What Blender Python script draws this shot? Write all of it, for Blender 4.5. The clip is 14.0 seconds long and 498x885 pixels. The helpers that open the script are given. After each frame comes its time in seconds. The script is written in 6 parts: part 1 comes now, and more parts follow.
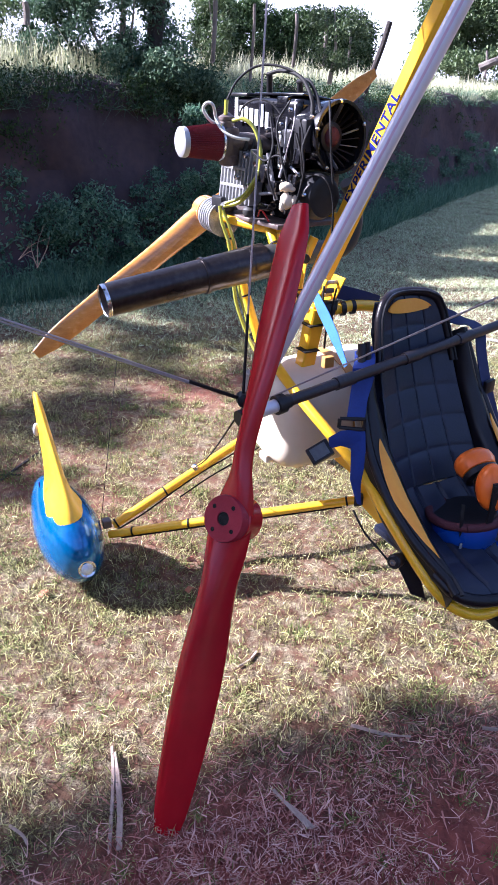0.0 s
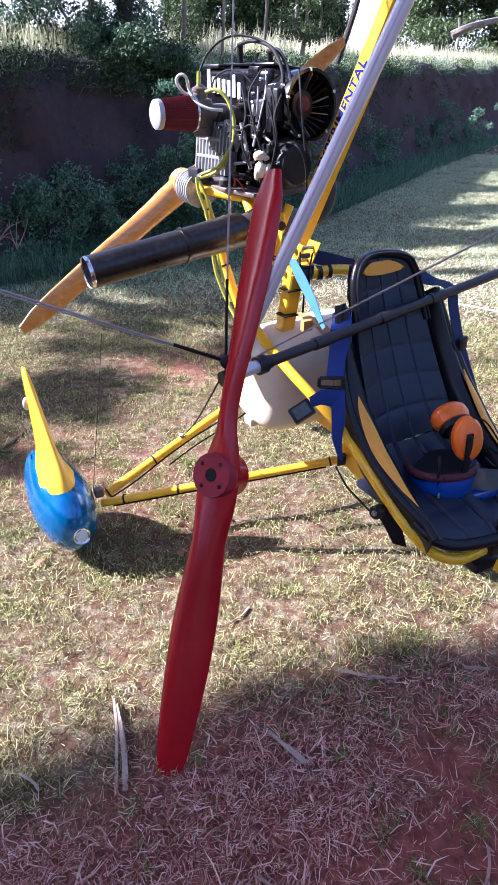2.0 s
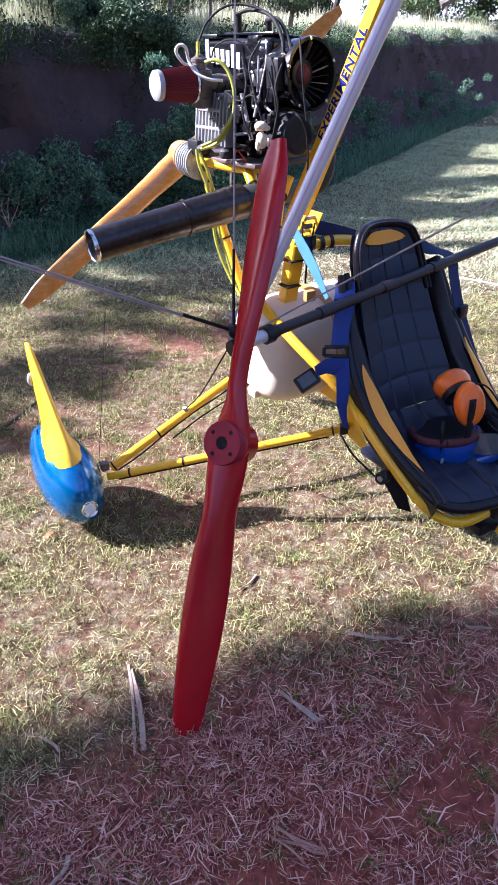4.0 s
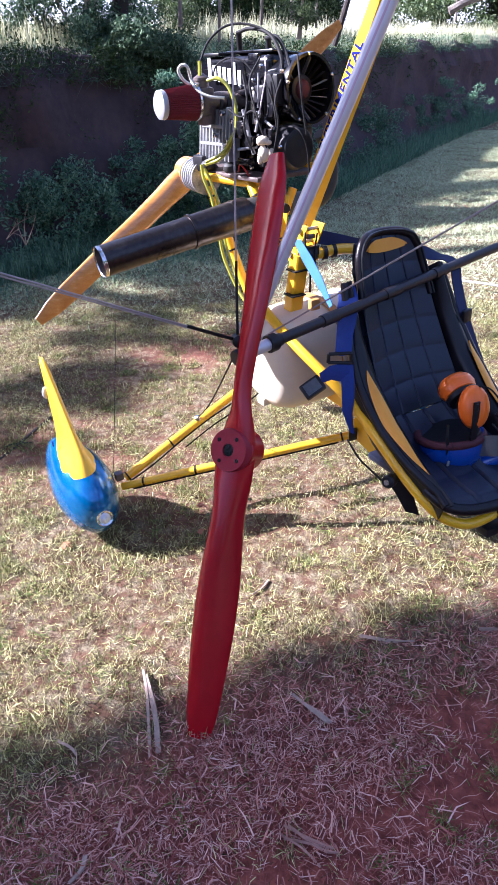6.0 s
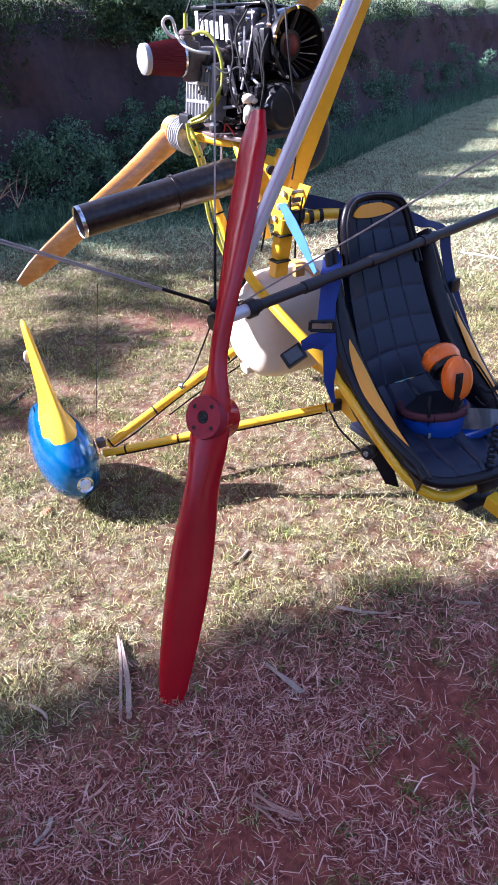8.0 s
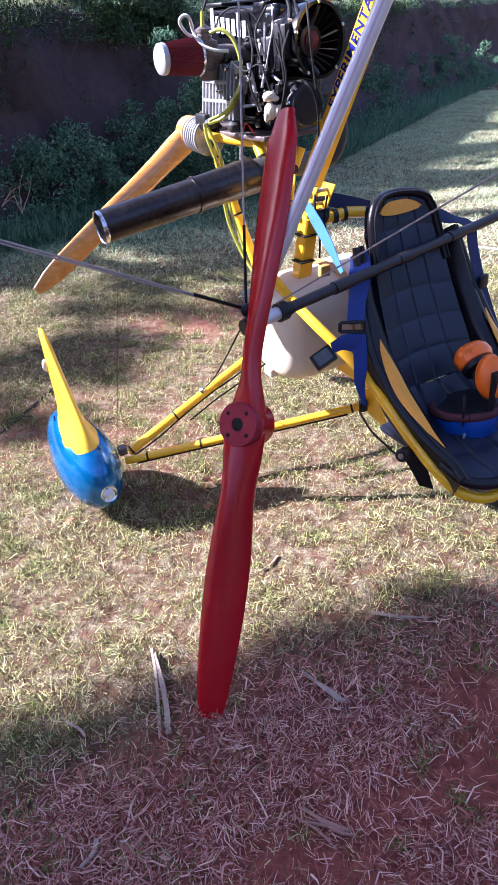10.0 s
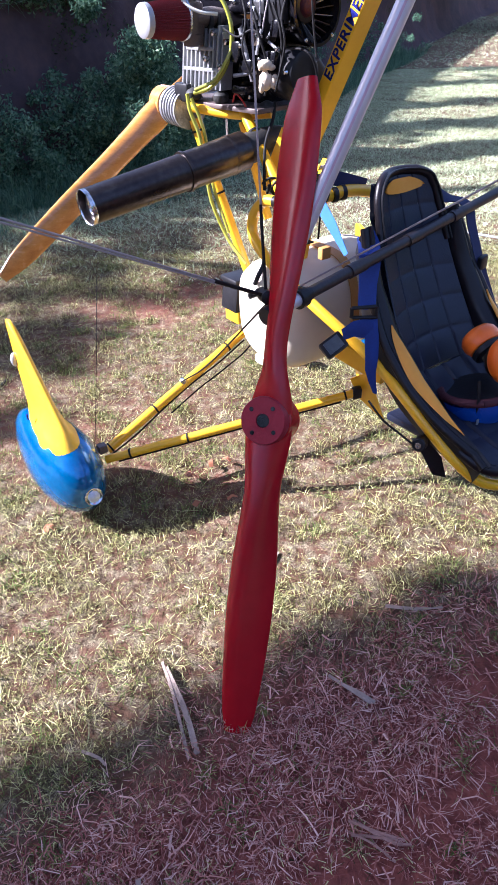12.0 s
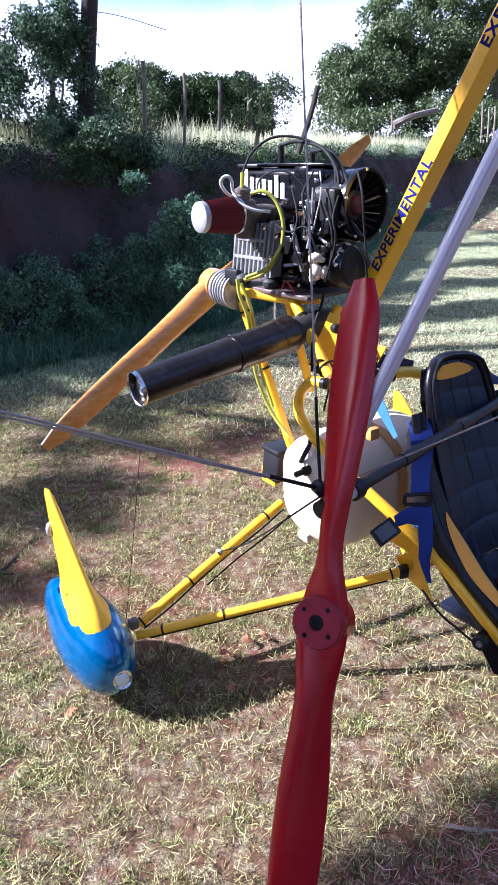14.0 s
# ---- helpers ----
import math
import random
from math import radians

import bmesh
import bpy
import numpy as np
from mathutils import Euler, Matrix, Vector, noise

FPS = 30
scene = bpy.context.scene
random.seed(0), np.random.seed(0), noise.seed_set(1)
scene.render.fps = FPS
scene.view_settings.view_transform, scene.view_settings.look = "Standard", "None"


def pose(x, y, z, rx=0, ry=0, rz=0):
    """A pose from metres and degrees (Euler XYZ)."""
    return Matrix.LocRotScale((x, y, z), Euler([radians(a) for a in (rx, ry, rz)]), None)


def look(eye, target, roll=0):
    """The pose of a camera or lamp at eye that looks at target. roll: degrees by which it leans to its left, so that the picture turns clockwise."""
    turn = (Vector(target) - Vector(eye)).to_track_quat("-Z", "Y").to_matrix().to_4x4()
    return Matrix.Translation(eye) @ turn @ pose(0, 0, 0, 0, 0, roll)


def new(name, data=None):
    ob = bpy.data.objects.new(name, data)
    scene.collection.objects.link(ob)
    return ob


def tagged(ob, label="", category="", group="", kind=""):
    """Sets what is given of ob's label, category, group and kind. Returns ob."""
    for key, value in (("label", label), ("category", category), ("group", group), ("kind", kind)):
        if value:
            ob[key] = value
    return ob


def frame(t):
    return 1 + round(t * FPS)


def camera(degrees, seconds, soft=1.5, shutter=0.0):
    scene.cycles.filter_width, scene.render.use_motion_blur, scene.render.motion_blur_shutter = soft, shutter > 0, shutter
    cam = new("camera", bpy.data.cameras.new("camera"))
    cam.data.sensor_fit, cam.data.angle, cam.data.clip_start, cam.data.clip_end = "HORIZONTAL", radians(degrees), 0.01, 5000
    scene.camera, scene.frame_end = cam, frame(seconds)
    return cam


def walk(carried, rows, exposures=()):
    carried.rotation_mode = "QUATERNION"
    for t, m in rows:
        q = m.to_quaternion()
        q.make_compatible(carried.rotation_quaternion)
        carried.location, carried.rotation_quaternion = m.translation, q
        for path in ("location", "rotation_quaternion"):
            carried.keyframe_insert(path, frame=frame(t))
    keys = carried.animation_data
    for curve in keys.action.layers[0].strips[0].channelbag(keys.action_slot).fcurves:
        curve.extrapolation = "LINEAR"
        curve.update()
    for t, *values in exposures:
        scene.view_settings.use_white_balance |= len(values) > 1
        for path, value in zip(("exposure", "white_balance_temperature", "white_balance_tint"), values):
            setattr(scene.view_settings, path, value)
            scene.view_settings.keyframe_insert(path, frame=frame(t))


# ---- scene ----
cam = camera(39.7, 14.0, soft=0.6)
PATH = [
    (0, (0.212, 0.029, 1.554), (0.066, 1.807, 0.649), 1.4),
    (0.5, (0.195, 0.032, 1.542), (0.074, 1.791, 0.599), 0.2),
    (1, (0.161, 0.015, 1.541), (0.094, 1.782, 0.607), -0.4),
    (1.5, (0.156, -0.007, 1.538), (0.104, 1.759, 0.602), -0.1),
    (2, (0.225, -0.061, 1.543), (0.119, 1.693, 0.588), -0.2),
    (2.5, (0.252, -0.093, 1.539), (0.09, 1.621, 0.522), -2.0),
    (2.7, (0.228, -0.101, 1.538), (0.116, 1.638, 0.556), -2.0),
    (4.8, (0.179, -0.109, 1.534), (0.096, 1.61, 0.515), -0.5),
    (5, (0.197, -0.116, 1.536), (0.085, 1.609, 0.53), -1.2),
    (5.5, (0.217, -0.125, 1.538), (0.062, 1.6, 0.538), -2.5),
    (6, (0.222, -0.14, 1.547), (0.082, 1.597, 0.565), -3.0),
    (6.5, (0.221, -0.129, 1.537), (0.109, 1.6, 0.539), -2.0),
    (7, (0.27, -0.117, 1.525), (0.195, 1.599, 0.5), -1.9),
    (7.5, (0.296, -0.117, 1.528), (0.158, 1.583, 0.483), -2.4),
    (8, (0.283, -0.117, 1.522), (0.14, 1.578, 0.47), -2.0),
    (10.3, (0.15, -0.058, 1.523), (0.018, 1.633, 0.464), -4.0),
    (10.5, (0.086, -0.029, 1.531), (0.053, 1.658, 0.458), -3.6),
    (11, (-0.05, 0.017, 1.507), (0.075, 1.672, 0.39), -1.1),
    (11.5, (-0.084, 0.03, 1.509), (0.039, 1.673, 0.376), -0.5),
    (12, (-0.053, 0.041, 1.503), (0.04, 1.701, 0.391), -1.5),
    (12.5, (-0.06, 0.036, 1.511), (0.034, 1.712, 0.423), -1.1),
    (13, (-0.066, 0.04, 1.52), (-0.034, 1.728, 0.447), -2.3),
    (13.5, (-0.102, 0.067, 1.591), (-0.007, 1.871, 0.734), -0.1),
    (14, (-0.116, 0.176, 1.585), (-0.061, 2.019, 0.81), -0.9),
]
walk(cam, [(t, look(eye, target, roll)) for t, eye, target, roll in PATH], [(0.0, 2.26, 5420, 29), (2.5, 2.24, 5420, 29), (5.0, 2.17, 5420, 29), (6.5, 2.34, 5420, 30), (11.0, 2.25, 5420, 29), (12.0, 2.15, 5420, 28), (13.0, 2.15, 5420, 28), (14.0, 1.94, 5320, 26)])

# ---- light ----
SUN_TO = Vector((-0.99, 0.08, 0.70)).normalized()
world = bpy.data.worlds.new("sky")
scene.world = world
world.use_nodes = True
_n = world.node_tree.nodes
_sky = _n.new("ShaderNodeTexSky")
_sky.sky_type, _sky.sun_disc = "NISHITA", False
_sky.sun_elevation = math.asin(SUN_TO.z)
_sky.sun_rotation = math.atan2(SUN_TO.x, SUN_TO.y)
_sky.air_density, _sky.dust_density, _sky.ozone_density = 1.0, 1.6, 1.0
_k = world.node_tree.links.new
_tc = _n.new("ShaderNodeTexCoord")
_sep = _n.new("ShaderNodeSeparateXYZ")
_k(_tc.outputs["Generated"], _sep.inputs[0])
_haze = _n.new("ShaderNodeMapRange")
_haze.inputs["From Min"].default_value, _haze.inputs["From Max"].default_value = 0.18, 0.125
_k(_sep.outputs["Z"], _haze.inputs["Value"])
_cl = _n.new("ShaderNodeTexNoise")
_cl.inputs["Scale"].default_value, _cl.inputs["Detail"].default_value = 3.0, 8
_k(_tc.outputs["Generated"], _cl.inputs["Vector"])
_cm = _n.new("ShaderNodeMath")
_cm.operation = "MULTIPLY_ADD"
_cm.inputs[1].default_value, _cm.inputs[2].default_value = 1.6, -0.80
_k(_cl.outputs["Fac"], _cm.inputs[0])
_ca = _n.new("ShaderNodeMath")
_ca.operation, _ca.use_clamp = "ADD", True
_k(_cm.outputs[0], _ca.inputs[0])
_k(_haze.outputs[0], _ca.inputs[1])
_mix = _n.new("ShaderNodeMix")
_mix.data_type = "RGBA"
_mix.inputs[7].default_value = (7.6, 7.8, 8.2, 1)
_k(_ca.outputs[0], _mix.inputs[0])
_k(_sky.outputs[0], _mix.inputs[6])
_n["Background"].inputs["Strength"].default_value = 0.068
_k(_mix.outputs[2], _n["Background"].inputs[0])
sun = new("sun", bpy.data.lights.new("sun", "SUN"))
sun.data.energy, sun.data.angle, sun.data.color = 5.0, radians(0.6), (1.0, 0.95, 0.85)
sun.matrix_world = look((0, 0, 0), -SUN_TO)


# ---- materials ----
def mat(name, cols, scale=8.0, rough=0.5, metal=0.0, bump=0.0, bscale=60.0, island=0.0, spread=0.5, coat=0.0, detail=6.0, stretch=None, spec=0.5, rvar=0.1, through_light=0.0):
    """A surface of two or three colours mixed by coarse and fine noise, with fine relief; island adds variation piece by piece."""
    m = bpy.data.materials.new(name)
    m.use_nodes = True
    nt = m.node_tree
    N, K = nt.nodes, nt.links.new
    p = N["Principled BSDF"]
    tc = N.new("ShaderNodeTexCoord")
    vec = tc.outputs["Object"]
    if stretch:
        mp = N.new("ShaderNodeMapping")
        mp.inputs["Scale"].default_value = stretch
        K(vec, mp.inputs["Vector"])
        vec = mp.outputs[0]
    big = N.new("ShaderNodeTexNoise")
    big.inputs["Scale"].default_value, big.inputs["Detail"].default_value = scale, detail
    K(vec, big.inputs["Vector"])
    fine = N.new("ShaderNodeTexNoise")
    fine.inputs["Scale"].default_value, fine.inputs["Detail"].default_value = scale * 9, 3
    K(vec, fine.inputs["Vector"])
    mix = N.new("ShaderNodeMath")
    mix.operation = "MULTIPLY_ADD"
    K(fine.outputs["Fac"], mix.inputs[0])
    mix.inputs[1].default_value = 0.35
    add = N.new("ShaderNodeMath")
    add.operation = "MULTIPLY_ADD"
    K(big.outputs["Fac"], add.inputs[0])
    add.inputs[1].default_value, add.inputs[2].default_value = 0.65, 0.0
    K(add.outputs[0], mix.inputs[2])
    fac = mix.outputs[0]
    if island:
        geo = N.new("ShaderNodeNewGeometry")
        ia = N.new("ShaderNodeMath")
        ia.operation = "MULTIPLY_ADD"
        K(geo.outputs["Random Per Island"], ia.inputs[0])
        ia.inputs[1].default_value = island
        sc = N.new("ShaderNodeMath")
        sc.operation = "MULTIPLY"
        K(fac, sc.inputs[0])
        sc.inputs[1].default_value = 1 - island
        K(sc.outputs[0], ia.inputs[2])
        fac = ia.outputs[0]
    ramp = N.new("ShaderNodeValToRGB")
    lo, hi = 0.5 - spread / 2, 0.5 + spread / 2
    els = ramp.color_ramp.elements
    els[0].position, els[1].position = lo, hi
    els[0].color, els[1].color = (*cols[0], 1), (*cols[-1], 1)
    for i, c in enumerate(cols[1:-1]):
        e = els.new(lo + (hi - lo) * (i + 1) / (len(cols) - 1))
        e.color = (*c, 1)
    K(fac, ramp.inputs[0])
    K(ramp.outputs[0], p.inputs["Base Color"])
    p.inputs["Metallic"].default_value = metal
    p.inputs["Coat Weight"].default_value = coat
    p.inputs["Coat Roughness"].default_value = 0.08
    p.inputs["Specular IOR Level"].default_value = spec
    rr = N.new("ShaderNodeMapRange")
    rr.inputs["To Min"].default_value, rr.inputs["To Max"].default_value = max(0.02, rough - rvar), min(1, rough + rvar)
    K(big.outputs["Fac"], rr.inputs["Value"])
    K(rr.outputs[0], p.inputs["Roughness"])
    if bump:
        bn = N.new("ShaderNodeTexNoise")
        bn.inputs["Scale"].default_value, bn.inputs["Detail"].default_value = bscale, 5
        K(vec, bn.inputs["Vector"])
        b = N.new("ShaderNodeBump")
        b.inputs["Strength"].default_value, b.inputs["Distance"].default_value = bump, 0.01
        K(bn.outputs["Fac"], b.inputs["Height"])
        K(b.outputs[0], p.inputs["Normal"])
    if through_light:
        tl = N.new("ShaderNodeBsdfTranslucent")
        K(ramp.outputs[0], tl.inputs["Color"])
        ms = N.new("ShaderNodeMixShader")
        ms.inputs[0].default_value = through_light
        K(p.outputs[0], ms.inputs[1])
        K(tl.outputs[0], ms.inputs[2])
        K(ms.outputs[0], N["Material Output"].inputs["Surface"])
    return m


YELLOW = mat("yellow_paint", [(0.84, 0.40, 0.006), (0.92, 0.50, 0.008), (0.94, 0.55, 0.015)], 6, 0.32, coat=0.3, bump=0.03, bscale=90)
RED = mat("red_lacquer", [(0.33, 0.004, 0.009), (0.42, 0.005, 0.012), (0.50, 0.008, 0.015)], 3, 0.25, bump=0.0, spec=0.48, rvar=0.04)
REDHUB = mat("red_hub_face", [(0.26, 0.012, 0.028), (0.36, 0.022, 0.042)], 25, 0.45, bump=0.15, bscale=160, spec=0.3)
BLUE = mat("blue_metallic_paint", [(0.002, 0.085, 0.27), (0.005, 0.19, 0.47)], 12, 0.2, metal=0.5, coat=0.8, bump=0.02, bscale=20)
CHROME = mat("polished_metal", [(0.55, 0.55, 0.56), (0.72, 0.72, 0.72)], 15, 0.2, metal=1.0)
ALU = mat("cast_aluminium", [(0.20, 0.205, 0.21), (0.40, 0.41, 0.42)], 30, 0.42, metal=0.35, bump=0.2, bscale=150)
ALLOY = mat("oily_cast_alloy", [(0.10, 0.10, 0.105), (0.24, 0.24, 0.25), (0.42, 0.42, 0.42)], 38, 0.45, metal=0.35, bump=0.3, bscale=120, spread=0.4)
SILVER = mat("dull_aluminium_tube", [(0.60, 0.59, 0.64), (0.72, 0.70, 0.75)], 14, 0.38, metal=0.35, stretch=(1, 1, 0.3))
PINK = mat("faded_pink_stripe", [(0.60, 0.38, 0.46), (0.64, 0.45, 0.52)], 14, 0.5)
STEEL = mat("scorched_exhaust_steel", [(0.02, 0.017, 0.018), (0.05, 0.042, 0.042), (0.10, 0.09, 0.08)], 7, 0.3, metal=0.85, bump=0.06, bscale=60)
BLACKP = mat("black_plastic", [(0.010, 0.010, 0.012), (0.018, 0.018, 0.021)], 20, 0.38, bump=0.06, bscale=120, spec=0.3)
BLACKM = mat("black_enamel", [(0.004, 0.004, 0.006), (0.009, 0.009, 0.012)], 14, 0.16, bump=0.02, bscale=50, spec=0.4)
RUBBER = mat("black_rubber", [(0.012, 0.012, 0.012), (0.03, 0.029, 0.028)], 30, 0.6, bump=0.1, bscale=200)
BARBLK = mat("worn_black_sleeve", [(0.012, 0.010, 0.012), (0.03, 0.022, 0.026)], 16, 0.45, bump=0.12, bscale=80)
VINYL = mat("dark_navy_vinyl", [(0.009, 0.013, 0.027), (0.018, 0.023, 0.048)], 10, 0.38, bump=0.12, bscale=220, spec=0.40)
BLACKV = mat("black_vinyl", [(0.005, 0.004, 0.006), (0.012, 0.009, 0.012)], 10, 0.34, bump=0.10, bscale=220, spec=0.35)
ORANGEV = mat("amber_vinyl_patch", [(0.86, 0.33, 0.022), (0.92, 0.41, 0.035)], 10, 0.45, bump=0.1, bscale=220)
TANKW = mat("translucent_white_polythene", [(0.68, 0.57, 0.42), (0.76, 0.67, 0.53)], 4, 0.35, bump=0.04, bscale=15)
WEB = mat("blue_webbing", [(0.010, 0.030, 0.19), (0.019, 0.055, 0.29)], 20, 0.7, bump=0.12, bscale=300)
WEBL = mat("light_blue_webbing", [(0.035, 0.15, 0.50), (0.06, 0.22, 0.60)], 20, 0.65, bump=0.12, bscale=300)
WEBD = mat("navy_webbing", [(0.008, 0.014, 0.06), (0.014, 0.022, 0.09)], 20, 0.7, bump=0.12, bscale=300)
CABLE = mat("grey_steel_cable", [(0.34, 0.29, 0.29), (0.52, 0.46, 0.45)], 90, 0.45, metal=0.3, bump=0.5, bscale=900)
BLKCORD = mat("black_cord", [(0.006, 0.006, 0.007), (0.015, 0.014, 0.014)], 60, 0.6, bump=0.3, bscale=500, spec=0.2)
FUEL = mat("yellow_green_fuel_hose", [(0.28, 0.30, 0.03), (0.42, 0.42, 0.07)], 20, 0.2, coat=0.5)
CLEARH = mat("clear_hose", [(0.55, 0.56, 0.50), (0.66, 0.66, 0.58)], 20, 0.15, coat=0.5)
FILTER = mat("red_filter_gauze", [(0.16, 0.012, 0.016), (0.26, 0.02, 0.026)], 60, 0.55, bump=0.6, bscale=500)
FCAP = mat("brushed_white_metal_cap", [(0.34, 0.35, 0.37), (0.46, 0.47, 0.48)], 18, 0.4, metal=0.3)
CARB = mat("grey_brown_cast_metal", [(0.10, 0.075, 0.07), (0.19, 0.15, 0.14)], 40, 0.45, metal=0.5, bump=0.25, bscale=140)
WOOD = mat("varnished_laminated_wood", [(0.34, 0.13, 0.025), (0.52, 0.23, 0.05), (0.60, 0.30, 0.08)], 7, 0.25, coat=0.6, stretch=(2.5, 9, 9), bump=0.03, bscale=60)
WHITE = mat("white_lettering", [(0.80, 0.80, 0.80), (0.86, 0.86, 0.86)], 20, 0.5)
INK = mat("blue_lettering", [(0.010, 0.012, 0.11), (0.016, 0.020, 0.16)], 20, 0.85, spec=0.05)
ORANGE = mat("orange_plastic", [(0.90, 0.15, 0.008), (0.94, 0.20, 0.014)], 10, 0.35, bump=0.05, bscale=90)
HELM = mat("blue_helmet_shell", [(0.006, 0.05, 0.30), (0.010, 0.075, 0.40)], 9, 0.28, coat=0.6)
MAROON = mat("maroon_lining", [(0.06, 0.012, 0.016), (0.11, 0.02, 0.026)], 40, 0.7, bump=0.3, bscale=300)
TOYM = mat("cream_rubber", [(0.66, 0.54, 0.38), (0.76, 0.65, 0.50)], 30, 0.6, bump=0.2, bscale=150)
GLASS = mat("lamp_lens", [(0.55, 0.60, 0.66), (0.75, 0.78, 0.80)], 60, 0.12, metal=0.4, coat=1.0, bump=0.4, bscale=250)
REDTRIM = mat("red_plastic", [(0.45, 0.02, 0.015), (0.55, 0.03, 0.02)], 20, 0.4)
LABELG = mat("grey_label", [(0.05, 0.06, 0.07), (0.12, 0.135, 0.15)], 60, 0.5)
TAN = mat("tan_strap", [(0.42, 0.20, 0.05), (0.55, 0.28, 0.07)], 20, 0.5, bump=0.2, bscale=200)

SOIL = mat("red_soil_and_thatch", [(0.050, 0.024, 0.016), (0.085, 0.043, 0.027), (0.12, 0.066, 0.040), (0.16, 0.095, 0.055)], 1.3, 0.95, bump=1.0, bscale=45, spread=0.45, detail=12, spec=0.1)
EARTH = mat("dark_red_earth_cut", [(0.042, 0.034, 0.042), (0.078, 0.056, 0.062), (0.125, 0.078, 0.073)], 1.6, 0.95, bump=1.0, bscale=14, spread=0.5, detail=12, spec=0.1)
# Dead grass with the shade's red cast mixed into its colours.
STRAWR = mat("shade_reddened_dead_grass", [(0.14, 0.026, 0.023), (0.34, 0.115, 0.088), (0.52, 0.25, 0.20), (0.74, 0.50, 0.42)], 16, 0.8, island=0.6, spread=0.6, spec=0.2)
STRAW = mat("dry_grass", [(0.030, 0.020, 0.008), (0.100, 0.084, 0.026), (0.29, 0.28, 0.092), (0.64, 0.62, 0.29)], 13, 0.75, island=0.55, spread=0.52, spec=0.25)
GREENG = mat("green_grass", [(0.06, 0.11, 0.02), (0.14, 0.20, 0.045), (0.30, 0.30, 0.09)], 1.5, 0.7, island=0.7, spread=0.8, spec=0.25, through_light=0.25)
WEED = mat("dark_green_weeds", [(0.035, 0.09, 0.06), (0.10, 0.21, 0.13), (0.25, 0.38, 0.24)], 1.5, 0.7, island=0.7, spread=0.8, spec=0.25, through_light=0.3)
CREST = mat("pale_crest_grass", [(0.34, 0.36, 0.18), (0.60, 0.60, 0.38), (0.78, 0.76, 0.56)], 0.8, 0.75, island=0.6, spread=0.8, spec=0.2, through_light=0.45)
FIELD = mat("short_field_grass", [(0.12, 0.16, 0.07), (0.35, 0.43, 0.23), (0.60, 0.67, 0.42), (0.82, 0.85, 0.62)], 0.9, 0.75, island=0.65, spread=0.85, spec=0.2, through_light=0.2)
LEAF = mat("dark_leaves", [(0.012, 0.028, 0.008), (0.03, 0.065, 0.016), (0.085, 0.135, 0.045)], 2, 0.6, island=0.7, spread=0.8, through_light=0.2, spec=0.25)
BUSHL = mat("bush_leaves", [(0.03, 0.065, 0.04), (0.09, 0.155, 0.09), (0.20, 0.28, 0.17)], 2, 0.7, island=0.7, spread=0.8, through_light=0.25, spec=0.15)
GUM = mat("grey_green_leaves", [(0.028, 0.055, 0.020), (0.085, 0.130, 0.048), (0.17, 0.225, 0.095)], 0.7, 0.55, island=0.6, spread=0.8, through_light=0.25)
BARK = mat("pale_bark", [(0.20, 0.16, 0.12), (0.42, 0.37, 0.30)], 3, 0.85, bump=0.6, bscale=20)
GREYWOOD = mat("weathered_grey_wood", [(0.11, 0.09, 0.075), (0.24, 0.20, 0.17), (0.34, 0.30, 0.26)], 5, 0.85, bump=0.6, bscale=50, stretch=(6, 6, 1))
DARKWOOD = mat("dark_creosoted_wood", [(0.022, 0.018, 0.016), (0.06, 0.045, 0.04)], 4, 0.85, bump=0.6, bscale=40, stretch=(6, 6, 1))
# Redder copy of the bark, standing in for the shade's tint.
STICKR = mat("shade_reddened_dry_bark", [(0.20, 0.085, 0.065), (0.44, 0.25, 0.20)], 14, 0.8, bump=0.5, bscale=80)
STICKM = mat("dry_bark_strip", [(0.22, 0.15, 0.12), (0.44, 0.34, 0.28)], 14, 0.8, bump=0.5, bscale=80)


# ---- mesh helpers ----
def link_mesh(name, bm, material, smooth=True):
    me = bpy.data.meshes.new(name)
    bmesh.ops.recalc_face_normals(bm, faces=bm.faces[:])
    bm.to_mesh(me)
    bm.free()
    me.materials.append(material)
    me.polygons.foreach_set("use_smooth", [smooth] * len(me.polygons))
    if smooth:
        me.set_sharp_from_angle(angle=radians(38))
    return new(name, me)


def thing(name, base, label, category, group="", kind=""):
    ob = tagged(new(name), label, category, group, kind)
    ob.location = base
    bpy.context.view_layer.update()
    return ob


def base_of(ob):
    p = Vector((0, 0, 0))
    while ob:
        p = p + ob.location
        ob = ob.parent
    return p


def part(name, bm, material, parent, label="", smooth=True):
    """One mesh, given in world places, under a thing or a part."""
    bmesh.ops.translate(bm, verts=bm.verts[:], vec=-base_of(parent))
    ob = link_mesh(name, bm, material, smooth)
    ob.parent = parent
    return tagged(ob, label)


def solo(name, bm, material, base, label, category, group="", kind="", smooth=True):
    bmesh.ops.translate(bm, verts=bm.verts[:], vec=-Vector(base))
    ob = link_mesh(name, bm, material, smooth)
    ob.location = base
    return tagged(ob, label, category, group, kind)


def curve(pts, n=8):
    """Catmull-Rom through the points."""
    P = [Vector(p) for p in pts]
    if len(P) < 3:
        return P
    P = [P[0] * 2 - P[1]] + P + [P[-1] * 2 - P[-2]]
    out = []
    for i in range(1, len(P) - 2):
        a, b, c, d = P[i - 1:i + 3]
        for k in range(n):
            t = k / n
            out.append(0.5 * ((2 * b) + (c - a) * t + (2 * a - 5 * b + 4 * c - d) * t * t + (3 * b - a - 3 * c + d) * t ** 3))
    out.append(P[-2])
    return out


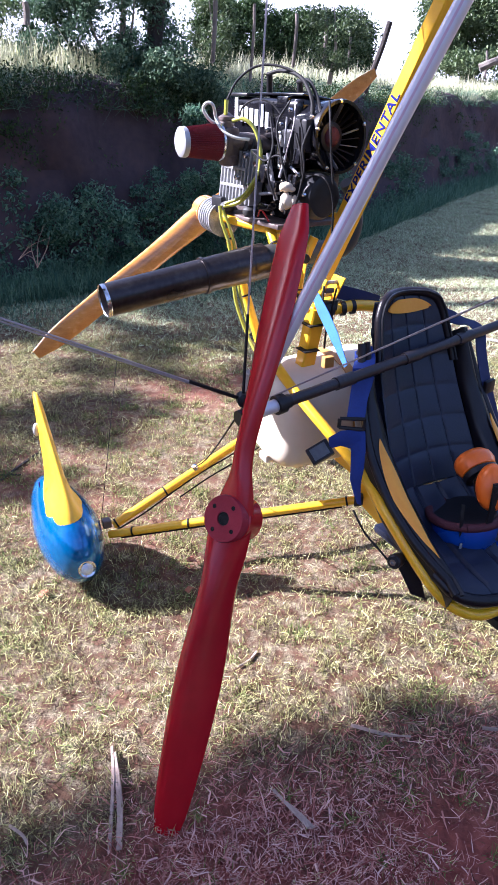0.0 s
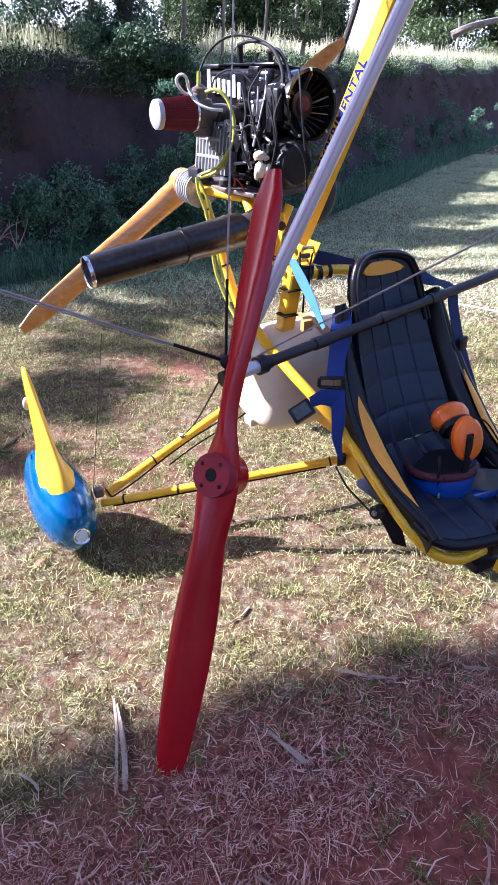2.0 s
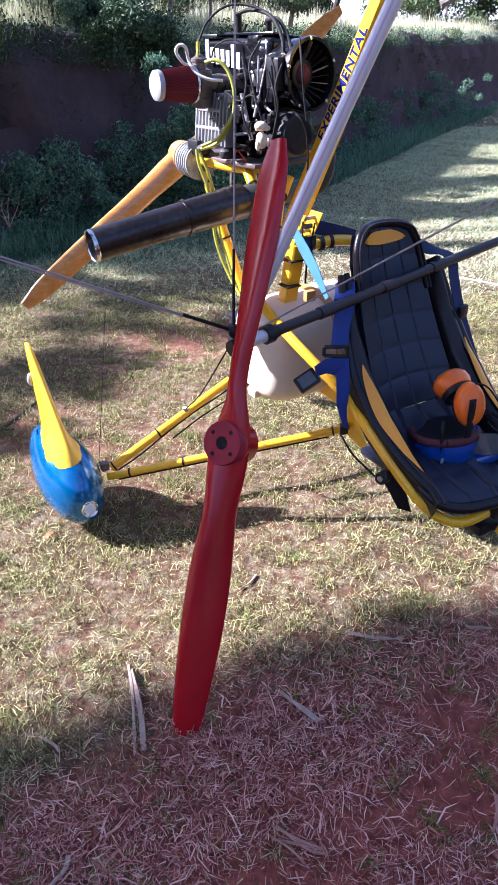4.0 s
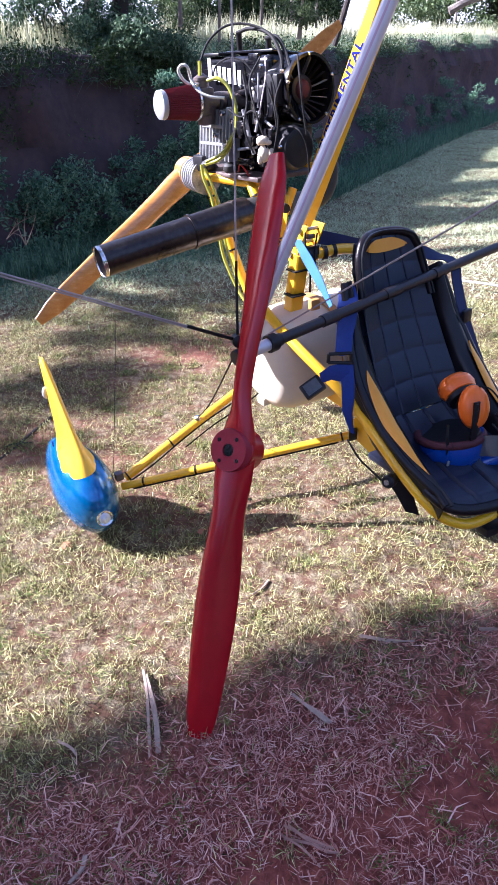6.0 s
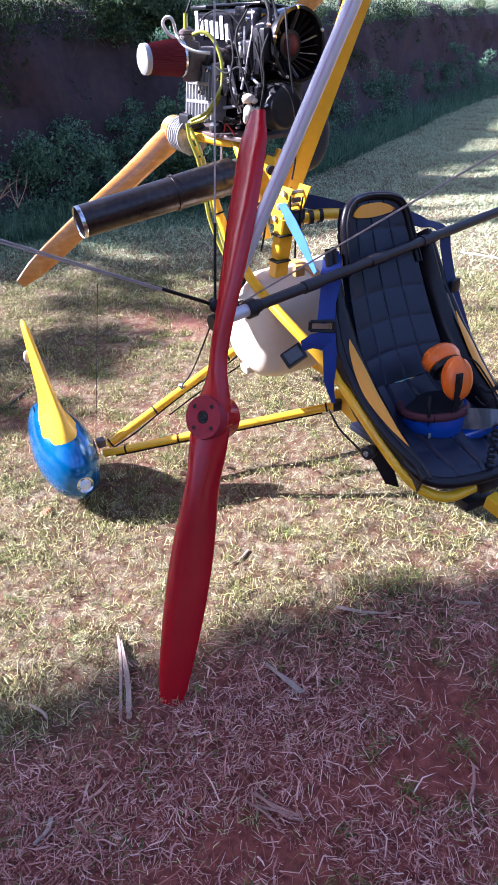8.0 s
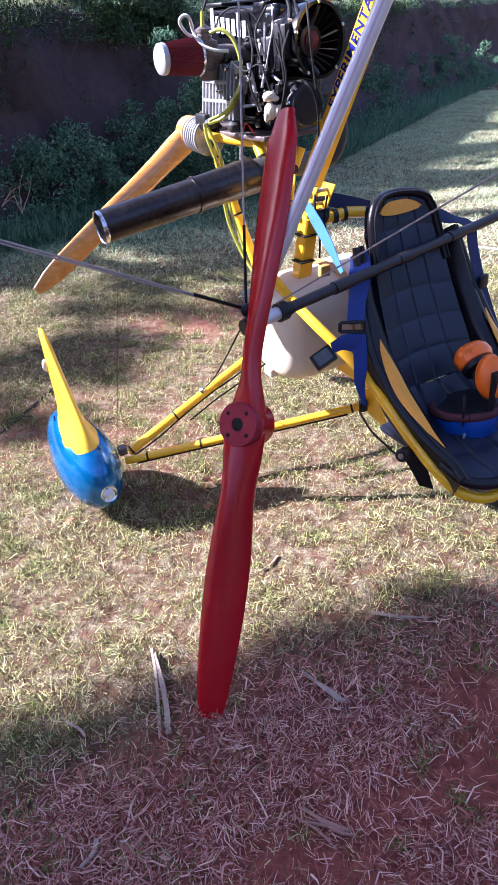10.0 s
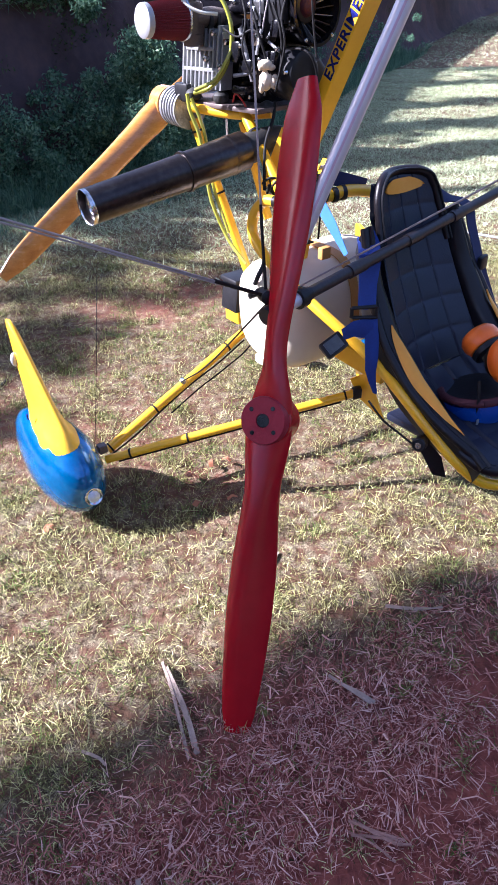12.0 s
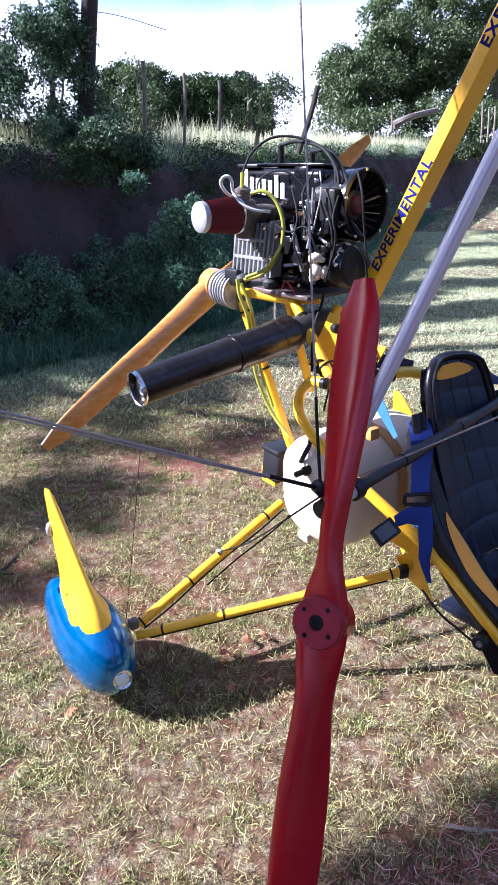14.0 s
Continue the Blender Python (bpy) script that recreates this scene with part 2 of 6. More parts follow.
def sweep(path, ring_at, bm=None, cap=True, up=None):
    """Rings along a path; ring_at(i, s) gives (a, b) offsets in the path's own frame."""
    bm = bm or bmesh.new()
    path = [Vector(p) for p in path]
    n = len(path)
    t0 = (path[1] - path[0]).normalized()
    ref = Vector(up) if up else (Vector((0, 0, 1)) if abs(t0.z) < 0.9 else Vector((1, 0, 0)))
    side = t0.cross(ref).normalized()
    rings = []
    for i, p in enumerate(path):
        t = (path[min(i + 1, n - 1)] - path[max(i - 1, 0)]).normalized()
        side = (side - t * side.dot(t)).normalized()
        top = side.cross(t)
        rings.append([bm.verts.new(p + side * a + top * b) for a, b in ring_at(i, i / (n - 1))])
    m = len(rings[0])
    for r, q in zip(rings, rings[1:]):
        for k in range(m):
            bm.faces.new((r[k], r[(k + 1) % m], q[(k + 1) % m], q[k]))
    if cap:
        bm.faces.new(rings[0][::-1])
        bm.faces.new(rings[-1])
    return bm


def circle(r, n=12, ry=None):
    return [(r * math.cos(2 * math.pi * k / n), (ry or r) * math.sin(2 * math.pi * k / n)) for k in range(n)]


def tube(pts, r, n=12, smooth=8, bm=None, ends=1.0):
    path = curve(pts, smooth) if len(pts) > 2 else [Vector(pts[0]).lerp(Vector(pts[1]), k / 3) for k in range(4)]
    if callable(r):
        return sweep(path, lambda i, s: circle(r(s), n), bm)
    return sweep(path, lambda i, s: circle(r, n), bm)


def square(pts, w, h, bev=0.15, bm=None, up=None):
    a, b, c = w / 2, h / 2, min(w, h) * bev
    ring = [(a, b - c), (a - c, b), (-a + c, b), (-a, b - c), (-a, -b + c), (-a + c, -b), (a - c, -b), (a, -b + c)]
    path = [Vector(pts[0]).lerp(Vector(pts[1]), k / 3) for k in range(4)] if len(pts) == 2 else curve(pts, 6)
    return sweep(path, lambda i, s: ring, bm, up=up)


def frame_of(axis, ref=(0, 0, 1)):
    z = Vector(axis).normalized()
    x = Vector(ref).cross(z)
    x = x.normalized() if x.length > 1e-4 else Vector((1, 0, 0))
    return x, z.cross(x), z


def lathe(origin, axis, profile, n=24, bm=None, sx=1.0, sy=1.0, ref=(0, 0, 1), cap=True):
    """profile: (along the axis, radius)."""
    bm = bm or bmesh.new()
    x, y, z = frame_of(axis, ref)
    o = Vector(origin)
    rings = []
    for d, r in profile:
        rings.append([bm.verts.new(o + z * d + x * r * sx * math.cos(2 * math.pi * k / n) + y * r * sy * math.sin(2 * math.pi * k / n)) for k in range(n)])
    for p, q in zip(rings, rings[1:]):
        for k in range(n):
            bm.faces.new((p[k], p[(k + 1) % n], q[(k + 1) % n], q[k]))
    if cap:
        bm.faces.new(rings[0][::-1])
        bm.faces.new(rings[-1])
    return bm


def block(centre, x, y, z, size, bev=0.004, bm=None, seg=2):
    """A box with rounded edges along three axes."""
    own = bmesh.new()
    bmesh.ops.create_cube(own, size=1)
    M3 = Matrix((Vector(x).normalized(), Vector(y).normalized(), Vector(z).normalized())).transposed()
    for v in own.verts:
        v.co = Vector((v.co.x * size[0], v.co.y * size[1], v.co.z * size[2]))
    if bev:
        bmesh.ops.bevel(own, geom=own.edges[:], offset=bev, segments=seg, profile=0.5, affect="EDGES")
    for v in own.verts:
        v.co = M3 @ v.co + Vector(centre)
    if bm is None:
        return own
    return merge(bm, own)


def merge(bm, other):
    me = bpy.data.meshes.new("tmp")
    other.to_mesh(me)
    other.free()
    bm.from_mesh(me)
    bpy.data.meshes.remove(me)
    return bm


def ribbon(pts, w, th, across, n=6, bm=None):
    """A flat strap; across: its width's direction at the two ends."""
    path = curve(pts, n) if len(pts) > 2 else [Vector(pts[0]).lerp(Vector(pts[1]), k / 6) for k in range(7)]
    bm = bm or bmesh.new()
    rings = []
    a0, a1 = Vector(across[0]), Vector(across[1])
    m = len(path)
    for i, p in enumerate(path):
        t = (path[min(i + 1, m - 1)] - path[max(i - 1, 0)]).normalized()
        a = a0.lerp(a1, i / (m - 1))
        a = (a - t * a.dot(t)).normalized()
        u = a.cross(t)
        ring = []
        for sx, sy in ((-1, -1), (-0.5, -1), (0.5, -1), (1, -1), (1, 1), (0.5, 1), (-0.5, 1), (-1, 1)):
            ring.append(bm.verts.new(p + a * sx * w / 2 + u * sy * th / 2))
        rings.append(ring)
    for r, q in zip(rings, rings[1:]):
        for k in range(8):
            bm.faces.new((r[k], r[(k + 1) % 8], q[(k + 1) % 8], q[k]))
    bm.faces.new(rings[0][::-1])
    bm.faces.new(rings[-1])
    return bm


def sheet(rows, thick=0.0, bm=None):
    """A skin over rows of points; thick gives it a back."""
    bm = bm or bmesh.new()
    V = [[bm.verts.new(p) for p in r] for r in rows]
    faces = []
    for r, q in zip(V, V[1:]):
        for k in range(len(r) - 1):
            faces.append(bm.faces.new((r[k], r[k + 1], q[k + 1], q[k])))
    if thick:
        n, m = len(rows), len(rows[0])
        P = [[Vector(p) for p in r] for r in rows]

        def normal(a, b):
            u = P[min(a + 1, n - 1)][b] - P[max(a - 1, 0)][b]
            v = P[a][min(b + 1, m - 1)] - P[a][max(b - 1, 0)]
            w = u.cross(v)
            return w.normalized() if w.length > 1e-9 else Vector((0, 0, 1))
        W = [[bm.verts.new(P[a][b] + normal(a, b) * thick) for b in range(m)] for a in range(n)]
        for r, q in zip(W, W[1:]):
            for k in range(m - 1):
                bm.faces.new((r[k + 1], r[k], q[k], q[k + 1]))
        for k in range(m - 1):
            bm.faces.new((V[0][k + 1], V[0][k], W[0][k], W[0][k + 1]))
            bm.faces.new((V[-1][k], V[-1][k + 1], W[-1][k + 1], W[-1][k]))
        for a in range(n - 1):
            bm.faces.new((V[a][0], V[a + 1][0], W[a + 1][0], W[a][0]))
            bm.faces.new((V[a + 1][-1], V[a][-1], W[a][-1], W[a + 1][-1]))
    return bm


def raw_mesh(name, verts, loops, counts, material, smooth=False):
    """A mesh straight from arrays: places, corner indices and corners per face."""
    me = bpy.data.meshes.new(name)
    me.vertices.add(len(verts))
    me.vertices.foreach_set("co", np.asarray(verts, np.float32).ravel())
    me.loops.add(len(loops))
    me.loops.foreach_set("vertex_index", np.asarray(loops, np.int32))
    me.polygons.add(len(counts))
    counts = np.asarray(counts, np.int32)
    me.polygons.foreach_set("loop_start", np.concatenate(([0], np.cumsum(counts)[:-1])).astype(np.int32))
    me.update(calc_edges=True)
    me.materials.append(material)
    if smooth:
        me.polygons.foreach_set("use_smooth", [True] * len(me.polygons))
    return me


def blades(name, roots, length, width, lay, material, rng, curl=0.5, heading=None, kink=0.06):
    """Grass blades, each three faces long: roots (n, 3); lay: rise from the ground, degrees, low and high."""
    n = len(roots)
    L = rng.uniform(*length, n) * rng.uniform(0.6, 1.0, n)
    W = rng.uniform(*width, n)
    az = rng.uniform(0, 2 * np.pi, n) if heading is None else heading
    el = np.radians(rng.uniform(*lay, n))
    d = np.stack([np.cos(az) * np.cos(el), np.sin(az) * np.cos(el), np.sin(el)], 1)
    tw = rng.uniform(-0.7, 0.7, n)
    side = np.stack([-np.sin(az) * np.cos(tw), np.cos(az) * np.cos(tw), np.sin(tw)], 1)
    bend = np.zeros((n, 3))
    bend[:, 2] = -curl * rng.uniform(0.2, 1, n) * L * np.clip(np.sin(el) * 1.5, 0, 1)
    out = rng.normal(0, kink, (n, 1)) * L[:, None] * side
    p0 = roots
    p1 = roots + d * (L * 0.5)[:, None] + bend * 0.25 + out
    p2 = roots + d * L[:, None] + bend
    h = side * (W / 2)[:, None]
    v = np.stack([p0 - h, p0 + h, p1 - h * 0.85, p1 + h * 0.85, p2], 1).reshape(-1, 3)
    i = np.arange(n)[:, None] * 5
    loops = np.concatenate([i + [0, 1, 3, 2], i + [2, 3, 4]], 1).ravel()
    return raw_mesh(name, v, loops, np.tile([4, 3], n), material)


def chaff(name, roots, length, width, lay, material, rng):
    """Short straight bits of cut grass: one tapered face each."""
    n = len(roots)
    L = length[0] + (length[1] - length[0]) * rng.uniform(0, 1, n) ** 2.3
    W = rng.uniform(*width, n)
    az = rng.uniform(0, 2 * np.pi, n)
    el = np.radians(rng.uniform(*lay, n))
    d = np.stack([np.cos(az) * np.cos(el), np.sin(az) * np.cos(el), np.sin(el)], 1) * L[:, None]
    tw = rng.uniform(-1.0, 1.0, n)
    h = np.stack([-np.sin(az) * np.cos(tw), np.cos(az) * np.cos(tw), np.sin(tw)], 1) * (W / 2)[:, None]
    v = np.stack([roots - h, roots + h, roots + d + h * 0.35, roots + d - h * 0.35], 1).reshape(-1, 3)
    return raw_mesh(name, v, np.arange(4 * n), np.full(n, 4), material)


def leaf_cloud(name, centres, radii, per, size, material, rng, slender=0.45, droop=0.3):
    """Leaves scattered in clumps: a folded diamond each."""
    k = len(centres)
    n = k * per
    c = np.repeat(np.asarray(centres), per, 0)
    r = np.repeat(np.asarray(radii), per)
    dirs = rng.normal(size=(n, 3))
    dirs /= np.linalg.norm(dirs, axis=1)[:, None]
    p = c + dirs * (r * rng.uniform(0.25, 1, n) ** 0.6)[:, None] * [1, 1, 0.8]
    a = rng.normal(size=(n, 3)) + [0, 0, -droop]
    a /= np.linalg.norm(a, axis=1)[:, None]
    b = np.cross(a, rng.normal(size=(n, 3)))
    b /= np.linalg.norm(b, axis=1)[:, None]
    nn = np.cross(a, b)
    s = rng.uniform(0.6, 1.3, n)[:, None] * size
    v = np.stack([p, p + a * s * 0.5 + b * s * slender / 2 + nn * s * 0.1, p + a * s, p + a * s * 0.5 - b * s * slender / 2 + nn * s * 0.1], 1).reshape(-1, 3)
    i = np.arange(n)[:, None] * 4
    loops = np.concatenate([i + [0, 1, 2], i + [0, 2, 3]], 1).ravel()
    return raw_mesh(name, v, loops, np.full(2 * n, 3), material)


rng = np.random.default_rng(7)


def wave(x, y, f, seed=0.0):
    """A smooth value from -1 to 1 over the plan."""
    x, y = np.asarray(x), np.asarray(y)
    return (np.sin(f * x * 1.0 + 1.3 * seed + 1.7 * np.sin(f * 0.7 * y + seed)) + np.sin(f * 1.31 * y + 2.1 * seed + 1.5 * np.sin(f * 0.83 * x - seed))) / 2


def ground_z(x, y):
    return 0.012 * wave(x, y, 1.3, 2) + 0.009 * wave(x, y, 4.1, 5) + 0.006 * wave(x, y, 11.0, 1)


# ---- ground ----
BARE_SPOTS = ((-0.38, 2.5, 0.55, 0.4, 0.45), (-0.85, 2.25, 0.4, 0.3, 0.4), (-0.15, 2.02, 0.32, 0.2, 0.35), (-0.55, 3.6, 0.55, 0.55, 0.8), (0.15, 4.0, 0.4, 0.5, 0.7), (-0.35, 1.9, 0.5, 0.3, 0.25), (0.75, 0.95, 0.35, 0.35, 0.45), (1.15, 1.3, 0.25, 0.3, 0.4), (-1.1, 2.6, 0.4, 0.3, 0.5), (0.11, 0.70, 0.12, 0.05, 0.5), (0.59, 0.89, 0.16, 0.08, 0.7), (0.38, 0.80, 0.12, 0.07, 0.7), (0.64, 1.11, 0.12, 0.07, 0.5), (0.80, 1.75, 0.12, 0.08, 0.5), (-0.48, 1.69, 0.2, 0.12, 0.3))


def thin_shade_tinted(x, y):
    """Trodden near corner: thin, dead grass, coloured with the shade's red cast."""
    return np.clip((1.08 + 0.48 * x - y) / 0.42 + 0.5 + 0.4 * wave(x, y, 5, 6), 0, 1)


def spots_at(x, y):
    return sum(k * np.exp(-((x - cx) / rx) ** 2 - ((y - cy) / ry) ** 2) for cx, cy, rx, ry, k in BARE_SPOTS)


def red_earth_and_shade(x, y):
    """Worn-off thatch over red soil, plus the shade's painted red cast, 0 to 1."""
    return np.clip(thin_shade_tinted(x, y) * (0.25 + 0.65 * np.exp(-((x - 0.3) / 1.7) ** 2 - ((y - 0.7) / 1.1) ** 2)) + spots_at(x, y) * 0.6 * (0.8 + 0.4 * wave(x, y, 7, 2)) + (0.06 + 0.2 * thin_shade_tinted(x, y)) * wave(x, y, 3.1, 5) - 0.12, 0, 1)


def soil_wear_and_shade():
    """Red soil shows where thatch is worn; the shaded corner is painted redder too."""
    N, K = SOIL.node_tree.nodes, SOIL.node_tree.links.new
    p = N["Principled BSDF"]
    old = p.inputs["Base Color"].links[0].from_socket
    at = N.new("ShaderNodeAttribute")
    at.attribute_name = "red_earth_and_shade"
    ns = N.new("ShaderNodeTexNoise")
    ns.inputs["Scale"].default_value, ns.inputs["Detail"].default_value = 30, 8
    tc = N.new("ShaderNodeTexCoord")
    K(tc.outputs["Object"], ns.inputs["Vector"])
    rp = N.new("ShaderNodeValToRGB")
    rp.color_ramp.elements[0].position, rp.color_ramp.elements[1].position = 0.3, 0.7
    rp.color_ramp.elements[0].color, rp.color_ramp.elements[1].color = (0.14, 0.040, 0.030, 1), (0.31, 0.095, 0.068, 1)
    K(ns.outputs["Fac"], rp.inputs[0])
    st_ = N.new("ShaderNodeTexNoise")
    st_.inputs["Scale"].default_value, st_.inputs["Detail"].default_value, st_.inputs["Distortion"].default_value = 160, 4, 2.5
    K(tc.outputs["Object"], st_.inputs["Vector"])
    sr = N.new("ShaderNodeValToRGB")
    sr.color_ramp.elements[0].position, sr.color_ramp.elements[1].position = 0.40, 0.66
    sr.color_ramp.elements[0].color, sr.color_ramp.elements[1].color = (0.040, 0.020, 0.013, 1), (0.44, 0.39, 0.25, 1)
    K(st_.outputs["Fac"], sr.inputs[0])
    sm = N.new("ShaderNodeMix")
    sm.data_type = "RGBA"
    cn = N.new("ShaderNodeTexNoise")
    cn.inputs["Scale"].default_value, cn.inputs["Detail"].default_value = 22, 6
    K(tc.outputs["Object"], cn.inputs["Vector"])
    cr_ = N.new("ShaderNodeMapRange")
    cr_.inputs["From Min"].default_value, cr_.inputs["From Max"].default_value = 0.42, 0.62
    cr_.inputs["To Min"].default_value, cr_.inputs["To Max"].default_value = 0.05, 0.8
    K(cn.outputs["Fac"], cr_.inputs["Value"])
    K(cr_.outputs[0], sm.inputs[0])
    K(old, sm.inputs[6])
    K(sr.outputs[0], sm.inputs[7])
    old = sm.outputs[2]
    mx = N.new("ShaderNodeMix")
    mx.data_type = "RGBA"
    K(at.outputs["Fac"], mx.inputs[0])
    K(old, mx.inputs[6])
    K(rp.outputs[0], mx.inputs[7])
    K(mx.outputs[2], p.inputs["Base Color"])


soil_wear_and_shade()


def build_ground():
    xs = np.concatenate([[-900, -300, -90, -30, -12], np.arange(-6, 9.01, 0.06), [14, 30, 90, 300, 900]])
    ys = np.concatenate([[-900, -300, -90, -30, -10, -4], np.arange(-1, 14.01, 0.06), [18, 24, 40, 90, 300, 900]])
    X, Y = np.meshgrid(xs, ys)
    Z = ground_z(X, Y)
    Z = np.where((np.abs(X) > 10) | (Y > 15) | (Y < -2), 0, Z)
    V = np.stack([X, Y, Z], -1).reshape(-1, 3)
    nx, ny = len(xs), len(ys)
    i = (np.arange(ny - 1)[:, None] * nx + np.arange(nx - 1)[None]).ravel()[:, None]
    loops = (i + [0, 1, nx + 1, nx]).ravel()
    me = raw_mesh("ground", V, loops, np.full(len(i), 4), SOIL, True)
    red = red_earth_and_shade(V[:, 0], V[:, 1])
    away = np.maximum(np.abs(V[:, 0] - 0.2) - 2.4, 0.2 - V[:, 1])
    red = red * np.where(V[:, 1] < 4.5, np.clip(1 - away / 1.1, 0, 1), 1)
    me.attributes.new("red_earth_and_shade", "FLOAT", "POINT").data.foreach_set("value", red.astype(np.float32))
    tagged(new("ground", me), "red soil under cut dry grass, worn bare in patches", "ground", kind="structure")


build_ground()

BASE = curve([(-14, 0.5, 0), (-8, 3.0, 0), (-3.4, 5.2, 0), (-1.8, 6.25, 0), (-0.6, 7.4, 0), (0.55, 9.6, 0), (2.0, 12.8, 0), (4.1, 17.0, 0), (7.0, 23.0, 0), (12.6, 35, 0), (24, 56, 0)], 26)


def bank_side(i):
    t = (BASE[min(i + 1, len(BASE) - 1)] - BASE[max(i - 1, 0)]).normalized()
    return Vector((-t.y, t.x, 0))


def build_bank():
    prof = [(-0.35, -0.06), (-0.1, 0.06), (0.05, 0.2), (0.16, 0.42), (0.22, 0.65), (0.28, 0.9), (0.30, 1.12), (0.36, 1.32), (0.42, 1.46), (0.52, 1.56), (0.75, 1.62), (1.1, 1.66), (1.7, 1.68), (2.6, 1.70)]
    rows = []
    for i, b in enumerate(BASE):
        s = bank_side(i)
        row = []
        for d, z in prof:
            w = noise.fractal(Vector((b.x * 1.4, b.y * 1.4, z * 1.7)), 0.9, 2.0, 5)
            dd = d + (0.17 * w + 0.05 * noise.noise(Vector((b.x * 7, b.y * 7, z * 7)))) * (1 if 0.1 < z else 0.3)
            row.append(b + s * dd + Vector((0, 0, z + (0.10 * noise.noise(Vector((b.x * 0.9, b.y * 0.9, 3))) if z > 1.2 else 0))))
        far = row[-1]
        for k in (4, 12, 40, 140, 500):
            row.append(Vector((far.x - 0.6 * k, far.y + 0.8 * k, 1.70 + 0.002 * k)))
        rows.append(row)
    bm = sheet(rows)
    me = link_mesh("bank", bm, EARTH)
    tagged(me, "steep dark red earth cutting with roots, grass on its crest", "bank", kind="structure")


build_bank()

# ---- the red propeller that leans on the trike ----
F = Vector((0.54, -0.84, 0)).normalized()
L = Vector((-F.y, F.x, 0))
UP = Vector((0, 0, 1))


def propeller_blade(hub, along, axis, R, sign, chord, twist, thick):
    """One blade: sections from the hub to the tip."""
    bm = bmesh.new()
    along, axis = Vector(along).normalized(), Vector(axis).normalized()
    u = along.cross(axis).normalized()
    rings = []
    n = 90
    for i in range(n + 1):
        s = i / n
        r = R * s
        c, a, th = chord(s), radians(twist(s)), thick(s)
        ca, sa = math.cos(a), math.sin(a)
        x = u * ca + axis * sa
        y = axis * ca - u * sa
        ring = []
        for k in range(32):
            q = 2 * math.pi * k / 32
            px = math.cos(q) * c / 2
            hump = math.sin(q)
            py = (th * 0.78 * hump if hump > 0 else th * 0.25 * hump) * (0.85 + 0.25 * math.cos(q))
            ring.append(bm.verts.new(Vector(hub) + along * r + x * (px * sign) + y * py))
        rings.append(ring)
    for p, q in zip(rings, rings[1:]):
        for k in range(32):
            bm.faces.new((p[k], p[(k + 1) % 32], q[(k + 1) % 32], q[k]))
    bm.faces.new(rings[0][::-1])
    bm.faces.new(rings[-1])
    return bm


def lerp_table(tab):
    xs, ys = [a for a, _ in tab], [b for _, b in tab]
    return lambda s: float(np.interp(s, xs, ys))


def smooth_table(tab):
    f = lerp_table(tab)
    return lambda s: sum(f(min(1, max(0, s + k * 0.016))) for k in range(-4, 5)) / 9


def build_red_propeller():
    tip, top = Vector((-0.052, 1.014, -0.008)), Vector((0.177, 1.640, 1.341))
    b = (top - tip).normalized()
    n0 = Vector((0.05, -0.85, 0.51))
    axis = (n0 - b * n0.dot(b)).normalized()
    axis = Matrix.Rotation(radians(-32), 3, b) @ axis
    hub = Vector((0.053, 1.335, 0.692)) - axis * 0.034
    base = thing("propeller", tip, "dark red lacquered wooden propeller leaning upright on the trike's bar", "propeller")
    ch = smooth_table([(0, 0.112), (0.07, 0.110), (0.14, 0.082), (0.21, 0.078), (0.28, 0.090), (0.45, 0.120), (0.62, 0.132), (0.82, 0.118), (0.93, 0.100), (0.965, 0.086), (0.985, 0.066), (1, 0.030)])
    tw = smooth_table([(0, 0), (0.06, 4), (0.12, 20), (0.2, 44), (0.3, 42), (0.5, 32), (0.75, 23), (1, 16)])
    th = smooth_table([(0, 0.042), (0.08, 0.043), (0.14, 0.045), (0.3, 0.048), (0.6, 0.046), (0.9, 0.030), (1, 0.012)])
    ch_low = smooth_table([(0, 0.112), (0.07, 0.110), (0.14, 0.086), (0.21, 0.084), (0.28, 0.092), (0.45, 0.110), (0.62, 0.110), (0.80, 0.096), (0.93, 0.080), (0.98, 0.068), (1, 0.044)])
    R1, R2 = (top - hub).length, (tip - hub).length
    part("blade", propeller_blade(hub, b, axis, R1, 1, ch, tw, th), RED, base)
    part("blade", propeller_blade(hub, -b, axis, R2, 1, ch_low, tw, th), RED, base)
    x, y, z = frame_of(axis, b)
    side_ = Vector((1, 0, 0)) - axis * axis.x
    part("boss", lathe(hub - axis * 0.045 + side_ * 0.004, axis, [(0, 0.046), (0.006, 0.053), (0.056, 0.054), (0.060, 0.050)], 40), RED, base, "red wooden hub block")
    boss = lathe(hub - axis * 0.028, axis, [(0, 0.046), (0.003, 0.053), (0.062, 0.055), (0.068, 0.053), (0.068, 0.0165), (0.03, 0.0155)], 40)
    hubp = part("hub", boss, REDHUB, base, "dull red hub boss with bolt holes")
    part("centre_bore", lathe(hub - axis * 0.012, axis, [(0, 0.004), (0.0, 0.0145), (0.0495, 0.0150), (0.0495, 0.004)], 20), BLACKM, hubp, "dark centre hole")
    for k in range(4):
        q = radians(45 + 90 * k + 8)
        c = hub + x * 0.037 * math.cos(q) + y * 0.037 * math.sin(q)
        part("bolt_hole", lathe(c + axis * 0.03, axis, [(0, 0.002), (0, 0.0052), (0.0108, 0.0052), (0.0108, 0.002)], 10), BLACKM, hubp, "dark bolt hole")


build_red_propeller()

# ---- the trike ----
trike = thing("powered_trike", (0.2, 2.1, 0), "yellow tube-framed powered trike with rear engine, parked on dry grass", "trike")


def tri(name, bm, material, label="", smooth=True):
    return part(name, bm, material, trike, label, smooth)


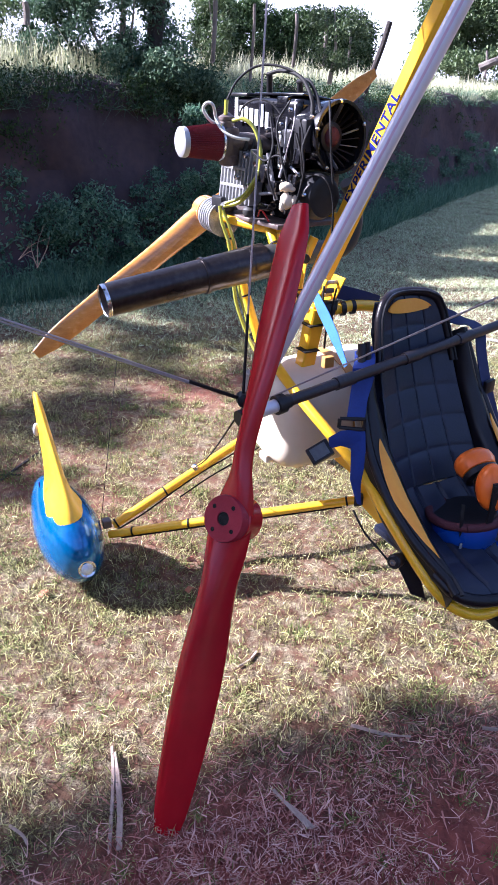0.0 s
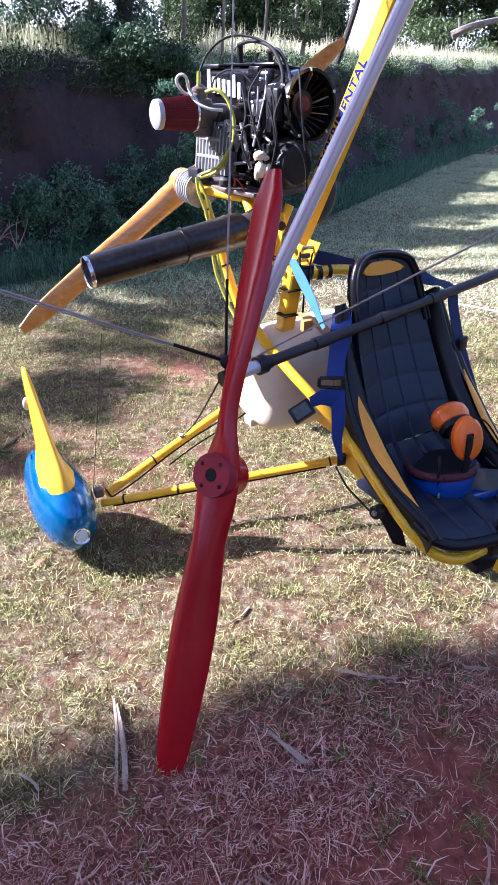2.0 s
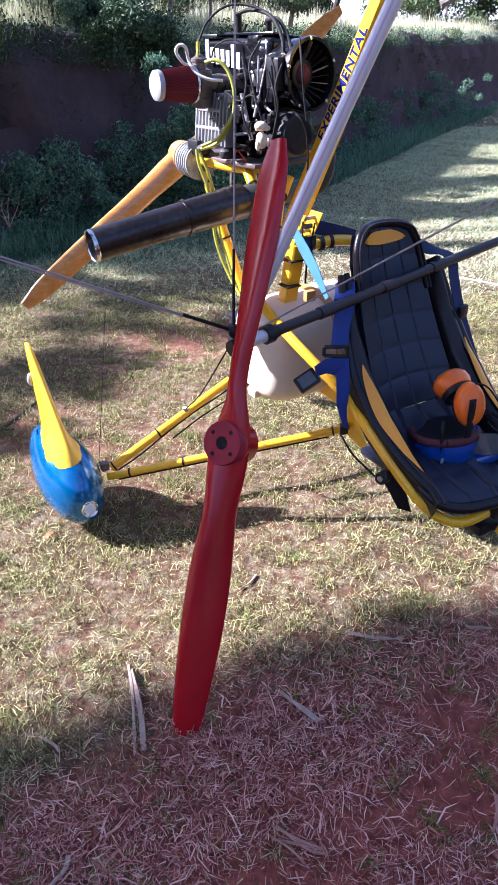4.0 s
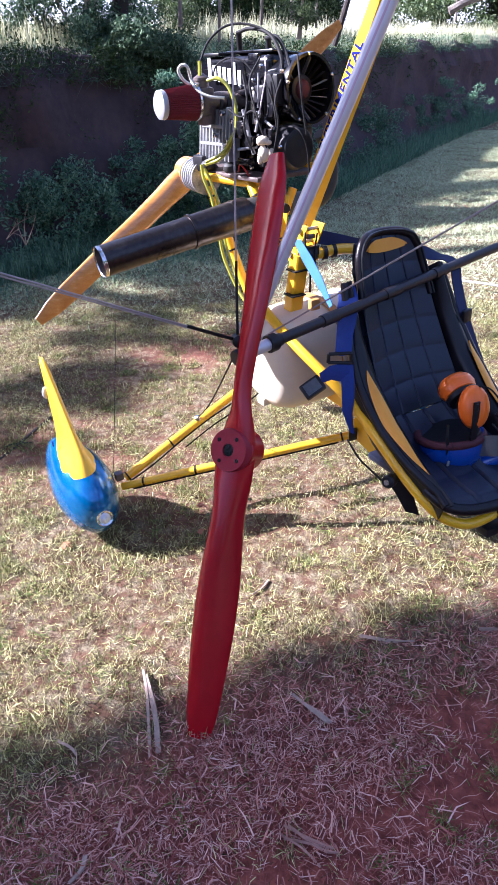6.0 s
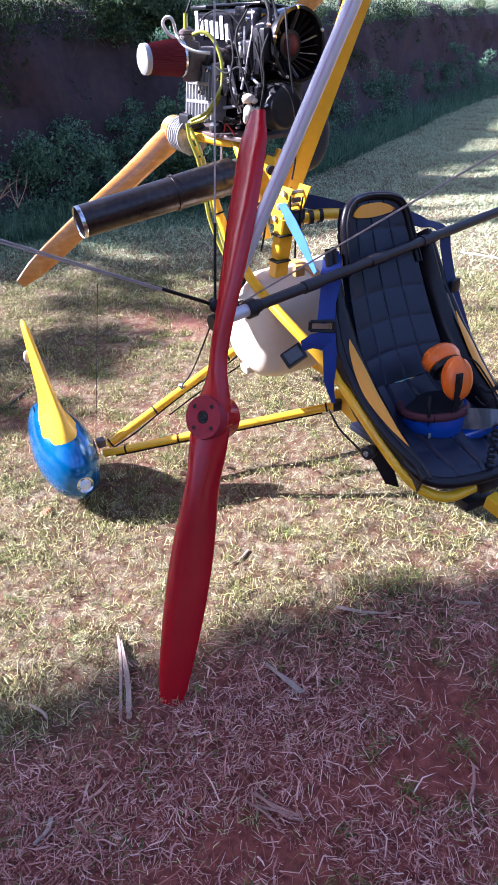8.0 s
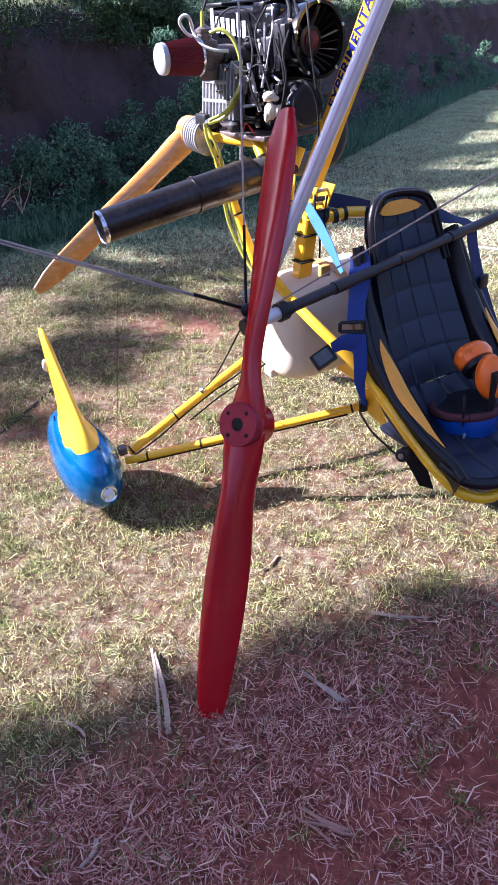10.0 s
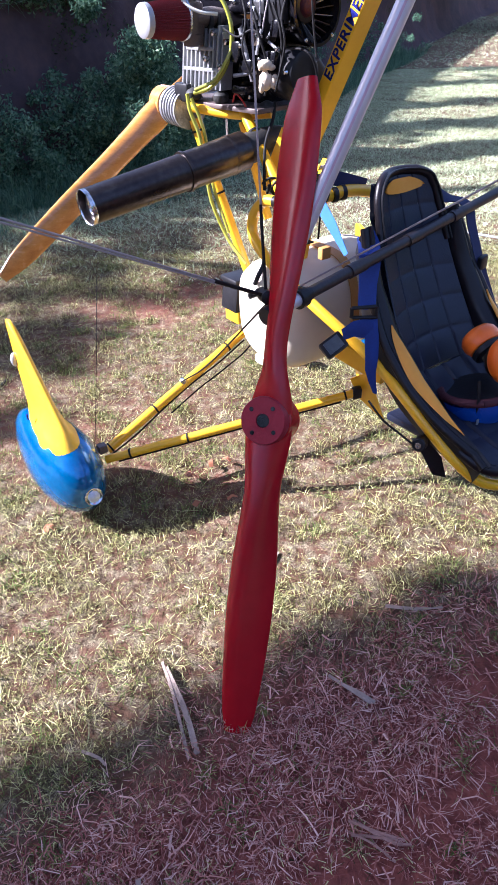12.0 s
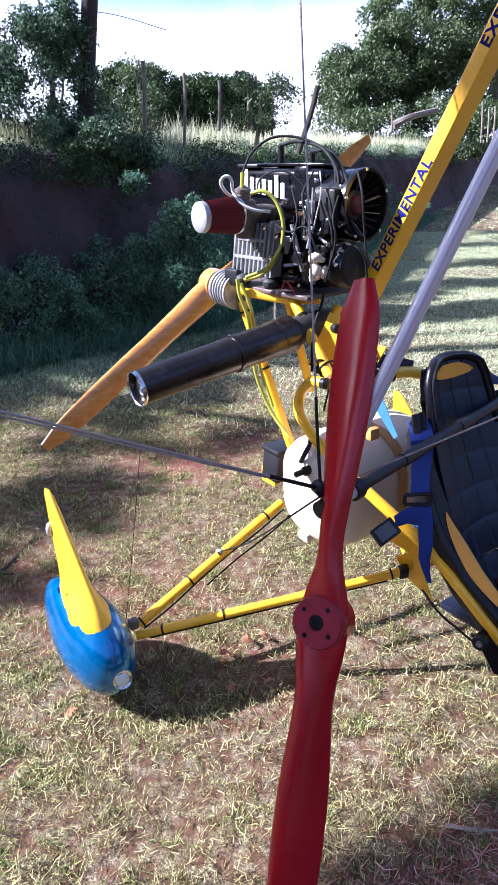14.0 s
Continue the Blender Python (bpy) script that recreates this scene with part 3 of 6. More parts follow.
def along_tube_bands(pts, r, spots, parent):
    """Black cable ties round a straight tube."""
    a, b = Vector(pts[0]), Vector(pts[1])
    for s in spots:
        part("cable_tie", lathe(a.lerp(b, s), b - a, [(-0.003, r + 0.0005), (-0.003, r + 0.0028), (0.003, r + 0.0028), (0.003, r + 0.0005)], 14), BLKCORD, parent, "black cable tie")



# mast, with lettering on its side
def text_mesh(word, length, size, origin, right, up, depth=0.0008):
    """Solid lettering from the built-in font."""
    cu = bpy.data.curves.new("lettering", "FONT")
    cu.body, cu.size, cu.extrude, cu.offset = word, size, depth, size * 0.018
    cu.space_character = 1.05
    ob = new("lettering_tmp", cu)
    bpy.context.view_layer.update()
    me = bpy.data.meshes.new_from_object(ob.evaluated_get(bpy.context.evaluated_depsgraph_get()))
    bpy.data.objects.remove(ob)
    bpy.data.curves.remove(cu)
    wide = max(v.co.x for v in me.vertices)
    me.transform(Matrix.Diagonal((length / wide, 1, 1, 1)))
    r, u = Vector(right).normalized(), Vector(up).normalized()
    u = (u - r * u.dot(r)).normalized()
    m = Matrix((r, u, r.cross(u))).transposed().to_4x4()
    m.translation = origin
    me.transform(m)
    bm = bmesh.new()
    bm.from_mesh(me)
    bpy.data.meshes.remove(me)
    return bm


md = Vector((0.316, -0.312, 0.896)).normalized()
mside = (L - md * L.dot(md)).normalized()
mfront = md.cross(mside).normalized()
if mfront.dot(F) < 0:
    mfront = -mfront
M_LOW = Vector((0.302, 2.157, 1.278)) + mfront * 0.006 + mside * 0.0307 - md * 0.013
m_foot, m_head = M_LOW - md * 0.36, M_LOW + md * 1.2
mast = tri("mast", square((m_foot, m_head), 0.044, 0.060, 0.07, up=tuple(mside)), YELLOW, "yellow square-section mast with blue lettering")
# find which way the wide faces look: the lettered face looks away from L
face = M_LOW - mside * 0.0307
for word, start in (("EXPERIMENTAL", 0.013), ("EXPERIMENTAL", 0.601)):
    part("lettering", text_mesh(word, 0.322, 0.044, face + md * start + mfront * 0.016, md, -mfront), INK, mast, "dark blue capitals EXPERIMENTAL along the mast")
post = tri("post", square(((0.238, 1.990, 1.007), (0.207, 2.020, 0.776)), 0.046, 0.046, 0.1, up=tuple(F)), YELLOW, "yellow square post below the mast")
for z in ((0.229, 1.985, 0.958), (0.220, 1.985, 0.880)):
    part("cable_tie", block(z, L, F, UP, (0.051, 0.051, 0.004), 0.0), BLKCORD, post)
MB = Vector((0.251, 2.000, 1.049))
mb = tri("mast_bracket", block(MB - L * 0.030 - UP * 0.01, L, F, md, (0.005, 0.058, 0.13), 0.002), YELLOW, "yellow side plates holding the mast")
part("side_plate", block(MB + L * 0.030 - UP * 0.01, L, F, md, (0.005, 0.058, 0.13), 0.002), YELLOW, mb)
for dz in (-0.05, -0.01, 0.035):
    part("bolt", lathe(MB - L * 0.034 + md * dz + F * 0.008, -L, [(-0.07, 0.006), (0.002, 0.006), (0.003, 0.010), (0.009, 0.010), (0.010, 0.005)], 6), ALLOY, mb, "steel through bolt")
part("lug", block(MB + F * 0.036 - UP * 0.03, L, F, UP, (0.05, 0.02, 0.03), 0.003), BLACKP, mb, "black lug")
part("lug", block(MB + F * 0.034 + UP * 0.012, L, F, UP, (0.03, 0.012, 0.014), 0.003), CARB, mb, "grey lug")
for pts in ((MB + F * 0.04 + UP * 0.05 - L * 0.02, MB + F * 0.05 - L * 0.03, MB + F * 0.045 - UP * 0.08 - L * 0.01, MB + F * 0.03 - UP * 0.16), (MB + F * 0.04 + UP * 0.02 + L * 0.02, MB + F * 0.055 - UP * 0.04, MB + F * 0.04 - UP * 0.12 + L * 0.02)):
    part("cable", tube(pts, 0.003, 8), BLKCORD, mb, "black cable over the bracket")
gus = tri("gusset_plate", sheet([[Vector((0.179, 2.130, 1.161)), Vector((0.117, 2.130, 1.005))], [Vector((0.204, 2.110, 1.154)), Vector((0.187, 2.100, 1.000))]], 0.006), YELLOW, "yellow gusset plate with a black knob")
part("knob", lathe((0.192, 2.090, 1.123), -F + L * 0.2, [(-0.012, 0.014), (0.004, 0.015), (0.012, 0.012), (0.014, 0.005)], 14), BLACKP, gus, "black knob")
part("clamp", block((0.159, 2.060, 1.014), L, F, UP, (0.05, 0.03, 0.022), 0.004), BLACKP, gus, "black cable clamp")
for pts in (((0.117, 2.060, 1.027), (0.142, 2.040, 1.046), (0.180, 2.050, 1.022), (0.173, 2.060, 0.955), (0.160, 2.060, 0.886)), ((0.129, 2.050, 1.002), (0.156, 2.030, 1.039), (0.194, 2.060, 1.038)), ((0.137, 2.050, 1.043), (0.147, 2.040, 1.000), (0.177, 2.050, 1.000))):
    part("cable", tube(pts, 0.0032, 8), BLKCORD, gus, "tangled black cable")
tri("arm", tube(((0.285, 1.990, 1.001), (0.355, 2.040, 1.003), (0.448, 2.100, 0.979), (0.525, 2.120, 0.922)), 0.017), YELLOW, "yellow tube arm behind the seat")
for p in ((0.312, 2.000, 1.003), (0.341, 2.030, 1.001)):
    part("clamp", lathe(p, (1, 0.35, 0), [(-0.006, 0.017), (-0.006, 0.021), (0.006, 0.021), (0.006, 0.017)], 16), BLACKP, mast, "black clamp ring")
tri("knob", lathe((0.264, 1.970, 1.007), -L, [(-0.02, 0.02), (0.0, 0.024), (0.015, 0.02), (0.02, 0.01)], 16), BLACKP, "black plastic knob")

# silver strut
S0, S1 = Vector((0.171, 1.521, 1.076)), Vector((0.409, 1.586, 1.587))
sd = S1 - S0
silver = tri("silver_strut", tube((S0 - sd * 0.33, S1 + sd * 1.2), 0.0172, 18), SILVER, "dull silver aluminium strut tube")
xs_, ys_, zs_ = frame_of(sd)
stripe = (Vector((-0.1, -1.0, 0.3)) - zs_ * Vector((-0.1, -1.0, 0.3)).dot(zs_)).normalized()
part("stripe", ribbon([S0 + sd * -0.3 + stripe * 0.0170, S1 + sd * 1.2 + stripe * 0.0170], 0.005, 0.0012, (stripe.cross(zs_), stripe.cross(zs_))), PINK, silver, "faded pink stripe")

# cross bar
B0, B1 = Vector((0.114, 1.498, 0.889)), Vector((0.929, 2.226, 0.961))
bd = (B1 - B0).normalized()
bar = tri("cross_bar", tube((B0, B1), 0.0145, 16), BARBLK, "black-sleeved cross bar in front of the seat")
part("end_sleeve", tube((B0 - bd * 0.03, B0 + bd * 0.06), 0.0165, 16), SILVER, bar, "bare metal end of the bar")
part("collar", lathe(B0 + bd * 0.060, bd, [(-0.012, 0.015), (-0.012, 0.024), (0.012, 0.024), (0.016, 0.018), (0.03, 0.017), (0.03, 0.0145)], 18), BLACKP, bar, "black collar")
part("end_cap", lathe(B0 - bd * 0.06, bd, [(0, 0.004), (0, 0.02), (0.03, 0.021), (0.03, 0.004)], 16), BLACKP, bar, "black end plug")
for k in (0.27, 0.52, 0.74):
    part("sleeve_joint", lathe(B0 + bd * k, bd, [(-0.03, 0.0148), (-0.03, 0.0172), (0.03, 0.0172), (0.03, 0.0148)], 16), BARBLK, bar)

# bent side rail: loop, diagonal and seat frame
rail = [(0.152, 1.980, 0.996), (0.118, 2.020, 0.988), (0.092, 2.060, 0.940), (0.087, 2.050, 0.889), (0.112, 1.990, 0.850), (0.162, 1.920, 0.804), (0.239, 1.830, 0.749), 
        (0.381, 1.690, 0.644), (0.437, 1.600, 0.592), (0.502, 1.530, 0.517), (0.562, 1.475, 0.453), (0.625, 1.450, 0.400), (0.700, 1.455, 0.376), (0.782, 1.490, 0.392)]
side_rail = tri("side_rail", tube(rail, 0.0155, 14, 6), YELLOW, "bent yellow tube rail that carries the seat")
part("end_plug", lathe(rail[0], Vector(rail[0]) - Vector(rail[1]), [(-0.012, 0.0165), (0.003, 0.0170), (0.008, 0.012), (0.009, 0.004)], 14), BLACKP, side_rail, "black end plug")
part("end_plug", lathe(rail[-1], Vector(rail[-1]) - Vector(rail[-2]), [(-0.002, 0.012), (0.004, 0.0135), (0.007, 0.006)], 12), BLACKP, side_rail, "black end plug")
kn = Vector((0.478, 1.510, 0.484))
part("clamp_knob", lathe(kn, (-0.5, -0.8, 0.25), [(-0.045, 0.012), (-0.02, 0.014), (-0.015, 0.019), (0.012, 0.019), (0.016, 0.015), (0.016, 0.004)], 20), BLACKP, side_rail, "black clamp with a bright bolt")
part("bolt", lathe(kn + Vector((-0.5, -0.8, 0.25)).normalized() * 0.016, (-0.5, -0.8, 0.25), [(0, 0.009), (0.004, 0.0085), (0.004, 0.004), (0.001, 0.003)], 14), CHROME, side_rail, "bright bolt head")
R2 = [p + L * 0.40 for p in (Vector((0.377, 1.680, 0.672)), Vector((0.437, 1.600, 0.592)), Vector((0.502, 1.530, 0.517)), Vector((0.562, 1.475, 0.453)))]
tri("side_rail", tube([*R2[1:], R2[-1] + Vector((0.0, -0.06, -0.04)) - L * 0.1], 0.0155, 12, 6), YELLOW, "bent yellow tube rail on the far side of the seat")

# keel, struts and frame tubes
tri("keel", square(((0.191, 2.320, 0.529), (0.294, 2.080, 0.539)), 0.05, 0.06, 0.1), YELLOW, "yellow square keel tube")
tri("keel", square(((0.270, 2.120, 0.548), (0.470, 1.860, 0.507)), 0.045, 0.065, 0.1), YELLOW, "yellow square keel tube under the seat")
tri("keel_fin", sheet([[Vector((0.397, 2.020, 0.405)), Vector((0.431, 2.020, 0.332))], [Vector((0.445, 1.980, 0.449)), Vector((0.513, 1.980, 0.260))]], 0.005), YELLOW, "pale yellow plate under the keel")
sA = (Vector((-0.430, 1.985, 0.165)), Vector((0.408, 1.995, 0.366)))
sB = (Vector((-0.430, 2.035, 0.170)), Vector((0.062, 2.350, 0.436)))
strut_a = tri("axle_strut", tube(sA, 0.0145, 16), YELLOW, "yellow axle strut with cable ties")
strut_b = tri("axle_strut", tube(sB, 0.0165, 16), YELLOW, "yellow axle strut with cable ties")
along_tube_bands(sA, 0.0145, (0.10, 0.335, 0.965), strut_a)
along_tube_bands(sB, 0.0165, (0.02, 0.34, 0.88), strut_b)
part("end_fitting", block(sA[1] + Vector((0.008, 0, 0.002)), sA[1] - sA[0], UP, (0, 1, 0), (0.03, 0.034, 0.034), 0.004), BLACKP, strut_a, "black end fitting")
wl = [sB[0].lerp(sB[1], s) + Vector((0.006, -0.012, -0.018 - 0.006 * math.sin(9 * s))) for s in (0.02, 0.2, 0.4, 0.6, 0.8, 1.0)]
part("brake_cable", tube(wl, 0.003, 8), BLKCORD, strut_b, "black cable tied along the strut")
wl2 = [p + Vector((0.02, -0.01, -0.02)) for p in wl[2:]] + [Vector((0.177, 2.250, 0.587))]
part("brake_cable", tube(wl2, 0.0028, 8), BLKCORD, strut_b, "loose black cable under the strut")
wl3 = [sA[0].lerp(sA[1], s) + Vector((0, -0.004, -0.018)) for s in (0.05, 0.3, 0.6, 0.95)]
part("brake_cable", tube(wl3, 0.003, 8), BLKCORD, strut_a, "black cable tied along the strut")
# right-hand axle struts beyond the keel
tri("axle_strut", tube((Vector((0.45, 2.02, 0.37)), Vector((0.55, 2.73, 0.17))), 0.0145, 12), YELLOW, "yellow axle strut on the far side")
tri("axle_strut", tube((Vector((0.15, 2.42, 0.44)), Vector((0.54, 2.79, 0.17))), 0.0145, 12), YELLOW, "yellow axle strut on the far side")

tA = (Vector((-0.067, 2.340, 1.157)), Vector((0.105, 2.280, 0.628)))
tube_a = tri("engine_support", tube(tA, 0.0155, 14), YELLOW, "yellow upright tube under the engine")
along_tube_bands(tA, 0.0155, (0.06, 0.40), tube_a)
tB = (Vector((0.078, 2.200, 1.193)), Vector((0.169, 2.020, 1.003)))
tube_b = tri("engine_support", tube(tB, 0.0155, 14), YELLOW, "yellow sloping tube under the engine")
along_tube_bands(tB, 0.0155, (0.25,), tube_b)
tri("engine_support", tube(((0.089, 2.450, 1.129), (0.165, 2.400, 0.833)), 0.0145, 12), YELLOW, "yellow upright tube under the engine, far side")
tri("engine_support", tube(((0.219, 2.220, 1.161), (0.154, 2.200, 0.995)), 0.0145, 12), YELLOW, "yellow sloping tube under the engine")
tri("engine_cross_tube", tube(((-0.076, 2.300, 1.197), (0.051, 2.220, 1.184), (0.157, 2.160, 1.192)), 0.0135, 12), YELLOW, "yellow cross tube under the engine plate")
tri("engine_cross_tube", tube((Vector((-0.059, 2.300, 1.208)) + L * 0.2, Vector((0.156, 2.160, 1.213)) + L * 0.2), 0.0135, 12), YELLOW, "yellow cross tube under the engine plate")
tri("hanger", square(((0.030, 2.240, 1.194), (0.029, 2.220, 1.121)), 0.018, 0.006, 0.1), GREYWOOD, "rusty flat hanger strap")

# fuel tank with strap, battery box
def build_tank():
    c0, ax = Vector((0.100, 1.960, 0.655)), (L * 0.98 + UP * 0.05).normalized()
    prof = []
    bm = bmesh.new()
    x, y, z = frame_of(ax, (0, 0, 1))
    rings = []
    tab = [(-0.012, 0.02), (-0.010, 0.07), (0.0, 0.115), (0.022, 0.146), (0.06, 0.160), (0.12, 0.164), (0.20, 0.165), (0.28, 0.165), (0.36, 0.162), (0.41, 0.150), (0.435, 0.12), (0.44, 0.04)]
    for d, r in tab:
        ring = []
        for k in range(36):
            q = 2 * math.pi * k / 36
            cx, cy = math.cos(q), math.sin(q)
            e = 2 / 2.9
            px, py = math.copysign(abs(cx) ** e, cx), math.copysign(abs(cy) ** e, cy)
            ring.append(bm.verts.new(c0 + z * d + x * px * r * 0.93 + y * py * r))
        rings.append(ring)
    for p, q in zip(rings, rings[1:]):
        for k in range(36):
            bm.faces.new((p[k], p[(k + 1) % 36], q[(k + 1) % 36], q[k]))
    bm.faces.new(rings[0][::-1])
    bm.faces.new(rings[-1])
    tank = tri("fuel_tank", bm, TANKW, "white translucent plastic fuel tank strapped under the engine")
    # strap round the tank
    pts = []
    for k in range(49):
        q = 2 * math.pi * k / 48
        cx, cy = math.cos(q), math.sin(q)
        e = 2 / 2.9
        px, py = math.copysign(abs(cx) ** e, cx), math.copysign(abs(cy) ** e, cy)
        pts.append(c0 + z * 0.235 + x * px * 0.166 * 0.95 + y * py * 0.168)
    sb = bmesh.new()
    rr = []
    for i, p in enumerate(pts[:-1]):
        rad = (p - (c0 + z * 0.235)).normalized()
        rr.append([sb.verts.new(p + z * sx * 0.016 + rad * sy) for sx, sy in ((-1, 0), (1, 0), (1, 0.003), (-1, 0.003))])
    for i in range(48):
        a, b = rr[i], rr[(i + 1) % 48]
        for k in range(4):
            sb.faces.new((a[k], a[(k + 1) % 4], b[(k + 1) % 4], b[k]))
    part("strap", sb, TAN, tank, "amber strap round the tank")
    part("outlet", lathe(c0 + y * 0.10 - x * 0.02 + z * 0.0, -ax, [(0, 0.014), (0.02, 0.014), (0.022, 0.009), (0.05, 0.009), (0.05, 0.003)], 12), BLACKP, tank, "black hose outlet")
    part("drain_foot", block(c0 - y * 0.15 + z * 0.03 - x * -0.03, x, y, z, (0.05, 0.03, 0.05), 0.008), TANKW, tank, "moulded foot of the tank")
    return tank


tank = build_tank()
part("strap_lug", block((0.279, 1.930, 0.864), L, F, UP, (0.034, 0.02, 0.034), 0.004), TAN, tank, "amber strap lug")
part("vent_hose", tube(((0.084, 1.960, 0.770), (0.096, 1.950, 0.804), (0.110, 1.970, 0.821), (0.115, 2.000, 0.842)), 0.007, 10), BLACKP, tank, "short black vent hose")
batt = tri("battery_box", block((0.061, 2.360, 0.591), L, F, (0.1, 0.1, 1), (0.10, 0.09, 0.11), 0.008), BLACKP, "black plastic battery box")
part("battery_lid", block(Vector((0.061, 2.360, 0.591)) + Vector((0, 0, 0.055)), L, F, (0.1, 0.1, 1), (0.106, 0.096, 0.018), 0.006), BLACKP, batt)
tri("far_fin", block((0.053, 2.900, 0.278), L, F, UP, (0.02, 0.10, 0.07), 0.008), YELLOW, "yellow tail of the far wheel fairing")

# ---- exhaust ----
X0, X1 = Vector((-0.350, 1.872, 1.030)), Vector((0.075, 2.140, 1.102))
xd = (X1 - X0).normalized()
exhaust = tri("exhaust", lathe(X0, xd, [(0.09, 0.010), (0.09, 0.040), (0.0, 0.0435), (-0.003, 0.0445), (0.002, 0.0465), (0.02, 0.0465), (0.30, 0.049), (0.305, 0.050), (0.37, 0.051), (0.44, 0.053), (0.50, 0.053)], 32), STEEL, "scorched dark steel exhaust pipe with a bright rim")
part("end_rim", lathe(X0, xd, [(0.002, 0.0435), (-0.004, 0.0445), (-0.006, 0.0465), (0.004, 0.0475), (0.006, 0.0465)], 32, cap=False), CHROME, exhaust, "bright rolled rim")
part("baffle", lathe(X0 + xd * 0.012 - UP * 0.006, -xd, [(-0.06, 0.011), (-0.002, 0.013), (0.002, 0.016), (0.001, 0.033), (-0.008, 0.036)], 28, cap=False), CHROME, exhaust, "bright inner outlet")
for d in (0.30, 0.45):
    part("band", lathe(X0 + xd * d, xd, [(-0.004, 0.0495), (-0.004, 0.0535), (0.004, 0.0545), (0.004, 0.0505)], 32), STEEL, exhaust, "clamp band")
part("bend", tube((X0 + xd * 0.48, X0 + xd * 0.60, (0.250, 2.420, 1.080), (0.322, 2.460, 1.095), (0.352, 2.480, 1.165), (0.338, 2.480, 1.250), (0.310, 2.450, 1.297)), lambda s: 0.044 - 0.024 * s, 20), RUBBER, exhaust, "curved dark exhaust header")

# ---- rear propeller ----
def build_rear_propeller():
    a, b = Vector((-0.690, 2.161, 0.750)), Vector((0.395, 2.770, 1.625))
    hub = a.lerp(b, 0.5)
    d = (b - a).normalized()
    ax = (F - d * F.dot(d)).normalized()
    ch = smooth_table([(0, 0.080), (0.08, 0.092), (0.16, 0.080), (0.35, 0.072), (0.6, 0.076), (0.85, 0.070), (0.97, 0.050), (1, 0.02)])
    tw = smooth_table([(0, -20), (0.12, -40), (0.25, -34), (0.5, -21), (0.75, -14), (1, -10)])
    th = smooth_table([(0, 0.05), (0.12, 0.04), (0.3, 0.024), (0.6, 0.015), (1, 0.006)])
    rp = tri("rear_propeller", lathe(hub - ax * 0.03, ax, [(0, 0.05), (0.06, 0.052), (0.062, 0.02)], 28), WOOD, "varnished laminated wooden pusher propeller")
    part("blade", propeller_blade(hub, d, ax, (b - hub).length, 1, ch, tw, th), WOOD, rp)
    part("blade", propeller_blade(hub, -d, ax, (a - hub).length, 1, ch, tw, th), WOOD, rp)
    part("pulley", lathe(hub + ax * 0.045, ax, [(0, 0.04), (0.002, 0.056)] + [(0.008 + 0.016 * (k // 4) + (0, 0.006, 0.008, 0.014)[k % 4], 0.056 if k % 4 < 2 else 0.044) for k in range(20)] + [(0.088, 0.056), (0.096, 0.056), (0.098, 0.045), (0.098, 0.01)], 40), ALLOY, rp, "ridged aluminium drive pulley")
    return hub, ax


build_rear_propeller()

# ---- engine ----
EF = Vector((0.64, -0.77, 0)).normalized()
EL = Vector((-EF.y, EF.x, 0))
engine = tri("engine", block((0.150, 2.335, 1.305), EF, EL, UP, (0.20, 0.20, 0.20), 0.02), BLACKM, "black twin-cylinder engine with white lettered cooling shroud")


def eng(name, bm, material, label="", smooth=True):
    return part(name, bm, material, engine, label, smooth)


# cooling shroud and fan
SH = Vector((0.024, 2.330, 1.496))
shroud_c = SH + EL * 0.082 + EF * 0.03 - UP * 0.012
eng("shroud", block(shroud_c, EF, EL, UP, (0.34, 0.16, 0.115), 0.018, seg=3), BLACKM, "glossy black fan-cooling shroud")
eng("top_cover", block(shroud_c + UP * 0.061 + EF * 0.04, EF, EL - UP * 0.12, UP + EL * 0.12, (0.24, 0.12, 0.008), 0.003), BLACKM, "glossy black top cover that mirrors the sky")
eng("top_plate", block(shroud_c + UP * 0.064 - EF * 0.13 - EL * 0.04, EF, EL, (0, 0.1, 1), (0.09, 0.09, 0.010), 0.003), BLACKP, "black bolted bracket plate")
# maker's lettering becomes plain white bars
for k in range(8):
    hgt = 0.062 if k in (0, 5) else 0.044
    c = Vector((-0.043, 2.395, 1.499)).lerp(Vector((0.076, 2.280, 1.478)), k / 7) - EL * 0.004
    eng("white_bar", block(c + UP * (hgt - 0.044) / 2, EF, EL, UP, (0.0165 if k != 7 else 0.007, 0.003, hgt), 0.001), WHITE, "white bar of a maker's mark", False)
for px in ((0.062, 2.240, 1.457), (0.102, 2.210, 1.450)):
    eng("cap_bolt", lathe(px, -EL - EF * 0.0, [(-0.01, 0.007), (0.004, 0.007), (0.006, 0.004)], 10), CHROME, "bright bolt")
FC = Vector((0.271, 2.160, 1.447))
fa = Vector((0.66, -0.75, 0.03)).normalized()
eng("fan_cowl", lathe(FC - fa * 0.13, fa, [(0, 0.075), (0.02, 0.092), (0.10, 0.094), (0.13, 0.098), (0.138, 0.096), (0.138, 0.088), (0.06, 0.082), (0.02, 0.05)], 40), BLACKM, "round black fan cowl")
part("fan_hub", lathe(FC - fa * 0.06, fa, [(0, 0.030), (0.03, 0.028), (0.040, 0.020), (0.044, 0.006)], 24), MAROON, engine, "red fan hub")
part("fan_shaft", lathe(FC - fa * 0.045, fa, [(0, 0.04), (0.012, 0.04), (0.014, 0.036)], 24), BLACKP, engine)
fx, fy, fz = frame_of(fa)
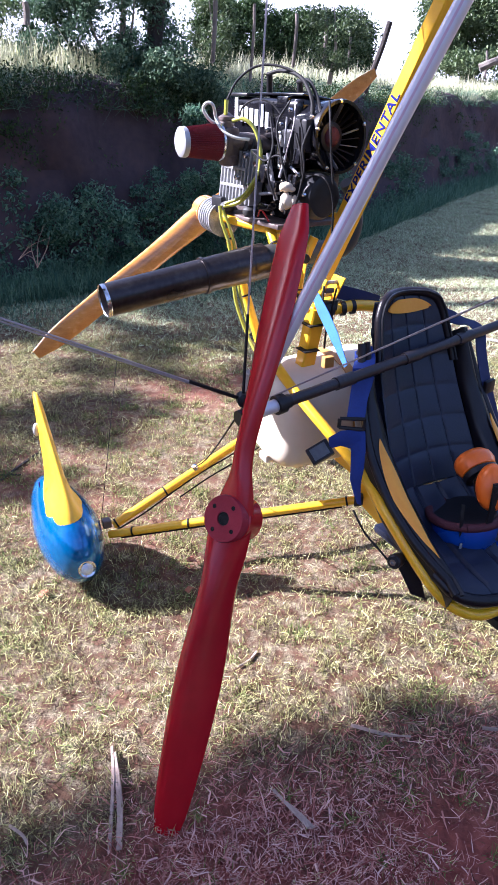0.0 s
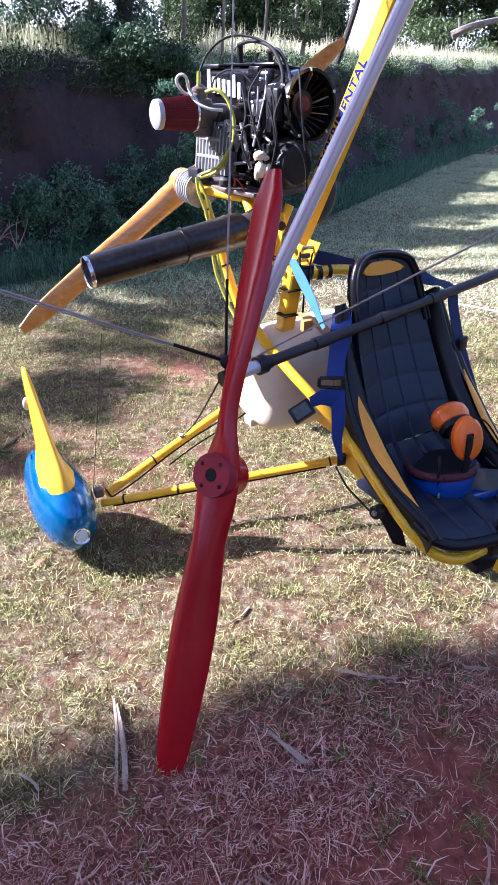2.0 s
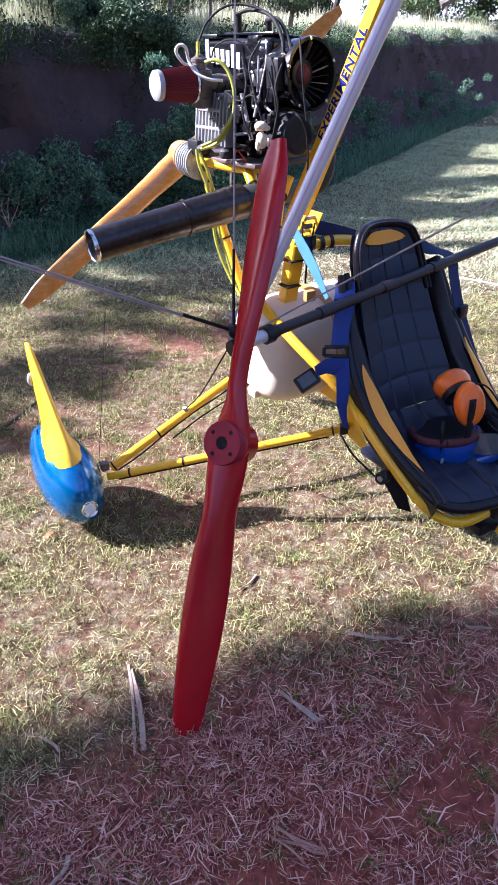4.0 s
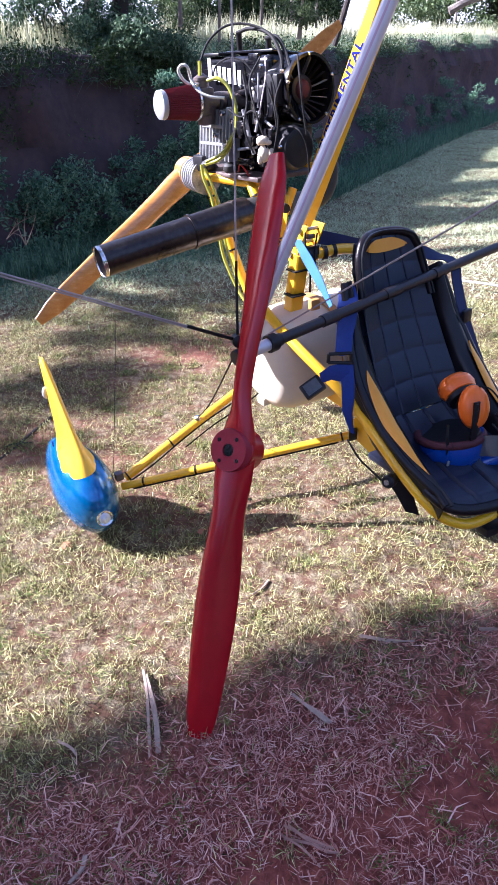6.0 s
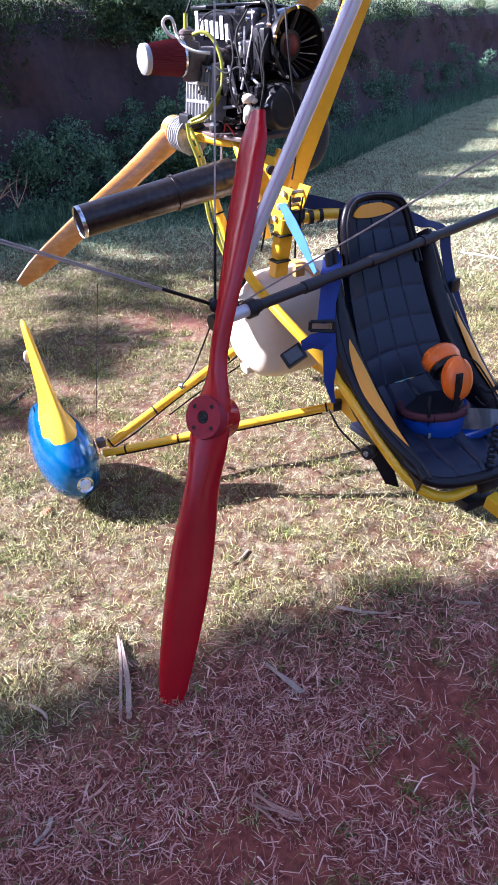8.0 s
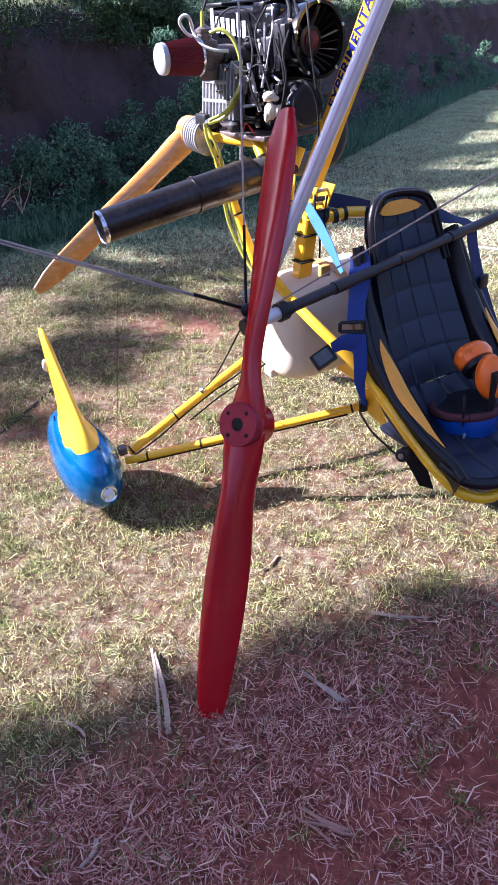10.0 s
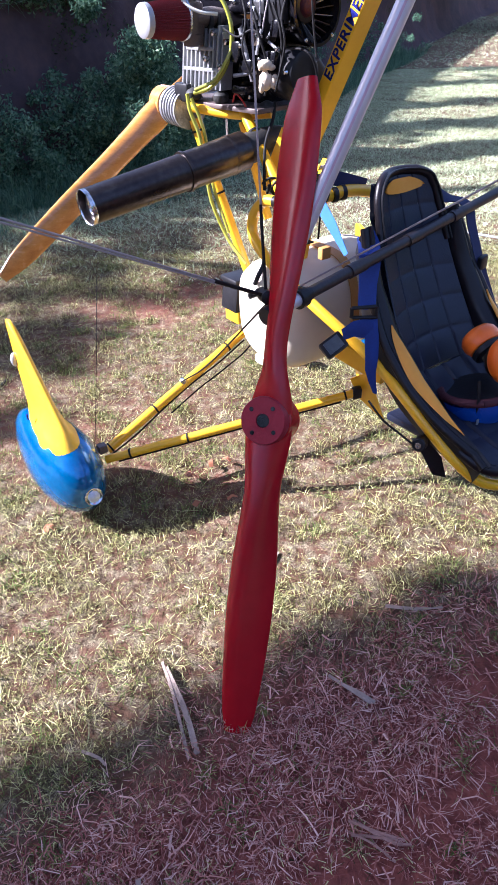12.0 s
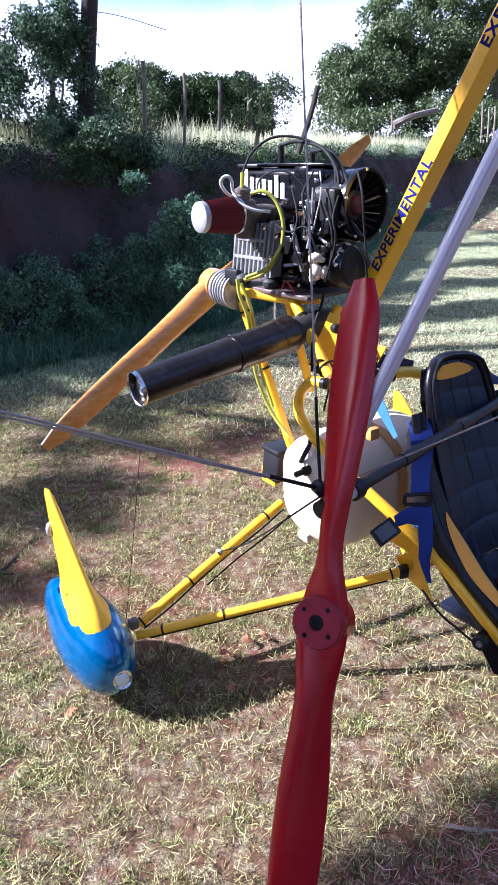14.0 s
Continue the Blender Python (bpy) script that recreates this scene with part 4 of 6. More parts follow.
for k in range(22):
    q = 2 * math.pi * k / 22
    r0, r1 = fx * math.cos(q) + fy * math.sin(q), fx * math.cos(q + 0.25) + fy * math.sin(q + 0.25)
    part("fan_vane", ribbon([FC - fa * 0.05 + r0 * 0.036, FC - fa * 0.012 + r1 * 0.086], 0.012, 0.0016, (fa, fa)), ALLOY if k % 4 == 0 else BLACKP, engine)
for k in range(5):
    q = 2 * math.pi * (k + 0.3) / 5
    part("cowl_bolt", lathe(FC + (fx * math.cos(q) + fy * math.sin(q)) * 0.092 + fa * 0.006, fa, [(0, 0.006), (0.004, 0.005), (0.005, 0.002)], 8), CHROME, engine, "bright bolt")
# pull-start housing
RC = Vector((0.230, 2.130, 1.291))
eng("recoil_housing", lathe(RC - fa * 0.07, fa, [(0, 0.06), (0.03, 0.066), (0.07, 0.064), (0.085, 0.056), (0.09, 0.04), (0.088, 0.03), (0.094, 0.01)], 36), BLACKP, "round glossy black starter housing")
part("recoil_cable", tube(((0.183, 2.100, 1.356), (0.236, 2.050, 1.348), (0.263, 2.050, 1.289), (0.266, 2.060, 1.165), (0.256, 2.070, 1.099)), 0.003, 8), BLKCORD, engine, "black control cable")
# cylinders with cooling fins
cyl = Vector((0.030, 2.350, 1.318))
eng("cylinder_block", block(cyl, EF, EL, UP, (0.15, 0.13, 0.14), 0.012), BLACKM, "grey cast cylinder block with cooling fins")
for k in range(10):
    c = cyl - EL * 0.076 + EF * (-0.066 + 0.0185 * k)
    part("cooling_fin", block(c + UP * (0.004 * (k % 3)), EF, EL, (0.10, -0.05, 1), (0.0072, 0.042, 0.158 - 0.014 * (k % 2)), 0.0015), ALU, engine, "aluminium cooling fin")
for k in range(5):
    c = cyl - EF * 0.085 + EL * (-0.05 + 0.024 * k)
    part("cooling_fin", block(c, EL, EF, UP, (0.006, 0.036, 0.12), 0.0015), ALLOY, engine, "aluminium cooling fin")
for k in range(7):
    c = Vector((0.090, 2.200, 1.389)) + EF * 0.011 * k
    part("cooling_fin", block(c - UP * 0.0, EF, EL, UP, (0.004, 0.03, 0.06), 0.001), BLACKM, engine, "black cooling fin")
for dz, w in ((0.030, 0.12), (-0.022, 0.15)):
    eng("cylinder_rib", block(cyl - EL * 0.094 + UP * dz + EF * 0.01, EF, EL, (0.1, 0, 1), (w, 0.008, 0.010), 0.002), ALU, "cast rib across the fins")
for px in ((0.000, 2.220, 1.388), (-0.024, 2.210, 1.328), (0.033, 2.200, 1.367), (0.014, 2.190, 1.308)):
    eng("head_bolt", lathe(Vector(px), -EL, [(-0.01, 0.008), (0.004, 0.008), (0.005, 0.005)], 6), CHROME, "bright head bolt")
# brackets, wires and bolts over the front of the block
for a, b, r in (((0.071, 2.160, 1.401), (0.100, 2.140, 1.276), 0.006), ((0.124, 2.120, 1.398), (0.109, 2.110, 1.341), 0.004), ((0.140, 2.100, 1.371), (0.167, 2.080, 1.350), 0.004), ((0.050, 2.160, 1.289), (0.110, 2.140, 1.297), 0.005), ((0.123, 2.120, 1.497), (0.119, 2.110, 1.406), 0.003)):
    eng("linkage", tube((a, b), r, 8), ALLOY, "thin steel linkage rod")
for px, sz in (((0.061, 2.170, 1.345), (0.03, 0.02, 0.05)), ((0.088, 2.150, 1.313), (0.05, 0.02, 0.03)), ((0.153, 2.120, 1.324), (0.04, 0.03, 0.05)), ((0.073, 2.150, 1.256), (0.05, 0.03, 0.02)), ((0.161, 2.100, 1.400), (0.03, 0.02, 0.04)), ((0.112, 2.250, 1.532), (0.05, 0.03, 0.03))):
    eng("bracket", block(px, EF, EL, (0.15, 0, 1), sz, 0.003), BLACKM, "small black bracket")
for px in ((0.069, 2.150, 1.360), (0.117, 2.120, 1.329), (0.159, 2.080, 1.356), (0.180, 2.070, 1.302), (0.130, 2.120, 1.514), (0.103, 2.180, 1.476), (0.190, 2.080, 1.499), (0.091, 2.130, 1.239)):
    eng("cap_bolt", lathe(px, -EL, [(-0.006, 0.0055), (0.003, 0.0055), (0.004, 0.003)], 8), CHROME, "bright bolt")
for pts in (((0.073, 2.190, 1.493), (0.085, 2.150, 1.424), (0.074, 2.130, 1.353), (0.100, 2.120, 1.280)), ((0.128, 2.160, 1.536), (0.096, 2.130, 1.476), (0.111, 2.100, 1.401), (0.141, 2.090, 1.299), (0.129, 2.100, 1.245)), ((0.189, 2.100, 1.477), (0.171, 2.070, 1.424), (0.178, 2.060, 1.362), (0.156, 2.080, 1.256)), ((0.027, 2.180, 1.400), (0.063, 2.150, 1.381), (0.098, 2.130, 1.397), (0.126, 2.110, 1.382))):
    eng("wire", tube(pts, 0.003, 8), BLKCORD, "black engine wire")
# plate and rubber mounts
eng("mount_plate", block((0.075, 2.33, 1.205), EF, EL, UP, (0.40, 0.24, 0.014), 0.003), CARB, "dull grey engine mounting plate")
for p in ((-0.062, 2.300, 1.230), (0.016, 2.240, 1.227), (0.142, 2.170, 1.206)):
    eng("rubber_mount", lathe(Vector(p) - UP * 0.012, UP, [(0, 0.020), (0.006, 0.023), (0.018, 0.023), (0.024, 0.018), (0.03, 0.006)], 16), RUBBER, "black rubber mount")
eng("clutch_box", block((-0.082, 2.340, 1.233), EF, EL, UP, (0.06, 0.05, 0.05), 0.006), BLACKP, "black mounting block")
eng("ignition_box", block((0.175, 2.130, 1.451), EF, EL, UP, (0.055, 0.04, 0.085), 0.006), BLACKP, "black ignition box")
eng("ignition_box", block((0.136, 2.180, 1.413), EF, EL, UP, (0.05, 0.05, 0.10), 0.008), BLACKP, "black plastic cover")
eng("steel_tab", block((0.108, 2.140, 1.378), EF, EL, (0.1, 0, 1), (0.022, 0.004, 0.036), 0.002), CHROME, "bright steel tab")
eng("steel_tab", block((0.103, 2.150, 1.424), EF, EL, (0.1, 0, 1), (0.012, 0.004, 0.05), 0.002), CHROME, "bright steel tab")
eng("steel_tab", block((0.150, 2.120, 1.395), EF, EL, (0.6, 0, 1), (0.010, 0.004, 0.045), 0.002), CHROME, "bright steel lever")
# carburettor, manifold and air filter
cb = Vector((-0.055, 2.260, 1.418))
eng("carburettor", block(cb, EF, EL, UP, (0.05, 0.055, 0.09), 0.012), CARB, "grey-brown cast carburettor")
part("float_bowl", lathe(cb - UP * 0.065, UP, [(0, 0.012), (0.004, 0.026), (0.03, 0.03), (0.034, 0.02)], 18), CARB, engine, "cast float bowl")
part("slide_top", lathe(Vector((-0.060, 2.260, 1.467)), UP, [(-0.01, 0.022), (0.012, 0.022), (0.014, 0.025), (0.022, 0.025), (0.028, 0.014), (0.034, 0.006)], 18), CARB, engine, "grey carburettor top")
part("manifold", tube((cb, (0.007, 2.290, 1.423), (0.086, 2.330, 1.399)), 0.024, 16), CARB, engine, "intake manifold")
for s in (0.30, 0.45, 0.6):
    part("rubber_ring", lathe(cb.lerp(Vector((0.086, 2.330, 1.399)), s), Vector((0.086, 2.330, 1.399)) - cb, [(-0.005, 0.025), (-0.004, 0.031), (0.004, 0.031), (0.005, 0.025)], 20), RUBBER, engine, "black rubber ring")
fe, fb = Vector((-0.185, 2.175, 1.422)), Vector((-0.077, 2.245, 1.421))
fd = (fb - fe).normalized()
fl = (fb - fe).length
bmf = bmesh.new()
fx2, fy2, fz2 = frame_of(fd)
rings = []
for d, r in ((0.012, 0.040), (fl * 0.35, 0.0445), (fl * 0.7, 0.049), (fl - 0.01, 0.052)):
    rings.append([bmf.verts.new(fe + fd * d + (fx2 * math.cos(2 * math.pi * k / 96) + fy2 * math.sin(2 * math.pi * k / 96)) * (r - (0.0038 if k % 2 else 0))) for k in range(96)])
for p, q in zip(rings, rings[1:]):
    for k in range(96):
        bmf.faces.new((p[k], p[(k + 1) % 96], q[(k + 1) % 96], q[k]))
eng("air_filter", bmf, FILTER, "red pleated cone air filter", False)
part("filter_cap", lathe(fe, fd, [(-0.006, 0.01), (-0.005, 0.033), (0.0, 0.041), (0.012, 0.0425), (0.016, 0.041)], 36), FCAP, engine, "pale metal filter end cap")
part("filter_clamp", lathe(fb - fd * 0.012, fd, [(0, 0.050), (0.001, 0.0535), (0.008, 0.0535), (0.012, 0.040), (0.03, 0.026)], 36), CHROME, engine, "bright hose clamp")
# hoses and cables
eng("fuel_hose", tube(((-0.037, 2.220, 1.480), (-0.005, 2.200, 1.486), (0.028, 2.190, 1.462), (0.048, 2.180, 1.407), (0.045, 2.180, 1.347), (0.023, 2.190, 1.296), (-0.014, 2.200, 1.258), (-0.061, 2.220, 1.242)), 0.0058, 10), FUEL, "yellow-green fuel hose")
eng("fuel_hose", tube(((0.047, 2.180, 1.354), (0.033, 2.170, 1.326), (-0.003, 2.180, 1.278), (-0.057, 2.200, 1.252)), 0.0055, 10), FUEL, "yellow-green fuel hose")
eng("fuel_hose", tube(((-0.081, 2.270, 1.236), (-0.075, 2.270, 1.189), (-0.052, 2.270, 1.121), (-0.038, 2.270, 1.015), (-0.024, 2.270, 0.923), (0.021, 2.250, 0.815), (0.073, 2.200, 0.747)), 0.0058, 10), FUEL, "yellow-green fuel hose running down to the tank")
eng("fuel_hose", tube(((-0.070, 2.260, 1.225), (-0.049, 2.260, 1.174), (-0.034, 2.270, 1.112), (-0.018, 2.280, 0.975), (0.024, 2.250, 0.834)), 0.005, 8), FUEL, "yellow-green fuel hose")
eng("clear_hose", tube(((-0.070, 2.240, 1.469), (-0.102, 2.220, 1.478), (-0.122, 2.210, 1.508), (-0.111, 2.210, 1.525), (-0.094, 2.210, 1.519), (-0.088, 2.230, 1.485), (-0.071, 2.210, 1.457), (-0.033, 2.200, 1.438), (0.014, 2.200, 1.432)), 0.0048, 10), CLEARH, "looped clear breather hose")
eng("throttle_boot", tube(((-0.063, 2.250, 1.483), (-0.060, 2.250, 1.534)), 0.0062, 8), FUEL, "yellow sleeve on the throttle cable")
eng("throttle_cable", tube(((-0.061, 2.260, 1.530), (-0.034, 2.280, 1.583), (0.021, 2.280, 1.621), (0.088, 2.260, 1.623), (0.152, 2.220, 1.597), (0.186, 2.180, 1.549), (0.187, 2.140, 1.488)), 0.0036, 8), BLKCORD, "arched black throttle cable")
eng("plug_lead", tube(((0.052, 2.320, 1.603), (0.099, 2.280, 1.612), (0.156, 2.200, 1.593), (0.189, 2.140, 1.537), (0.193, 2.120, 1.475)), 0.0055, 8), BLKCORD, "black spark plug lead")
eng("plug_lead", tube(((0.142, 2.320, 1.585), (0.175, 2.220, 1.587), (0.200, 2.160, 1.550), (0.215, 2.120, 1.510)), 0.0055, 8), BLKCORD, "black spark plug lead")
eng("wire", tube(((-0.022, 2.240, 1.483), (-0.011, 2.240, 1.517), (0.030, 2.220, 1.537), (0.074, 2.200, 1.528), (0.110, 2.180, 1.493)), 0.0026, 8), BLKCORD, "thin black wire")
eng("wire", tube(((0.143, 2.140, 1.537), (0.143, 2.110, 1.484), (0.131, 2.100, 1.429), (0.124, 2.100, 1.393)), 0.002, 6), CABLE, "thin bright wire")
eng("wire", tube(((0.151, 2.100, 1.457), (0.168, 2.080, 1.402), (0.173, 2.080, 1.345), (0.167, 2.080, 1.286)), 0.0035, 8), BLKCORD, "black wire loop")
eng("wire", tube(((0.236, 2.100, 1.538), (0.242, 2.050, 1.480), (0.250, 2.050, 1.405), (0.260, 2.050, 1.333)), 0.003, 8), BLKCORD, "black cable hanging past the fan")
eng("wire", tube(((0.046, 2.180, 1.222), (0.056, 2.160, 1.245), (0.081, 2.150, 1.212), (0.074, 2.150, 1.199)), 0.0026, 8), REDTRIM, "red battery wire")
eng("plug_cap", tube(((0.057, 2.360, 1.554), (0.056, 2.350, 1.603)), 0.0095, 10), BLACKP, "black plug cap")
eng("plug_cap", tube(((0.150, 2.360, 1.542), (0.147, 2.350, 1.591)), 0.0095, 10), BLACKP, "black plug cap")
eng("lead", tube(((0.162, 2.150, 1.223), (0.155, 2.130, 1.183), (0.133, 2.100, 1.134), (0.125, 2.080, 1.083), (0.122, 2.050, 1.010)), 0.0045, 8), BLKCORD, "black hose under the engine")

# ---- wheel fairing with fin and lamp ----
def build_fairing(off, whole=True):
    off = Vector(off)
    nose, tail = Vector((-0.452, 1.800, 0.140)) + off, Vector((-0.735, 2.170, 0.225)) + off
    d = (nose - tail).normalized()
    side = d.cross(UP).normalized()
    top = side.cross(d)
    tab = [(0.0, 0.004, 0.003), (0.02, 0.022, 0.035), (0.08, 0.042, 0.064), (0.2, 0.068, 0.098), (0.36, 0.090, 0.125), (0.52, 0.104, 0.142), (0.68, 0.106, 0.144), (0.82, 0.092, 0.126), (0.92, 0.070, 0.094), (0.975, 0.046, 0.060), (1.0, 0.022, 0.028)]
    rings = []
    bm = bmesh.new()
    ln = (nose - tail).length
    for s, w, h in tab:
        c = tail + d * ln * s + UP * (0.018 - 0.05 * max(0, s - 0.7))
        rings.append([bm.verts.new(c + side * w * math.cos(2 * math.pi * k / 40) + top * h * math.sin(2 * math.pi * k / 40)) for k in range(40)])
    for p, q in zip(rings, rings[1:]):
        for k in range(40):
            bm.faces.new((p[k], p[(k + 1) % 40], q[(k + 1) % 40], q[k]))
    bm.faces.new(rings[0][::-1])
    bm.faces.new(rings[-1])
    pod = tri("wheel_fairing", bm, BLUE, "glossy metallic blue wheel fairing")
    # fin swept back along the fairing
    prof = [  # height, front, back along the fairing, half thickness
        (0.0, 0.222, -0.110, 0.094), (0.02, 0.198, -0.108, 0.083), (0.045, 0.164, -0.108, 0.060), (0.07, 0.134, -0.112, 0.039), (0.12, 0.085, -0.122, 0.026), (0.19, 0.030, -0.136, 0.022), (0.25, -0.018, -0.144, 0.019), (0.30, -0.060, -0.146, 0.017), (0.335, -0.092, -0.150, 0.014), (0.352, -0.118, -0.146, 0.008)]
    root = Vector((-0.602, 1.987, 0.288)) + off
    hd = Vector((d.x, d.y, 0)).normalized()
    fb = bmesh.new()
    rr = []
    for h, a, b, t in prof:
        row = []
        drop = -0.05 if h == 0 else -0.012 if h == 0.02 else 0
        for k in range(48):
            q = 2 * math.pi * k / 48
            u = (a + b) / 2 + (a - b) / 2 * math.cos(q)
            sag = drop * (0.55 + 0.45 / (1 + math.exp(-60 * (u - 0.05)))) - (0.35 * max(0, u - 0.08) if h < 0.05 else 0)
            row.append(fb.verts.new(root + hd * u + side * (t * math.sin(q) * (0.75 + 0.25 * math.cos(q))) + UP * (h + sag)))
        rr.append(row)
    for p, q in zip(rr, rr[1:]):
        for k in range(48):
            fb.faces.new((p[k], p[(k + 1) % 48], q[(k + 1) % 48], q[k]))
    fb.faces.new(rr[0][::-1])
    fb.faces.new(rr[-1])
    part("fin", fb, YELLOW, pod, "yellow swept fin moulded on the fairing")
    lamp_c = Vector((-0.452, 1.794, 0.158)) + off
    la = Vector((0.42, -0.84, 0.30)).normalized()
    part("lamp_ring", lathe(lamp_c - la * 0.015, la, [(0, 0.028), (0.018, 0.030), (0.023, 0.027), (0.02, 0.022)], 24), CHROME, pod, "chrome lamp ring")
    part("lamp", lathe(lamp_c, la, [(0, 0.022), (0.004, 0.021), (0.009, 0.014), (0.011, 0.004)], 24), GLASS, pod, "clear round lamp")
    w = Vector((-0.575, 1.965, 0.10)) + off
    part("wheel", lathe(w - side * 0.03, side, [(0, 0.05), (0.003, 0.085), (0.015, 0.1), (0.045, 0.1), (0.057, 0.085), (0.06, 0.05)], 32), RUBBER, pod, "small black wheel inside the fairing")
    if not whole:
        return
    bulb = bmesh.new()
    bmesh.ops.create_icosphere(bulb, subdivisions=3, radius=1, matrix=Matrix.Translation((-0.684, 2.075, 0.512)) @ Matrix.Diagonal((0.013, 0.016, 0.024, 1)))
    part("position_lamp", bulb, FCAP, pod, "small white position lamp on the fin")
    part("decal", block(Vector((-0.652, 1.965, 0.361)), hd, side, UP, (0.006, 0.004, 0.02), 0.0), INK, pod, "small blue bar decal")
    part("axle_bracket", block((-0.439, 1.990, 0.208), L, F, UP, (0.03, 0.03, 0.03), 0.004), CARB, pod, "grey axle bracket")
    part("aerial", tube(((-0.467, 2.020, 0.201), (-0.433, 2.020, 0.414), (-0.379, 2.040, 0.788)), 0.0011, 6), BLKCORD, pod, "thin black cord")


build_fairing((0, 0, 0))
build_fairing((1.28, 0.85, 0), False)

# ---- seat ----
OB = Vector((0.602, 1.775, 0.545))
seat = tri("seat", block(OB + F * 0.12 - UP * 0.09, F, L, UP, (0.30, 0.36, 0.025), 0.01), VINYL, "dark navy quilted bucket seat with amber patches")


def sp(f, l, z):
    return OB + F * f + L * l + UP * z


def st(name, bm, material, label="", smooth=True):
    return part(name, bm, material, seat, label, smooth)


def back_pt(u, v, lift=0.0):
    """u across -1..1, v up 0..1 on the backrest."""
    z = 0.03 + 0.49 * v
    f = -0.005 - 0.235 * v - 0.02 * math.sin(math.pi * v)
    hw = 0.154 - 0.040 * v if v < 0.66 else (0.1276 - 0.022 * (v - 0.66) / 0.34)
    if v > 0.86:
        hw *= math.sqrt(max(0.0, 1 - ((v - 0.86) / 0.155) ** 2 * 0.55))
    dish = 0.03 * u * u
    nrm = Vector((0.93, 0, 0.36))
    p = sp(f + dish, hw * u, z)
    return p + (F * nrm.x + UP * nrm.z) * lift


def quilt(s, n):
    """Cushion height: zero at the seams, full between."""
    q = abs(math.sin(math.pi * s * n))
    return q ** 0.16


def build_back():
    rows = []
    nv, nu = 110, 80
    for i in range(nv + 1):
        v = i / nv
        row = []
        for j in range(nu + 1):
            u = -1.0 + 2.0 * j / nu
            q = quilt((u + 1) / 2, 4)
            w = quilt(v / 0.66, 4) if v < 0.66 else quilt((v - 0.66) / 0.34, 2)
            row.append(back_pt(u, v * 0.985, 0.009 * min(0.4 + 0.6 * q, w)))
        rows.append(row)
    st("backrest", sheet(rows, 0.03), VINYL, "navy quilted vinyl backrest")
    # padded rim round the back
    rim = [back_pt(-1, v, 0.004) for v in np.linspace(0.62, 0.97, 10)] + [back_pt(u, 1.0 - 0.012 * abs(u) ** 3, 0.004) for u in np.linspace(-0.8, 0.8, 9)] + [back_pt(1, v, 0.004) for v in np.linspace(0.97, 0.62, 10)]
    st("rim", tube(rim, 0.0125, 12, 3), BLACKV, "thick padded black rim")
    st("piping", tube([p + F * 0.014 + UP * 0.005 for p in rim], 0.0035, 8, 3), BLACKP, "black piping")
    # amber patch at the head
    prow = []
    for i in range(9):
        v = 0.885 + 0.075 * i / 8
        half = 0.70 * math.sqrt(max(0.05, 1 - abs((i - 2.5) / 6.2) ** 2.0)) if i > 2 else 0.70 - 0.10 * (2.5 - i) / 2.5
        prow.append([back_pt(half * (k / 8 * 2 - 1), v + 0.018 * ((k / 8 * 2 - 1) ** 2 if i < 3 else 0), 0.0155) for k in range(9)])
    st("head_patch", sheet(prow, 0.004), ORANGEV, "amber vinyl patch at the head")


def on_table(tab, s):
    x = s * (len(tab) - 1)
    i = min(int(x), len(tab) - 2)
    t = x - i
    return [a + (b - a) * t for a, b in zip(tab[i], tab[i + 1])]


WING = [(-0.165, 0.415), (-0.105, 0.275), (-0.03, 0.162), (0.07, 0.066), (0.17, -0.004), (0.26, -0.055), (0.31, -0.085)]
SEAM = [(-0.185, 0.40), (-0.145, 0.255), (-0.085, 0.12), (-0.02, 0.03), (0.08, -0.035), (0.20, -0.08), (0.30, -0.105)]


def wing_pt(s, t, m):
    """t: 0 at the cushion seam, 0.5 on the inner brow, 1 at the outer edge."""
    a, w = on_table(SEAM, s), on_table(WING, s)
    k = math.sin(math.pi * min(1, s * 1.15))
    if t < 0.5:
        q = t * 2
        return sp(a[0] + (w[0] - a[0]) * q, m * (0.138 + 0.018 * q), a[1] + (w[1] - a[1]) * q)
    q = (t - 0.5) * 2
    return sp(w[0] + 0.016 * math.sin(math.pi * q), m * (0.156 + (0.022 + 0.046 * k) * q), w[1] + 0.010 * math.sin(math.pi * q))


def build_wings():
    for m in (-1, 1):
        rows = [[wing_pt(i / 30, k / 14, m) for k in range(15)] for i in range(31)]
        st("side_wing", sheet(rows, -0.016 * m), BLACKV, "navy vinyl side bolster")
        st("wing_edge", tube([wing_pt(s, 1.0, m) for s in np.linspace(0, 1, 18)], 0.0125, 10, 3), BLACKV, "black padded edge of the bolster")
        prow = []
        for i in range(21):
            q = i / 20
            s = 0.30 + 0.46 * q
            wv = 0.13 * math.sin(math.pi * q ** 0.8) + 0.006
            row = []
            for k in range(7):
                t = 0.82 - wv + 2 * wv * k / 6
                p = wing_pt(s, min(t, 1.0), m)
                row.append(p + F * 0.005 + UP * 0.005)
            prow.append(row)
        st("side_patch", sheet(prow, 0.003), ORANGEV, "amber vinyl patch on the bolster")
        outer = []
        for i in range(21):
            s = i / 20
            p = wing_pt(s, 1.0, m)
            outer.append([p, p - UP * 0.03 - F * 0.01 + L * m * 0.004, p - UP * 0.07 - F * 0.03 - L * m * 0.01])
        st("wing_side", sheet(outer, 0.006 * m), BLACKP, "black cloth outer side of the bolster")


